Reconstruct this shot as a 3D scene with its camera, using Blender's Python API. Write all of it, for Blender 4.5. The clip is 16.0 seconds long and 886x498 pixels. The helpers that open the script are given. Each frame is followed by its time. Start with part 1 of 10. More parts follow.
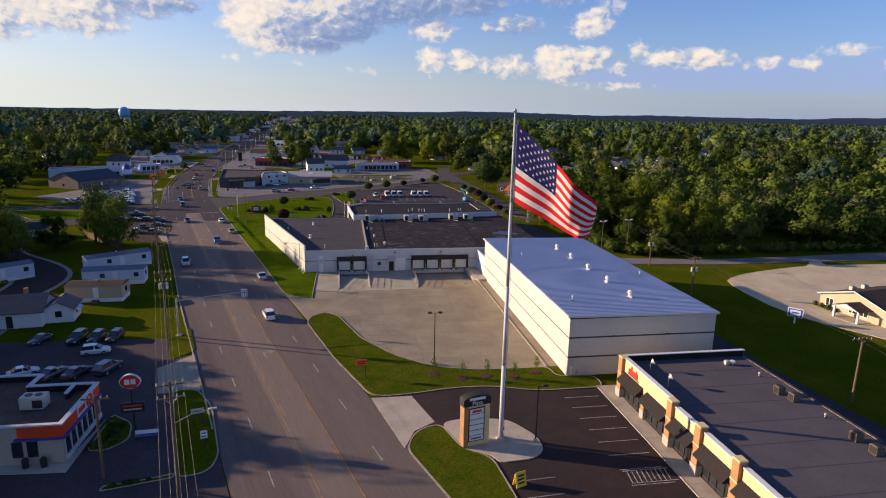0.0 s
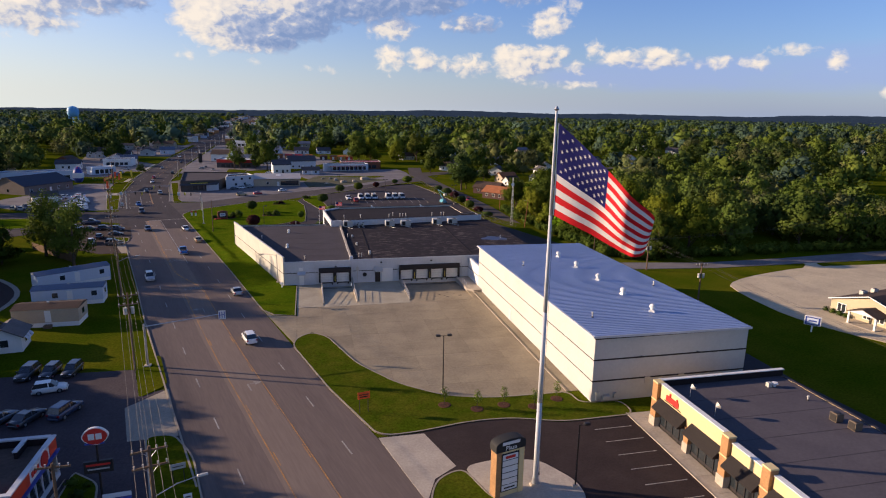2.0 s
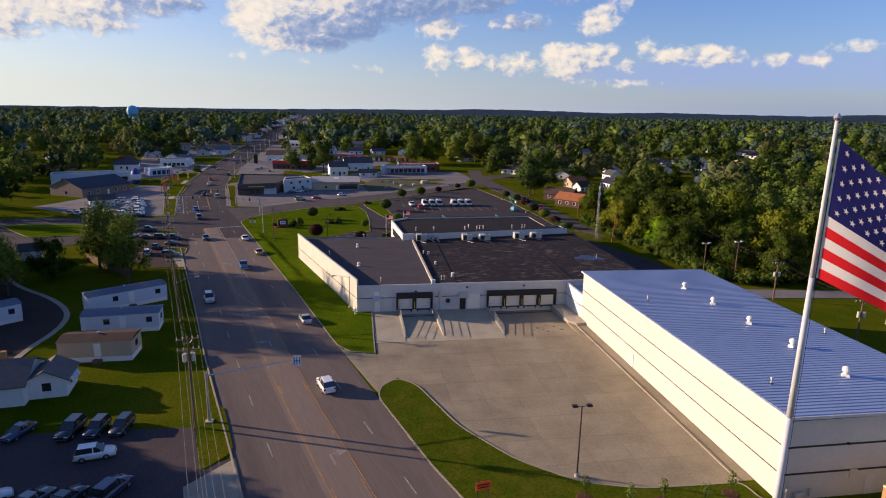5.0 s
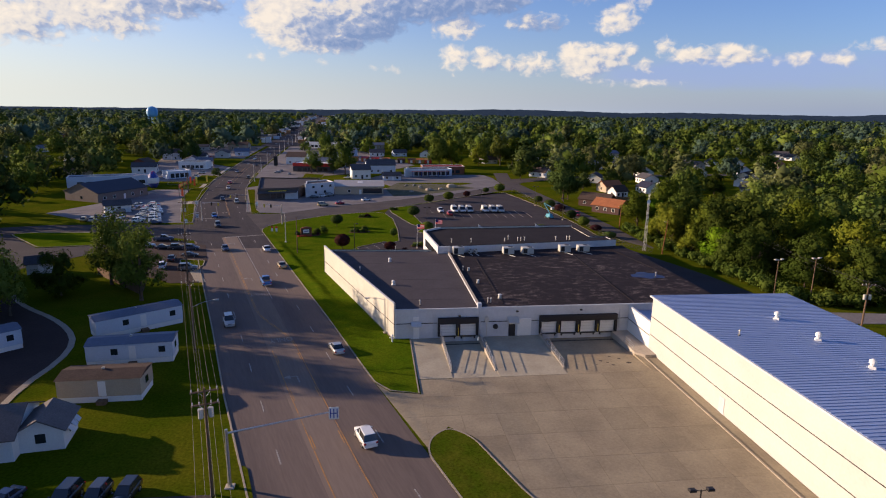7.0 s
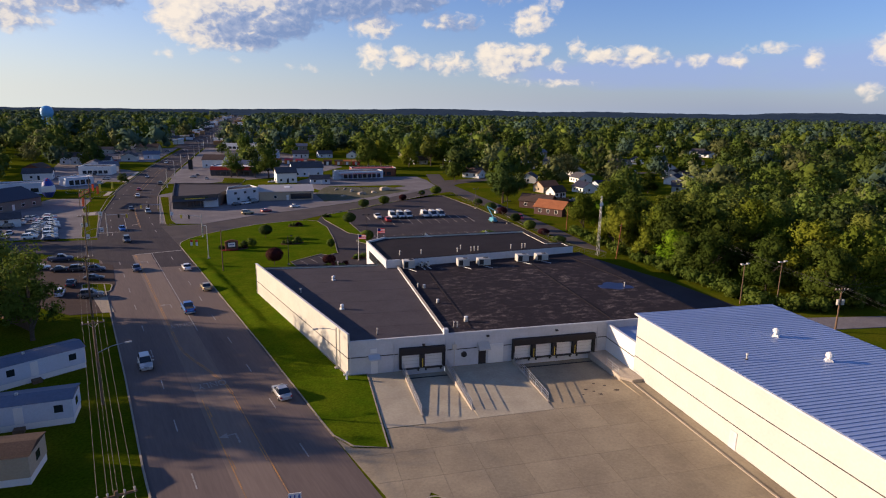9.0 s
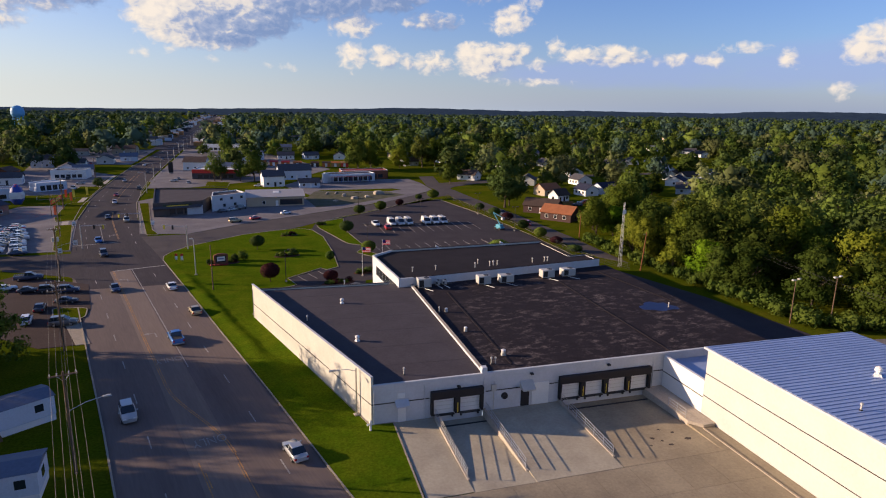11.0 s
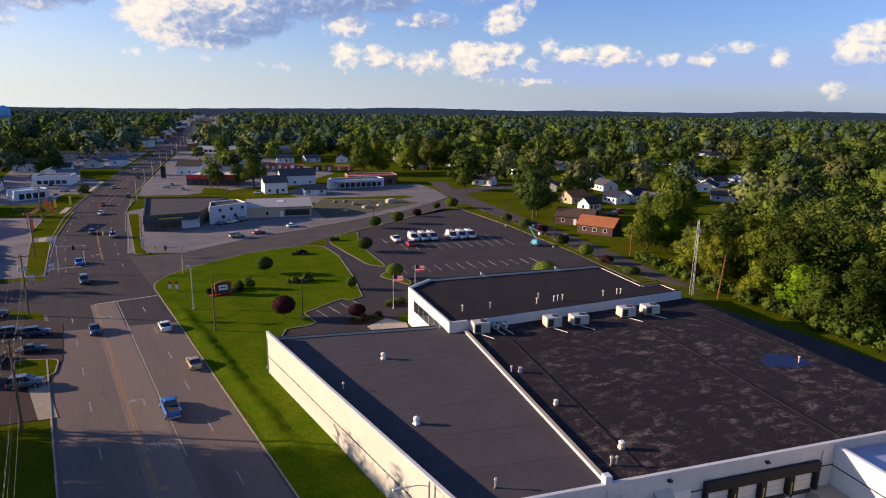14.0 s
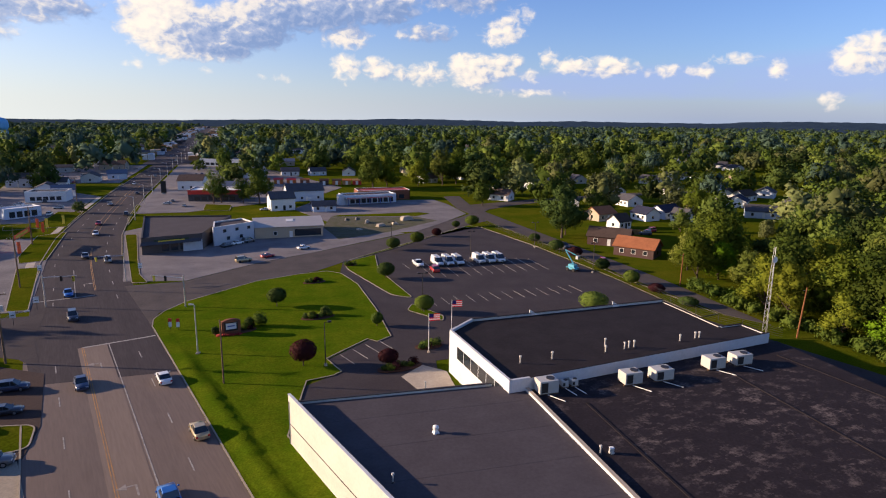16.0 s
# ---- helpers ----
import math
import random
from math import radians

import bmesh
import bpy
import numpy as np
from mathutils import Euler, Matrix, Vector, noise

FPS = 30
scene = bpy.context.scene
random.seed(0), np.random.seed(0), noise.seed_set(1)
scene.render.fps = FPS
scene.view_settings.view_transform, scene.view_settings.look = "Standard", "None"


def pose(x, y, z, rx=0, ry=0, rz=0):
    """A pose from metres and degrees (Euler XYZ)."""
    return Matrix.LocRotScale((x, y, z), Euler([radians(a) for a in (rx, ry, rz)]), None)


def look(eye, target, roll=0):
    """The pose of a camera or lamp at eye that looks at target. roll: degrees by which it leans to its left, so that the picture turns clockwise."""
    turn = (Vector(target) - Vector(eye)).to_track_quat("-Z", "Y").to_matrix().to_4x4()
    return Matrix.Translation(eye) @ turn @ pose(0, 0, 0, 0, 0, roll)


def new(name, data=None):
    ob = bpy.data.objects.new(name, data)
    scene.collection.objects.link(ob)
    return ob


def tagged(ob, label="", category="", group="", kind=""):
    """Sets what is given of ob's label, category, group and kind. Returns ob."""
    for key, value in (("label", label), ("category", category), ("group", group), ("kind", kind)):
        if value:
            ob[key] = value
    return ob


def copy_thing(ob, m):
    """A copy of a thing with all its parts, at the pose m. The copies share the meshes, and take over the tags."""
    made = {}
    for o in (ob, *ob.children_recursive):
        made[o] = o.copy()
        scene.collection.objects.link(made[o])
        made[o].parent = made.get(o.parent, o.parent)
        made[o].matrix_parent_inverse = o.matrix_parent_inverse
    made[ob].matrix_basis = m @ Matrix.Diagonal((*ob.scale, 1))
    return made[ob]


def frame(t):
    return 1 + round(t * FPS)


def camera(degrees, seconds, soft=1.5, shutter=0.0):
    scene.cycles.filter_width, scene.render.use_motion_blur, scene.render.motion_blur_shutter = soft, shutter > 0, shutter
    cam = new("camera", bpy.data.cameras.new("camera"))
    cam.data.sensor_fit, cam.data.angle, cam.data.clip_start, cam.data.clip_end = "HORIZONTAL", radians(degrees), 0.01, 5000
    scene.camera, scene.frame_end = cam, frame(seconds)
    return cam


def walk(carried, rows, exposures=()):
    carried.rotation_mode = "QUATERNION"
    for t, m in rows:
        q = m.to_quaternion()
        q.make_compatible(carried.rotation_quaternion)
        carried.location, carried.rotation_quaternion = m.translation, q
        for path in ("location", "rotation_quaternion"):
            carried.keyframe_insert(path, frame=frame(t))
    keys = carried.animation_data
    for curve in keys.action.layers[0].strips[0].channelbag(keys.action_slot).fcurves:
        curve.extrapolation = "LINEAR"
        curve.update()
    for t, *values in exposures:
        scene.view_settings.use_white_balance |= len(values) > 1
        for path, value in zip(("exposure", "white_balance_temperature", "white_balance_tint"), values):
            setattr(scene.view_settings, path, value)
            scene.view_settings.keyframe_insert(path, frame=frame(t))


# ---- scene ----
cam = camera(72.2, 16.0, soft=1.1)
PATH = [
    (0.0, pose(-8.576, -18.246, 36.059, 77.169, -1.133, -9.227)),
    (0.5, pose(-9.711, -15.977, 36.014, 77.159, -1.138, -10.203)),
    (1.0, pose(-10.846, -13.317, 35.932, 77.180, -1.116, -12.409)),
    (1.5, pose(-11.923, -10.510, 35.929, 77.144, -1.163, -12.736)),
    (2.0, pose(-12.774, -7.696, 35.894, 77.125, -1.006, -12.880)),
    (2.5, pose(-13.768, -4.703, 36.011, 77.116, -0.986, -12.797)),
    (3.0, pose(-14.769, -1.697, 36.094, 77.079, -0.961, -11.785)),
    (3.5, pose(-15.765, 1.288, 36.173, 77.050, -0.958, -10.286)),
    (4.0, pose(-16.675, 4.291, 36.301, 76.997, -0.974, -9.526)),
    (6.5, pose(-20.517, 21.603, 36.255, 76.952, -0.970, -7.406)),
    (7.0, pose(-21.360, 24.609, 36.383, 76.950, -0.913, -7.092)),
    (7.5, pose(-22.095, 28.028, 36.378, 76.961, -0.929, -8.170)),
    (8.0, pose(-22.898, 31.375, 36.309, 76.999, -0.945, -11.858)),
    (8.5, pose(-23.764, 34.740, 36.237, 77.001, -0.913, -13.228)),
    (9.0, pose(-24.572, 38.244, 36.181, 76.999, -0.863, -14.452)),
    (11.5, pose(-28.406, 56.382, 36.295, 76.927, -0.764, -16.334)),
    (12.0, pose(-28.906, 60.343, 36.304, 76.905, -0.749, -16.445)),
    (12.5, pose(-29.440, 64.316, 36.377, 76.909, -0.776, -16.468)),
    (13.0, pose(-29.961, 68.350, 36.430, 76.898, -0.770, -16.528)),
    (13.5, pose(-30.406, 72.384, 36.384, 76.913, -0.753, -16.661)),
    (14.0, pose(-30.809, 76.603, 36.342, 76.935, -0.771, -16.813)),
    (14.5, pose(-31.292, 80.647, 36.451, 76.952, -0.686, -16.872)),
    (15.0, pose(-31.777, 84.738, 36.460, 76.982, -0.697, -16.861)),
    (15.5, pose(-32.274, 89.054, 36.433, 77.170, -0.616, -16.836)),
    (16.0, pose(-32.911, 93.398, 36.518, 77.927, -0.668, -16.837)),
]
walk(cam, PATH, [(0.0, 0.82, 5720, 24.0), (9.0, 0.79, 5720, 24.0), (12.0, 0.82, 5720, 24.0), (14.0, 0.96, 5720, 24.0), (16.0, 1.0, 5720, 24.0)])

# ---- world, sun, exposure ----
SUN_AZ, SUN_EL = 69.2, 13.8          # degrees to the left of +y, and above the horizon


def sun_and_sky():
    d = Vector((-math.sin(radians(SUN_AZ)) * math.cos(radians(SUN_EL)), math.cos(radians(SUN_AZ)) * math.cos(radians(SUN_EL)), math.sin(radians(SUN_EL))))
    lamp = bpy.data.lights.new("sun", "SUN")
    lamp.energy, lamp.angle, lamp.color = 5.0, radians(0.55), (1.0, 0.74, 0.42)
    ob = new("sun", lamp)
    ob.matrix_world = look(d * 300, (0, 0, 0))
    w = bpy.data.worlds.new("sky")
    scene.world = w
    w.use_nodes = True
    nt = w.node_tree
    nt.nodes.clear()
    N, L = nt.nodes.new, nt.links.new

    def m(op, a, b=None, c=None):
        n = N("ShaderNodeMath")
        n.operation = op
        for k, v in enumerate((a, b, c)):
            if v is None:
                continue
            if isinstance(v, (int, float)):
                n.inputs[k].default_value = v
            else:
                L(v, n.inputs[k])
        return n.outputs[0]

    sky = N("ShaderNodeTexSky")
    sky.sky_type, sky.sun_disc = "NISHITA", False
    sky.sun_elevation, sky.sun_rotation = radians(SUN_EL), radians(-SUN_AZ)
    sky.air_density, sky.dust_density, sky.ozone_density = 1.0, 0.4, 3.2
    tc = N("ShaderNodeTexCoord")
    sep = N("ShaderNodeSeparateXYZ")
    L(tc.outputs["Generated"], sep.inputs[0])
    x, y, z = sep.outputs
    az = m("MULTIPLY", m("ARCTAN2", x, y), 57.2958)
    el = m("MULTIPLY", m("ARCSINE", z), 57.2958)
    # heaps of cloud: azimuth to the right of +y, elevation, half widths, thickness
    heaps = [(-21.5, 7.6, 5.8, 2.8, 1.5), (-26.5, 6.2, 4.4, 2.1, 1.2), (-15.4, 7.9, 4.4, 1.3, 1.1), (-40, 8.5, 8, 2.6, 0.8),
             (-6.6, 7.4, 3.8, 3.0, 1.6), (-3.4, 6.7, 5.0, 2.4, 1.7), (0.2, 7.6, 3.8, 2.4, 1.7), (4.6, 9.4, 7.0, 2.2, 1.7), (10.2, 9.7, 5.2, 1.9, 1.5), (14.9, 7.5, 2.6, 1.0, 0.6), (8.3, 7.0, 2.4, 1.2, 0.85),
             (22.0, 7.5, 2.1, 1.3, 0.62), (23.2, 8.9, 1.4, 1.1, 0.5), (18, 10.6, 5, 1.6, 0.8), (8.0, 4.4, 1.5, 1.3, 0.9), (10.9, 4.45, 1.5, 1.15, 0.8), (13.3, 4.0, 1.2, 0.8, 0.6), (15.2, 3.95, 2.4, 1.05, 0.85),
             (19.3, 4.3, 2.3, 1.7, 1.15), (21.5, 4.6, 2.0, 1.3, 0.95), (23.2, 5.1, 1.2, 0.7, 0.6), (24.7, 3.9, 0.9, 0.7, 0.5), (26.3, 5.35, 1.05, 0.95, 0.65), (28.5, 4.6, 2.0, 0.85, 0.75), (31.6, 4.6, 2.6, 1.0, 0.85), (36.3, 4.2, 1.6, 0.7, 0.72), (38.7, 4.15, 1.5, 0.6, 0.62),
             (41.9, 5.1, 1.7, 0.45, 0.4), (44.8, 4.2, 1.0, 0.85, 0.5), (50.4, 5.1, 2.2, 1.8, 0.85), (48.6, 1.6, 0.8, 0.75, 0.45), (56, 6.0, 4, 2.0, 0.9), (68, 6, 8, 2, 0.9), (-60, 10, 9, 3, 0.9), (-9.2, 4.2, 0.8, 0.4, 0.42), (-3.6, 4.0, 0.9, 0.4, 0.38), (2.0, 3.4, 1.3, 0.4, 0.36), (24, 2.4, 3.6, 0.35, 0.3)]
    # thick middles, in shade: azimuth, elevation, half widths, depth
    cores = [(-13.8, 8.2, 5.0, 1.4, 0.7), (-1.6, 6.6, 4.6, 1.8, 0.9), (2.2, 8.2, 5.0, 2.6, 1.05), (9.5, 9.0, 6.0, 2.0, 1.1), (14.9, 7.4, 3.0, 1.2, 1.0), (-23.5, 8.6, 3.0, 0.8, 0.3), (18, 10.6, 5, 1.6, 0.8)]

    def field(spots, a_, e_):
        total = None
        for a, e, wa, we, k in spots:
            da = m("DIVIDE", m("SUBTRACT", a_, float(a)), float(wa))
            de = m("DIVIDE", m("SUBTRACT", e_, float(e)), float(we))
            g = m("MULTIPLY", m("SUBTRACT", 1.0, m("ADD", m("MULTIPLY", da, da), m("MULTIPLY", de, de))), float(k))
            total = g if total is None else m("MAXIMUM", total, g)
        return m("MAXIMUM", total, -0.9)

    def billows(a_, e_, fa, fe, detail, rough):
        comb = N("ShaderNodeCombineXYZ")
        L(m("MULTIPLY", a_, fa), comb.inputs[0])
        L(m("MULTIPLY", e_, fe), comb.inputs[1])
        n = N("ShaderNodeTexNoise")
        n.noise_dimensions = "2D"
        n.inputs["Scale"].default_value, n.inputs["Detail"].default_value, n.inputs["Roughness"].default_value = 1.0, detail, rough
        n.inputs["Distortion"].default_value = 0.35
        L(comb.outputs[0], n.inputs["Vector"])
        return m("SUBTRACT", n.outputs[0], 0.5)

    def cover(shift_az, shift_el):
        """Density of cloud at a direction, moved by some degrees."""
        a_, e_ = (m("ADD", az, shift_az), m("ADD", el, shift_el)) if shift_az else (az, el)
        lumps = m("ADD", m("MULTIPLY", billows(a_, e_, 0.42, 0.62, 3.0, 0.5), 1.4), m("MULTIPLY", billows(a_, e_, 1.2, 1.6, 4.0, 0.5), 1.35))
        return m("ADD", field(heaps, a_, e_), lumps)

    body = cover(0.0, 0.0)
    toward, sunward = cover(-0.42, 0.34), cover(-2.2, 0.5)
    mask = N("ShaderNodeMapRange")
    mask.interpolation_type = "SMOOTHSTEP"
    L(body, mask.inputs[0])
    mask.inputs[1].default_value, mask.inputs[2].default_value = -0.12, 0.85
    shade = N("ShaderNodeValToRGB")
    r = shade.color_ramp
    # sides turned to the sun are cream, the thick middle and lee sides are blue grey
    r.elements[0].position, r.elements[0].color = 0.0, (0.26, 0.36, 0.50, 1)
    r.elements[1].position, r.elements[1].color = 1.0, (1.18, 1.02, 0.68, 1)
    for pos_, col_ in ((0.34, (0.46, 0.52, 0.58, 1)), (0.60, (0.93, 0.85, 0.64, 1))):
        r.elements.new(pos_).color = col_
    thick = m("ADD", field(cores, az, el), m("MULTIPLY", billows(az, el, 0.42, 0.62, 4.0, 0.55), 1.3))
    deep_in = N("ShaderNodeMapRange")
    deep_in.interpolation_type = "SMOOTHSTEP"
    L(thick, deep_in.inputs[0])
    deep_in.inputs[1].default_value, deep_in.inputs[2].default_value = -0.45, 0.75
    lit = m("SUBTRACT", m("ADD", m("ADD", 0.64, m("MULTIPLY", m("SUBTRACT", body, toward), 0.5)), m("MULTIPLY", m("SUBTRACT", body, sunward), 0.14)), m("MULTIPLY", deep_in.outputs[0], 0.40))
    L(lit, shade.inputs[0])
    bg = N("ShaderNodeBackground")
    bg.inputs["Strength"].default_value = 0.076
    tone = N("ShaderNodeMix")
    tone.data_type, tone.blend_type = "RGBA", "MULTIPLY"
    tone.inputs["Factor"].default_value, tone.inputs["B"].default_value = 1.0, (0.93, 0.96, 1.10, 1)
    L(sky.outputs[0], tone.inputs["A"])
    L(tone.outputs["Result"], bg.inputs["Color"])
    cl = N("ShaderNodeBackground")
    cl.inputs["Strength"].default_value = 0.50
    L(shade.outputs[0], cl.inputs["Color"])
    veil = N("ShaderNodeBackground")
    veil.inputs["Strength"].default_value = 0.485
    side = N("ShaderNodeMapRange")
    L(az, side.inputs[0])
    side.inputs[1].default_value, side.inputs[2].default_value = -30.0, 40.0
    hue = N("ShaderNodeMix")
    hue.data_type = "RGBA"
    hue.inputs["A"].default_value, hue.inputs["B"].default_value = (0.98, 1.0, 0.74, 1), (0.40, 0.49, 0.58, 1)
    L(side.outputs[0], hue.inputs["Factor"])
    L(hue.outputs["Result"], veil.inputs["Color"])
    thin = N("ShaderNodeMixShader")
    toward_sun = N("ShaderNodeMapRange")
    L(az, toward_sun.inputs[0])
    toward_sun.inputs[1].default_value, toward_sun.inputs[2].default_value, toward_sun.inputs[3].default_value, toward_sun.inputs[4].default_value = -35.0, 45.0, 1.0, 0.75
    deep = N("ShaderNodeMapRange")
    L(az, deep.inputs[0])
    deep.inputs[1].default_value, deep.inputs[2].default_value, deep.inputs[3].default_value, deep.inputs[4].default_value = -35.0, 40.0, -0.08, -0.36
    L(m("MULTIPLY", m("EXPONENT", m("MULTIPLY", m("MAXIMUM", el, 0.0), deep.outputs[0])), toward_sun.outputs[0]), thin.inputs[0])
    L(bg.outputs[0], thin.inputs[1])
    L(veil.outputs[0], thin.inputs[2])
    # a flat blue-grey bank lies behind the row of small clouds
    bank = N("ShaderNodeBackground")
    bank.inputs["Color"].default_value, bank.inputs["Strength"].default_value = (0.40, 0.50, 0.72, 1), 0.50
    flat = N("ShaderNodeMapRange")
    flat.interpolation_type = "SMOOTHSTEP"
    L(m("ADD", field([(33, 3.3, 16, 1.7, 1.0), (50, 3.6, 16, 2.2, 1.0), (64, 4.5, 16, 2.6, 1.0)], az, el), m("MULTIPLY", billows(az, el, 0.2, 0.8, 3.0, 0.5), 0.8)), flat.inputs[0])
    flat.inputs[1].default_value, flat.inputs[2].default_value, flat.inputs[4].default_value = -0.1, 1.0, 0.6
    behind = N("ShaderNodeMixShader")
    L(flat.outputs[0], behind.inputs[0])
    L(thin.outputs[0], behind.inputs[1])
    L(bank.outputs[0], behind.inputs[2])
    mix = N("ShaderNodeMixShader")
    L(m("MULTIPLY", mask.outputs[0], 0.92), mix.inputs[0])
    L(behind.outputs[0], mix.inputs[1])
    L(cl.outputs[0], mix.inputs[2])
    out = N("ShaderNodeOutputWorld")
    L(mix.outputs[0], out.inputs[0])


sun_and_sky()


# ---- materials ----
def mat(name, col, rough=0.85, var=0.25, scale=0.6, fine=9.0, bump=0.0, metal=0.0, tint=None, amount=0.5, random_tint=0.0, spec=None, coat=0.0, stretch=None, turn=0.0, patch=0.0):
    """A painted, mineral or woven surface: two scales of variation on the colour, fine relief, and an optional second colour in blotches."""
    mt = bpy.data.materials.new(name)
    mt.use_nodes = True
    nt = mt.node_tree
    N, L = nt.nodes.new, nt.links.new
    b = nt.nodes["Principled BSDF"]
    geo = N("ShaderNodeNewGeometry")
    src = geo.outputs["Position"]
    if stretch:
        mp = N("ShaderNodeMapping")
        mp.vector_type = "TEXTURE"
        mp.inputs["Scale"].default_value, mp.inputs["Rotation"].default_value = stretch, (0, 0, radians(turn))
        L(src, mp.inputs[0])
        src = mp.outputs[0]

    def noise_of(s, d, w=None):
        n = N("ShaderNodeTexNoise")
        n.inputs["Scale"].default_value, n.inputs["Detail"].default_value, n.inputs["Roughness"].default_value = s, d, 0.62
        L(src, n.inputs["Vector"])
        return n.outputs[0]

    n1, n2 = noise_of(scale, 8.0), noise_of(fine, 4.0)
    base = N("ShaderNodeMix")
    base.data_type = "RGBA"
    base.inputs["A"].default_value, base.inputs["B"].default_value = (*col, 1), (*(tint or [c * 0.6 for c in col]), 1)
    mr = N("ShaderNodeMapRange")
    mr.inputs[1].default_value, mr.inputs[2].default_value = 0.5 - 0.18 * (1.2 - amount) + (0.5 - amount) * 0.3, 0.72 + (0.5 - amount) * 0.3
    mr.inputs[4].default_value = 1.0 if tint else min(1.0, var * 2)
    L(n1, mr.inputs[0])
    share = mr.outputs[0]
    if patch:
        pr, pm = N("ShaderNodeMapRange"), N("ShaderNodeMath")
        pr.inputs[1].default_value, pr.inputs[2].default_value = 0.42, 0.66
        L(noise_of(patch, 3.0), pr.inputs[0])
        pm.operation = "MULTIPLY"
        L(share, pm.inputs[0])
        L(pr.outputs[0], pm.inputs[1])
        share = pm.outputs[0]
    L(share, base.inputs["Factor"])
    hsv = N("ShaderNodeHueSaturation")
    L(base.outputs["Result"], hsv.inputs["Color"])
    v = N("ShaderNodeMapRange")
    v.inputs[1].default_value, v.inputs[2].default_value, v.inputs[3].default_value, v.inputs[4].default_value = 0.25, 0.75, 1 - var, 1 + var
    L(n2, v.inputs[0])
    val = v.outputs[0]
    if random_tint:
        oi = N("ShaderNodeObjectInfo")
        r = N("ShaderNodeMapRange")
        r.inputs[3].default_value, r.inputs[4].default_value = 1 - random_tint, 1 + random_tint
        L(oi.outputs["Random"], r.inputs[0])
        mu = N("ShaderNodeMath")
        mu.operation = "MULTIPLY"
        L(val, mu.inputs[0])
        L(r.outputs[0], mu.inputs[1])
        val = mu.outputs[0]
    L(val, hsv.inputs["Value"])
    L(hsv.outputs[0], b.inputs["Base Color"])
    b.inputs["Roughness"].default_value, b.inputs["Metallic"].default_value = rough, metal
    b.inputs["Specular IOR Level"].default_value, b.inputs["Coat Weight"].default_value = (0.12 if rough > 0.8 else 0.4) if spec is None else spec, coat
    if bump:
        bp = N("ShaderNodeBump")
        bp.inputs["Strength"].default_value, bp.inputs["Distance"].default_value = bump, 0.03
        L(n2, bp.inputs["Height"])
        L(bp.outputs[0], b.inputs["Normal"])
    return mt


def leaf_mat(name, col, spread=0.42):
    """Foliage: every leaf clump a little lighter or darker, some light through the leaves."""
    mt = bpy.data.materials.new(name)
    mt.use_nodes = True
    nt = mt.node_tree
    N, L = nt.nodes.new, nt.links.new
    b = nt.nodes["Principled BSDF"]
    geo, oi = N("ShaderNodeNewGeometry"), N("ShaderNodeObjectInfo")
    big = N("ShaderNodeTexNoise")
    big.inputs["Scale"].default_value, big.inputs["Detail"].default_value = 0.06, 2.0
    L(geo.outputs["Position"], big.inputs["Vector"])
    stand = N("ShaderNodeMapRange")
    stand.clamp = False
    stand.inputs[1].default_value, stand.inputs[2].default_value, stand.inputs[3].default_value, stand.inputs[4].default_value = 0.3, 0.7, 0.15, 0.85
    L(big.outputs[0], stand.inputs[0])
    ad = N("ShaderNodeMath")
    ad.operation = "ADD"
    own = N("ShaderNodeMath")
    own.operation = "MULTIPLY"
    own.inputs[1].default_value = 0.22
    at, tone = N("ShaderNodeAttribute"), N("ShaderNodeMath")
    at.attribute_name, tone.operation = "tone", "ADD"
    L(at.outputs["Fac"], tone.inputs[0])
    L(oi.outputs["Random"], tone.inputs[1])
    L(geo.outputs["Random Per Island"], own.inputs[0])
    L(own.outputs[0], ad.inputs[0])
    L(stand.outputs[0], ad.inputs[1])
    ad2 = N("ShaderNodeMath")
    ad2.operation = "ADD"
    L(ad.outputs[0], ad2.inputs[0])
    L(tone.outputs[0], ad2.inputs[1])
    mr = N("ShaderNodeMapRange")
    mr.inputs[1].default_value, mr.inputs[2].default_value, mr.inputs[3].default_value, mr.inputs[4].default_value = 0.35, 1.75, 1 - spread, 1 + spread
    L(ad2.outputs[0], mr.inputs[0])
    hsv = N("ShaderNodeHueSaturation")
    hsv.inputs["Color"].default_value = (*col, 1)
    L(mr.outputs[0], hsv.inputs["Value"])
    hue = N("ShaderNodeMapRange")
    hue.inputs[3].default_value, hue.inputs[4].default_value = 0.518, 0.482
    L(ad.outputs[0], hue.inputs[0])
    L(hue.outputs[0], hsv.inputs["Hue"])
    L(hsv.outputs[0], b.inputs["Base Color"])
    b.inputs["Roughness"].default_value, b.inputs["Specular IOR Level"].default_value = 0.8, 0.04
    tr = N("ShaderNodeBsdfTranslucent")
    L(hsv.outputs[0], tr.inputs["Color"])
    mx = N("ShaderNodeMixShader")
    mx.inputs[0].default_value = 0.30
    L(b.outputs[0], mx.inputs[1])
    L(tr.outputs[0], mx.inputs[2])
    L(mx.outputs[0], nt.nodes["Material Output"].inputs[0])
    return mt


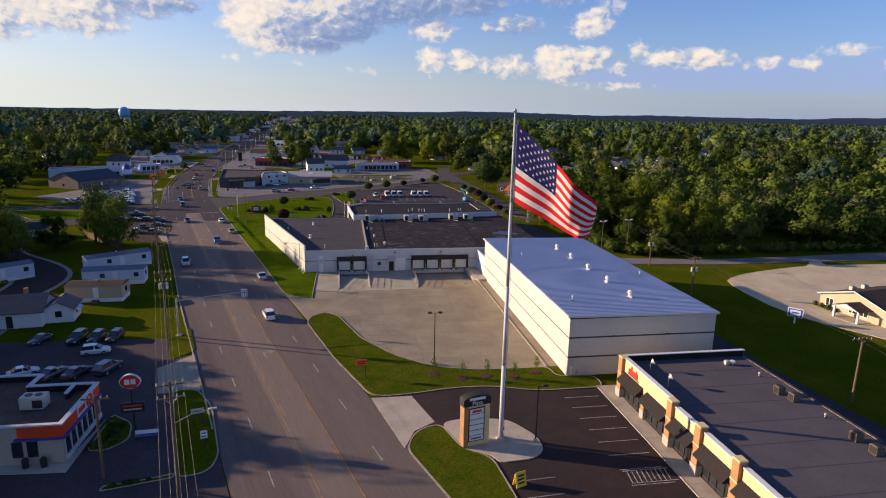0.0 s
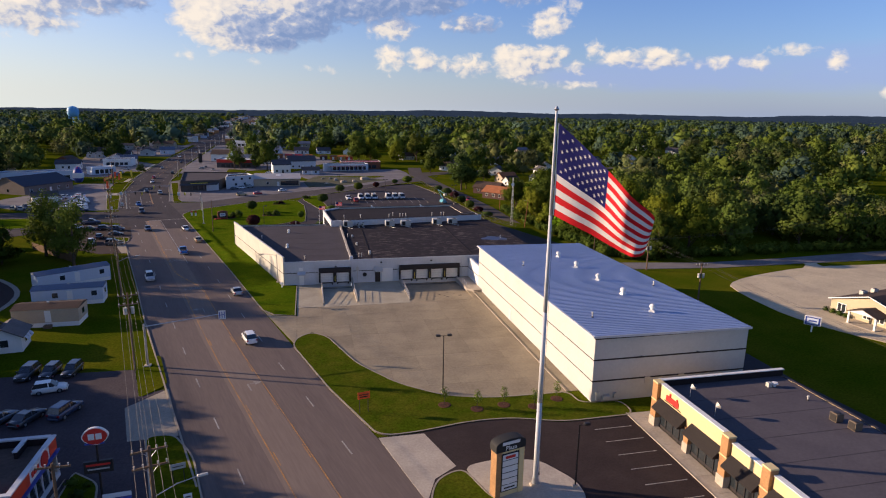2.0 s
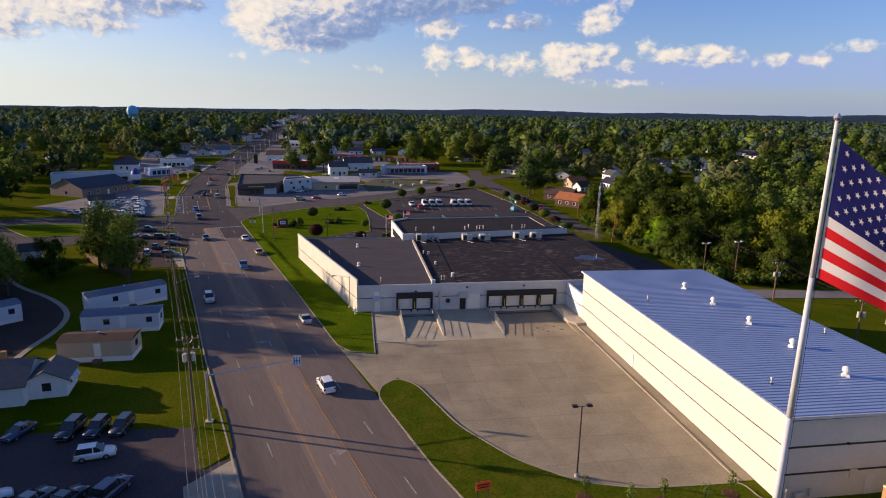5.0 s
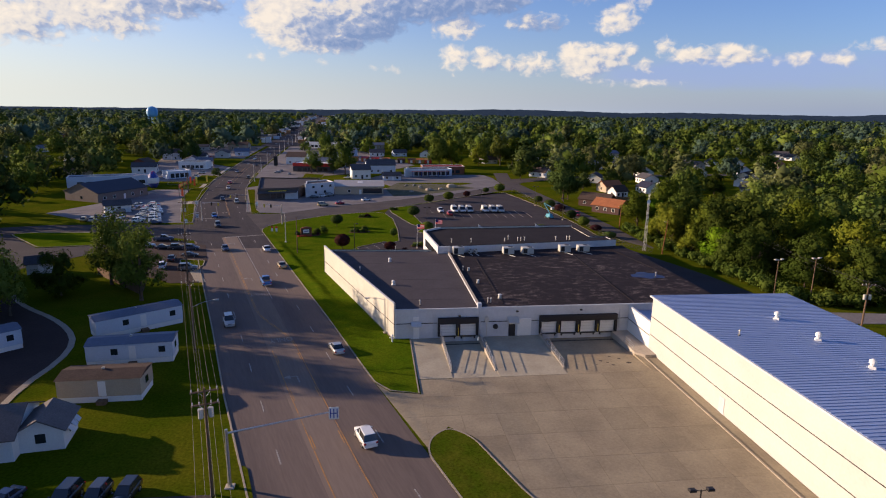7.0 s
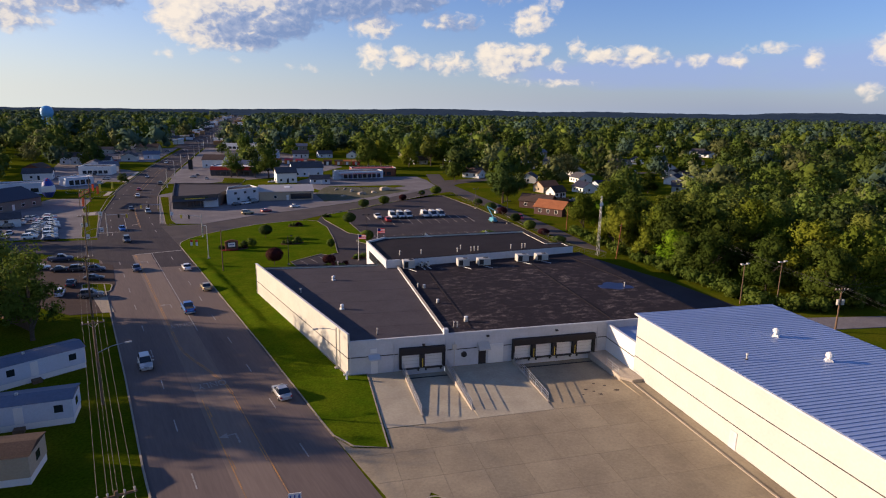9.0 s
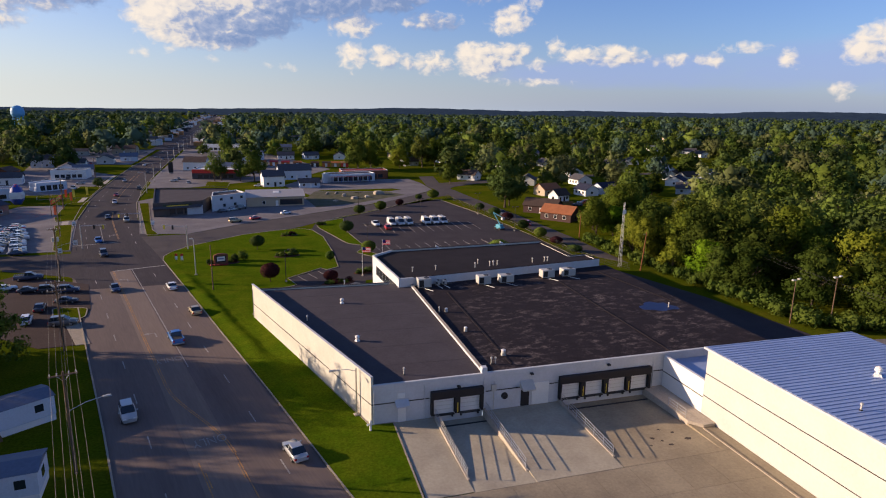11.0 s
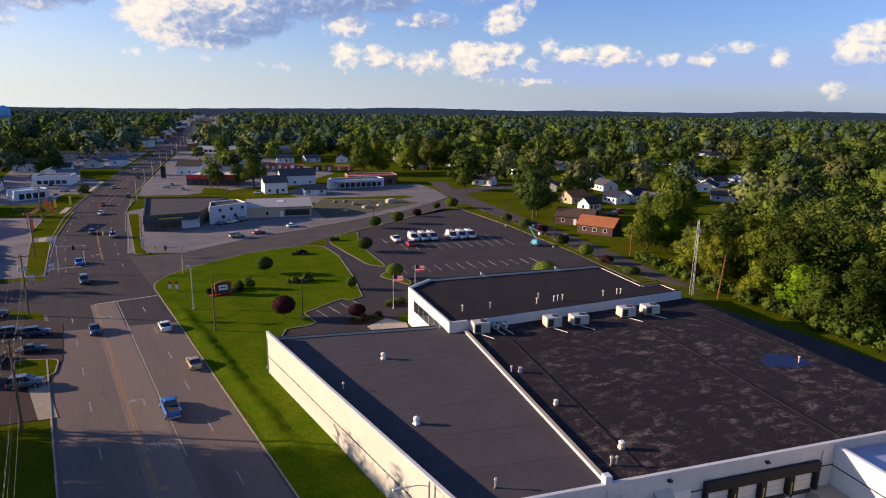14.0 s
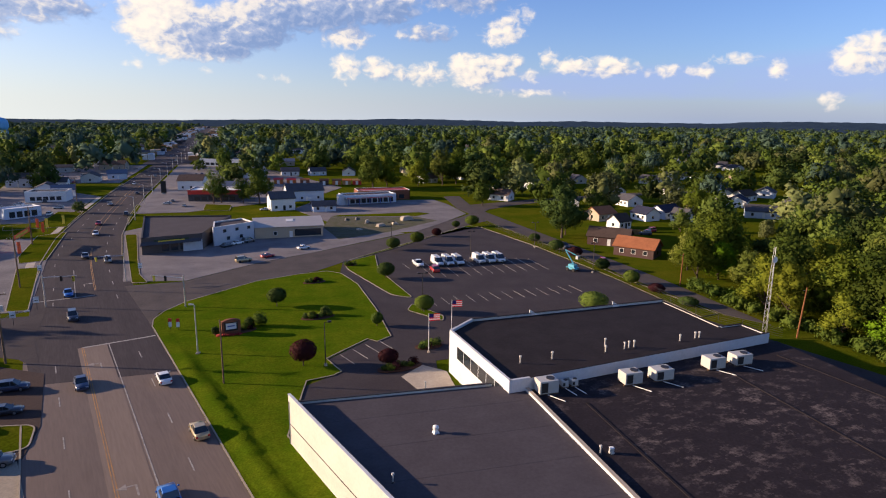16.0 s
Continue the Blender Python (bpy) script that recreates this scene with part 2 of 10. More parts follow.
def cloth_mat(name, col):
    """Thin woven cloth that lets some light through."""
    mt = mat(name, col, 0.8, 0.06, 1.0, 30.0)
    nt = mt.node_tree
    b = nt.nodes["Principled BSDF"]
    tr, mx = nt.nodes.new("ShaderNodeBsdfTranslucent"), nt.nodes.new("ShaderNodeMixShader")
    tr.inputs["Color"].default_value = (*col, 1)
    mx.inputs[0].default_value = 0.4
    nt.links.new(b.outputs[0], mx.inputs[1])
    nt.links.new(tr.outputs[0], mx.inputs[2])
    nt.links.new(mx.outputs[0], nt.nodes["Material Output"].inputs[0])
    return mt


GRASS = mat("mown_grass", (0.052, 0.074, 0.002), 0.95, 0.45, 0.10, 3.0, 0.35, tint=(0.105, 0.100, 0.006), amount=0.42, spec=0.0)
LAWN = mat("lush_lawn", (0.057, 0.098, 0.002), 0.95, 0.4, 0.22, 4.0, 0.4, tint=(0.100, 0.124, 0.004), amount=0.45, spec=0.0)
FIELD = mat("rough_ground", (0.040, 0.060, 0.012), 0.95, 0.4, 0.02, 0.6, 0.2, tint=(0.075, 0.080, 0.025), amount=0.4)
ROAD = mat("worn_road", (0.152, 0.118, 0.101), 0.85, 0.12, 0.32, 4.0, 0.12, tint=(0.088, 0.071, 0.067), amount=0.60, stretch=(1.0, 14.0, 1.0), turn=17.0, patch=0.12)
CENTRELANE = mat("pale_centre_lane", (0.195, 0.151, 0.122), 0.85, 0.12, 0.35, 4.0, 0.12, tint=(0.125, 0.098, 0.085), amount=0.5, stretch=(1.0, 16.0, 1.0), turn=17.0, patch=0.10)
ASPHALT = mat("asphalt", (0.042, 0.035, 0.038), 0.88, 0.25, 0.15, 4.0, 0.2, tint=(0.058, 0.049, 0.050), amount=0.45)
NEWASPHALT = mat("fresh_asphalt", (0.034, 0.024, 0.023), 0.88, 0.25, 0.3, 5.0, 0.2, tint=(0.048, 0.035, 0.032), amount=0.4)
BROWNLOT = mat("brown_asphalt", (0.055, 0.037, 0.032), 0.9, 0.25, 0.2, 4.0, 0.2)
RESURFACED = mat("resurfaced_asphalt", (0.054, 0.045, 0.048), 0.88, 0.22, 0.3, 4.0, 0.2, tint=(0.036, 0.031, 0.034), amount=0.5, stretch=(1.0, 14.0, 1.0), turn=15.0)
SIDEROAD = mat("bleached_side_road", (0.088, 0.074, 0.068), 0.88, 0.2, 0.2, 3.0, 0.15, tint=(0.062, 0.053, 0.051), amount=0.5)
WEEDY = mat("weedy_rubble", (0.105, 0.095, 0.066), 0.95, 0.35, 0.35, 3.0, 0.4, tint=(0.060, 0.068, 0.020), amount=0.5)
GREYLOT = mat("bleached_asphalt", (0.200, 0.182, 0.180), 0.88, 0.2, 0.12, 3.0, 0.15, tint=(0.120, 0.108, 0.110))
CONCRETE = mat("concrete", (0.31, 0.258, 0.172), 0.88, 0.14, 0.16, 3.0, 0.12, tint=(0.205, 0.168, 0.116), amount=0.5, random_tint=0.085)
PALE = mat("pale_concrete", (0.44, 0.38, 0.30), 0.88, 0.14, 0.4, 4.0, 0.1, tint=(0.35, 0.30, 0.24), random_tint=0.05)
KERB = mat("kerb_concrete", (0.34, 0.29, 0.22), 0.88, 0.2, 0.5, 5.0, 0.1)
GRAVEL = mat("gravel", (0.54, 0.45, 0.30), 0.95, 0.25, 0.12, 4.0, 0.4, tint=(0.40, 0.33, 0.23))
WHITELINE = mat("white_road_paint", (0.36, 0.34, 0.31), 0.8, 0.4, 1.2, 7.0, tint=(0.16, 0.145, 0.13), amount=0.55)
YELLOWLINE = mat("yellow_road_paint", (0.42, 0.21, 0.045), 0.8, 0.4, 0.5, 7.0, tint=(0.18, 0.125, 0.085), amount=0.62)
CREAM = mat("cream_wall", (0.50, 0.49, 0.45), 0.7, 0.06, 0.3, 3.0, 0.05, tint=(0.45, 0.44, 0.405), amount=0.4)
# weathered white, blued in colour to stand in for skylit shade
OLDWHITE = mat("weathered_shade_white", (0.52, 0.53, 0.55), 0.75, 0.08, 0.35, 3.0, 0.06, tint=(0.44, 0.45, 0.46), amount=0.4)
WHITE = mat("white_paint", (0.70, 0.69, 0.66), 0.6, 0.06, 0.8, 6.0, 0.0)
DARKTRIM = mat("dark_trim", (0.022, 0.018, 0.018), 0.7, 0.15, 1.0, 8.0)
METALROOF = mat("pale_metal_roof", (0.36, 0.43, 0.60), 0.42, 0.05, 0.15, 1.5, 0.02, metal=0.35, tint=(0.31, 0.38, 0.54), amount=0.4)


def worn_roof_mat(name, dark, pale):
    """Black roofing whose top coat has scaled off in ragged pale flecks, thicker in some stretches."""
    mt = mat(name, dark, 0.9, 0.3, 0.5, 3.4, 0.25)
    nt = mt.node_tree
    N, L = nt.nodes.new, nt.links.new
    b = nt.nodes["Principled BSDF"]
    under = b.inputs["Base Color"].links[0].from_socket
    geo, mp = N("ShaderNodeNewGeometry"), N("ShaderNodeMapping")
    mp.vector_type = "TEXTURE"
    mp.inputs["Scale"].default_value, mp.inputs["Rotation"].default_value = (1.35, 0.85, 1.0), (0, 0, radians(8))
    L(geo.outputs["Position"], mp.inputs[0])

    def noise_of(src, scale, detail, rough, lo, hi):
        n, r = N("ShaderNodeTexNoise"), N("ShaderNodeMapRange")
        n.inputs["Scale"].default_value, n.inputs["Detail"].default_value, n.inputs["Roughness"].default_value = scale, detail, rough
        r.inputs[1].default_value, r.inputs[2].default_value = lo, hi
        L(src, n.inputs["Vector"])
        L(n.outputs[0], r.inputs[0])
        return r.outputs[0]

    def times(p, q):
        n = N("ShaderNodeMath")
        n.operation = "MULTIPLY"
        L(p, n.inputs[0])
        L(q, n.inputs[1])
        return n.outputs[0]

    flecks = times(noise_of(mp.outputs[0], 0.75, 6.0, 0.7, 0.51, 0.64), noise_of(geo.outputs["Position"], 0.10, 2.0, 0.5, 0.34, 0.60))
    flecks = times(flecks, noise_of(geo.outputs["Position"], 2.6, 3.0, 0.6, 0.30, 0.60))
    mx = N("ShaderNodeMix")
    mx.data_type = "RGBA"
    L(flecks, mx.inputs["Factor"])
    L(under, mx.inputs["A"])
    mx.inputs["B"].default_value = (*pale, 1)
    L(mx.outputs["Result"], b.inputs["Base Color"])
    return mt


DARKROOF = worn_roof_mat("weathered_dark_roof", (0.0235, 0.0185, 0.0215), (0.150, 0.120, 0.108))
GREYROOF = mat("grey_roof_felt", (0.061, 0.053, 0.058), 0.92, 0.12, 0.2, 3.0, 0.2, tint=(0.076, 0.067, 0.073), amount=0.4)
BLACKROOF = mat("black_roof_membrane", (0.019, 0.015, 0.016), 0.85, 0.2, 0.3, 3.0, 0.15, tint=(0.028, 0.023, 0.024))
MALLROOF = mat("mall_roof_membrane", (0.085, 0.075, 0.084), 0.88, 0.12, 0.25, 3.0, 0.1, tint=(0.104, 0.093, 0.10))
STEEL = mat("galvanised_steel", (0.50, 0.50, 0.50), 0.42, 0.1, 2.0, 12.0, metal=0.8)
DARKMETAL = mat("dark_metal", (0.045, 0.04, 0.038), 0.5, 0.15, 2.0, 12.0, metal=0.5)
HVAC = mat("hvac_sheet_metal", (0.50, 0.48, 0.43), 0.55, 0.1, 1.5, 8.0, metal=0.2)
WOOD = mat("pole_wood", (0.16, 0.105, 0.065), 0.9, 0.3, 1.0, 6.0, 0.3, stretch=(0.25, 0.25, 2))
POLERED = mat("creosoted_pole", (0.20, 0.085, 0.035), 0.9, 0.3, 1.0, 6.0, 0.3)
BARK = mat("bark", (0.10, 0.075, 0.055), 0.95, 0.35, 1.5, 7.0, 0.4)
GLASS = mat("dark_window_glass", (0.02, 0.025, 0.03), 0.08, 0.05, 0.5, 2.0, spec=0.8)
BLACK = mat("black_rubber", (0.02, 0.02, 0.02), 0.8, 0.2, 2.0, 9.0)
RED = mat("red_paint", (0.55, 0.03, 0.02), 0.5, 0.08, 1.0, 6.0)
ORANGE = mat("orange_sign", (0.85, 0.11, 0.02), 0.5, 0.05, 1.0, 6.0)
BLUE = mat("blue_paint", (0.03, 0.06, 0.30), 0.5, 0.08, 1.0, 6.0)
YELLOW = mat("yellow_sign", (0.75, 0.55, 0.04), 0.5, 0.08, 1.0, 6.0)
BRICK = mat("buff_brick", (0.40, 0.22, 0.095), 0.85, 0.25, 1.5, 9.0, 0.2, tint=(0.30, 0.17, 0.08))
STUCCO = mat("yellow_stucco", (0.66, 0.53, 0.27), 0.85, 0.06, 0.4, 5.0, 0.1)
AWNING = mat("black_awning_cloth", (0.03, 0.026, 0.025), 0.9, 0.15, 1.0, 8.0)
FLAGRED = cloth_mat("flag_red", (0.72, 0.012, 0.018))
FLAGWHITE = cloth_mat("flag_white", (0.82, 0.79, 0.76))
FLAGBLUE = cloth_mat("flag_blue", (0.010, 0.012, 0.15))
LEAF_A = leaf_mat("leaf_green", (0.081, 0.120, 0.017))
LEAF_B = leaf_mat("leaf_light", (0.108, 0.155, 0.026))
LEAF_C = leaf_mat("leaf_dark", (0.057, 0.088, 0.021))
LEAF_D = leaf_mat("leaf_silver", (0.129, 0.149, 0.052))
LEAF_RED = leaf_mat("leaf_plum", (0.048, 0.017, 0.018))
LEAF_BRIGHT = leaf_mat("leaf_bright", (0.095, 0.185, 0.004))
WOOD_LEAF = [leaf_mat("wood_leaf_green", (0.086, 0.120, 0.010)), leaf_mat("wood_leaf_light", (0.129, 0.155, 0.011)), leaf_mat("wood_leaf_dark", (0.052, 0.078, 0.010)), leaf_mat("wood_leaf_silver", (0.131, 0.160, 0.025))]
# distance haze is put into this leaf colour as a blue tone
LEAF_HAZED = leaf_mat("leaf_hazed", (0.062, 0.100, 0.068))
LEAF_DRY = leaf_mat("leaf_dry", (0.17, 0.115, 0.055))


# ---- mesh helpers ----
class Geo:
    """Collects vertices and faces for one mesh."""

    def __init__(self):
        self.v, self.f = [], []

    def add(self, vs, fs):
        o = len(self.v)
        self.v.extend(tuple(p) for p in vs)
        self.f.extend(tuple(o + k for k in f) for f in fs)
        return self

    def box(self, x0, y0, z0, x1, y1, z1, c=0.0):
        if c:
            c = min(c, (x1 - x0) * 0.45, (y1 - y0) * 0.45, (z1 - z0) * 0.45)
            return self.loft([[(x0 + c, y0 + c), (x1 - c, y1 - c)], [(x0, y0), (x1, y1)], [(x0, y0), (x1, y1)], [(x0 + c, y0 + c), (x1 - c, y1 - c)]], (z0, z0 + c, z1 - c, z1))
        v = [(x, y, z) for z in (z0, z1) for x, y in ((x0, y0), (x1, y0), (x1, y1), (x0, y1))]
        return self.add(v, [(3, 2, 1, 0), (4, 5, 6, 7), (0, 1, 5, 4), (1, 2, 6, 5), (2, 3, 7, 6), (3, 0, 4, 7)])

    def loft(self, rects, zs):
        """Rectangles ((x0, y0), (x1, y1)) stacked at heights zs."""
        v, f, n = [], [], len(zs)
        for (a, b), z in zip(rects, zs):
            v += [(a[0], a[1], z), (b[0], a[1], z), (b[0], b[1], z), (a[0], b[1], z)]
        for k in range(n - 1):
            for j in range(4):
                f.append((4 * k + j, 4 * k + (j + 1) % 4, 4 * k + 4 + (j + 1) % 4, 4 * k + 4 + j))
        f += [(3, 2, 1, 0), tuple(4 * (n - 1) + j for j in range(4))]
        return self.add(v, f)

    def prism(self, poly, z0, z1):
        poly = ccw(poly)
        n = len(poly)
        v = [(x, y, z0) for x, y in poly] + [(x, y, z1) for x, y in poly]
        return self.add(v, [tuple(range(n - 1, -1, -1)), tuple(range(n, 2 * n))] + [(k, (k + 1) % n, n + (k + 1) % n, n + k) for k in range(n)])

    def tube(self, a, b, r0, r1=None, seg=8, caps=True):
        a, b = Vector(a), Vector(b)
        r1 = r0 if r1 is None else r1
        d = (b - a).normalized()
        s = d.orthogonal().normalized()
        t = d.cross(s)
        ring = [(math.cos(2 * math.pi * k / seg), math.sin(2 * math.pi * k / seg)) for k in range(seg)]
        v = [a + (s * c + t * q) * r0 for c, q in ring] + [b + (s * c + t * q) * r1 for c, q in ring]
        f = [(k, (k + 1) % seg, seg + (k + 1) % seg, seg + k) for k in range(seg)]
        if caps:
            f += [tuple(range(seg - 1, -1, -1)), tuple(range(seg, 2 * seg))]
        return self.add(v, f)

    def path(self, pts, r, seg=6):
        for a, b in zip(pts, pts[1:]):
            self.tube(a, b, r, r, seg)
        return self

    def strand(self, pts, r):
        """One unbroken square-section strand through the points."""
        n = len(pts)
        ring = ((r, 0, 0), (0, 0, r), (-r, 0, 0), (0, 0, -r))
        v = [tuple(Vector(p) + Vector(q)) for p in pts for q in ring]
        f = [(4 * i + j, 4 * i + (j + 1) % 4, 4 * i + 4 + (j + 1) % 4, 4 * i + 4 + j) for i in range(n - 1) for j in range(4)]
        return self.add(v, f + [(3, 2, 1, 0), (4 * n - 4, 4 * n - 3, 4 * n - 2, 4 * n - 1)])

    def quad(self, a, b, c, d):
        return self.add([a, b, c, d], [(0, 1, 2, 3)])

    def slab(self, a, b, c, d, t):
        """A sheet with the corners a, b, c, d and the thickness t below it."""
        q = [Vector(p) for p in (a, b, c, d)]
        n = (q[1] - q[0]).cross(q[3] - q[0]).normalized() * t
        v = [p - n for p in q] + q
        return self.add(v, [(3, 2, 1, 0), (4, 5, 6, 7), (0, 1, 5, 4), (1, 2, 6, 5), (2, 3, 7, 6), (3, 0, 4, 7)])

    def mesh(self, name, smooth=False):
        me = bpy.data.meshes.new(name)
        me.from_pydata(self.v, [], self.f)
        me.update()
        if smooth:
            me.polygons.foreach_set("use_smooth", [True] * len(me.polygons))
        return me


def ccw(poly):
    area = sum(a[0] * b[1] - b[0] * a[1] for a, b in zip(poly, poly[1:] + poly[:1]))
    return list(poly) if area > 0 else list(reversed(poly))


def part(name, geo, material, parent, label="", smooth=False):
    me = geo.mesh(name, smooth)
    me.materials.append(material)
    ob = new(name, me)
    ob.parent = parent
    if label:
        ob["label"] = label
    return ob


def piece(name, me, parent, m):
    ob = new(name, me)
    ob.parent = parent
    ob.matrix_basis = m
    return ob


def thing(name, label, category, x=0.0, y=0.0, z=0.0, rz=0.0, group="", kind=""):
    ob = new(name)
    ob.empty_display_size = 0.3
    ob.matrix_basis = pose(x, y, z, 0, 0, rz)
    return tagged(ob, label, category, group, kind)


def structure(name, geo, material, label, category, smooth=False):
    me = geo.mesh(name, smooth)
    me.materials.append(material)
    return tagged(new(name, me), label, category, "", "structure")


def offset_line(line, off):
    """The polyline moved sideways, to its left for positive off (a number, or one a point)."""
    out = []
    for k, p in enumerate(line):
        a, b = Vector(line[max(k - 1, 0)][:2]), Vector(line[min(k + 1, len(line) - 1)][:2])
        d = (b - a).normalized()
        o = off[k] if isinstance(off, (list, tuple)) else off
        out.append((p[0] - d.y * o, p[1] + d.x * o))
    return out


def ribbon(geo, line, off0, off1, z0, z1):
    """A raised band along a line between two sideways offsets."""
    a, b = offset_line(line, off0), offset_line(line, off1)
    for k in range(len(line) - 1):
        geo.prism([a[k], a[k + 1], b[k + 1], b[k]], z0, z1)
    return geo


def at_length(line, s):
    """The point and the direction s metres along a polyline."""
    for a, b in zip(line, line[1:]):
        a, b = Vector(a[:2]), Vector(b[:2])
        n = (b - a).length
        if s <= n:
            d = (b - a) / n
            return a + d * s, d
        s -= n
    return b, d


def clip_cell(poly, x0, y0, x1, y1):
    """The part of a polygon that lies in a rectangle."""
    for axis, lim, sign in ((0, x0, 1), (0, x1, -1), (1, y0, 1), (1, y1, -1)):
        out = []
        for k in range(len(poly)):
            p, q = poly[k - 1], poly[k]
            dp, dq = (p[axis] - lim) * sign, (q[axis] - lim) * sign
            if (dp >= 0) != (dq >= 0):
                t = dp / (dp - dq)
                out.append((p[0] + (q[0] - p[0]) * t, p[1] + (q[1] - p[1]) * t))
            if dq >= 0:
                out.append(q)
        poly = out
        if len(poly) < 3:
            return []
    return poly


def inside(x, y, poly):
    hit = False
    for (ax, ay), (bx, by) in zip(poly, poly[1:] + poly[:1]):
        if (ay > y) != (by > y) and x < (bx - ax) * (y - ay) / (by - ay) + ax:
            hit = not hit
    return hit


# ---- the ground, roads and lots ----
RIGHT_KERB = [(49, -120), (-5.6, 53.8), (-15.1, 83.1), (-21.6, 104.5), (-28.6, 128.5), (-36.3, 153.8), (-43.3, 177.0), (-52.1, 205.9), (-60.5, 237), (-68.5, 268), (-74.5, 300.6), (-78.3, 335), (-83.7, 403.6), (-89.3, 531), (-97.8, 753), (-110, 1053), (-150, 1860)]
ROAD_WIDTH = [18.9] * 8 + [18.5, 18, 17.5, 17, 16.5, 16.5, 16, 16, 16]
LEFT_KERB = offset_line(RIGHT_KERB, ROAD_WIDTH)

g = Geo()
xs, ys = (-4800, -9.8, 19.3, 4800), (-1500, 101.5, 116.7, 4800)
for i in range(3):
    for j in range(3):
        if (i, j) != (1, 1):
            g.quad((xs[i], ys[j], 0), (xs[i + 1], ys[j], 0), (xs[i + 1], ys[j + 1], 0), (xs[i], ys[j + 1], 0))
structure("ground", g, GRASS, "flat grassy ground reaching to the horizon", "ground")

g = Geo()
for k in range(len(RIGHT_KERB) - 1):
    g.prism([RIGHT_KERB[k], RIGHT_KERB[k + 1], LEFT_KERB[k + 1], LEFT_KERB[k]], -0.05, 0.02 if k < 7 else 0.016)
road = structure("road", g, ROAD, "five-lane main road of worn grey-brown paving", "road")


LOT_Z = [0.028]


def lot(name, poly, material, label, z=None, category="pavement"):
    LOT_Z[0] += 0.004
    z = LOT_Z[0]
    return structure(name, Geo().prism(poly, -0.06, z), material, label, category)


# the darker resurfaced stretch from the crossing on
g = Geo()
far_l, far_r = offset_line(RIGHT_KERB, [w - 0.05 for w in ROAD_WIDTH]), offset_line(RIGHT_KERB, 0.05)
for k in range(7, len(RIGHT_KERB) - 1):
    g.prism([far_r[k], far_r[k + 1], far_l[k + 1], far_l[k]], 0.0, 0.024)
g.prism([far_r[7], far_l[7], (-64.2, 184.0), (-45.4, 184.0)], 0.0, 0.024)
structure("resurfaced_road", g, RESURFACED, "darker resurfaced asphalt of the crossing and the road beyond", "road")
def soft(poly, n=2):
    """Corners cut back twice, for curved edges."""
    for _ in range(n):
        poly = [(a[0] + (b[0] - a[0]) * u, a[1] + (b[1] - a[1]) * u) for a, b in zip(poly, poly[1:] + poly[:1]) for u in (0.25, 0.75)]
    return poly


lot("cross_street", [(-52.1, 205.9), (-52.2, 213.9), (-48, 220.5), (-34.6, 233.2), (-20.5, 239.4), (-13.2, 247), (2.7, 258.9), (20.5, 275.7), (38, 294), (47, 300), (47, 318), (30, 300), (15, 284), (-18.5, 260.9), (-34.6, 250.7), (-49.7, 237.1), (-62, 236)], SIDEROAD, "bleached asphalt side street curving off the main road", 0.028, "road")
lot("side_street_west", [(-70, 205), (-64.5, 189), (-69.1, 195), (-85.2, 203.5), (-97, 206.4), (-115.5, 207.3), (-122, 203.5), (-200, 200), (-200, 212), (-128.3, 214.8), (-115.8, 218.6), (-90.2, 218.3), (-74.2, 217.8), (-72.5, 220)], ASPHALT, "dark asphalt side street on the far side of the road", 0.028, "road")
lot("side_lane_west", [(-80, 195.5), (-90.2, 189.1), (-104.7, 186.7), (-121.1, 205.1), (-125, 203.6), (-117, 189), (-106, 176), (-103, 158), (-98.9, 159.7), (-97.5, 168.1), (-93.8, 173.1), (-88.3, 179.6), (-78, 187)], ASPHALT, "narrow asphalt lane forking off the side street", 0.028, "road")
lot("parking_lot_north", [(-13, 247), (15, 272), (31, 287), (40, 288), (44.5, 252), (46.5, 215), (46.5, 185), (56, 150), (59, 128), (53.5, 108), (53.2, 57), (55.2, 36), (58, -20), (43, -20), (44, 57), (44.1, 116.7), (39.3, 116.8), (39.3, 160), (38, 180), (-8, 178), (-12, 160), (-31.0, 160.6), (-28, 174), (-23.8, 176.6), (-22.4, 178.4), (-24.1, 182.5), (-16.5, 189.6), (-12.4, 190), (-12.2, 206), (-15, 237)], ASPHALT, "dark asphalt car park and service drive with painted stalls")
lot("east_lane", [(46, 332), (47.5, 290), (51, 240), (50.5, 215), (52.5, 185), (56.5, 178), (57.5, 210), (57, 240), (55, 290), (54, 335), (60, 372), (52, 372)], SIDEROAD, "narrow asphalt lane beside the car park", 0.024, "road")
lot("mall_parking", [(-5.6, 53.8), (-1, 54), (5.3, 55.2), (10.7, 55.1), (16.3, 53.0), (25.2, 53.1), (25.2, -43.5), (-1.1, 40)], NEWASPHALT, "fresh dark asphalt car park in front of the shops")
# separate asphalt colour, tuned to how the lot looks in shade
DEEPLOT = mat("restaurant_asphalt", (0.060, 0.047, 0.050), 0.9, 0.25, 0.15, 4.0, 0.2, tint=(0.082, 0.064, 0.064), amount=0.4)
lot("restaurant_lot", [(-95, 80), (-36.4, 78.1), (-33.9, 69.5), (-31.2, 70.9), (-26.9, 58.3), (-20.6, 38), (-11.8, 10), (1.4, -32), (-95, -32)], DEEPLOT, "dark asphalt restaurant car park")
DRIVE = soft([(-67.3, 100), (-65.5, 116.4), (-72, 128), (-86, 140), (-92, 150), (-100, 148), (-90, 134), (-79, 122), (-74, 112), (-76, 92), (-68, 80), (-62, 80)])
lot("trailer_drive", DRIVE, BROWNLOT, "curved brown asphalt drive between the mobile homes")
k = Geo()
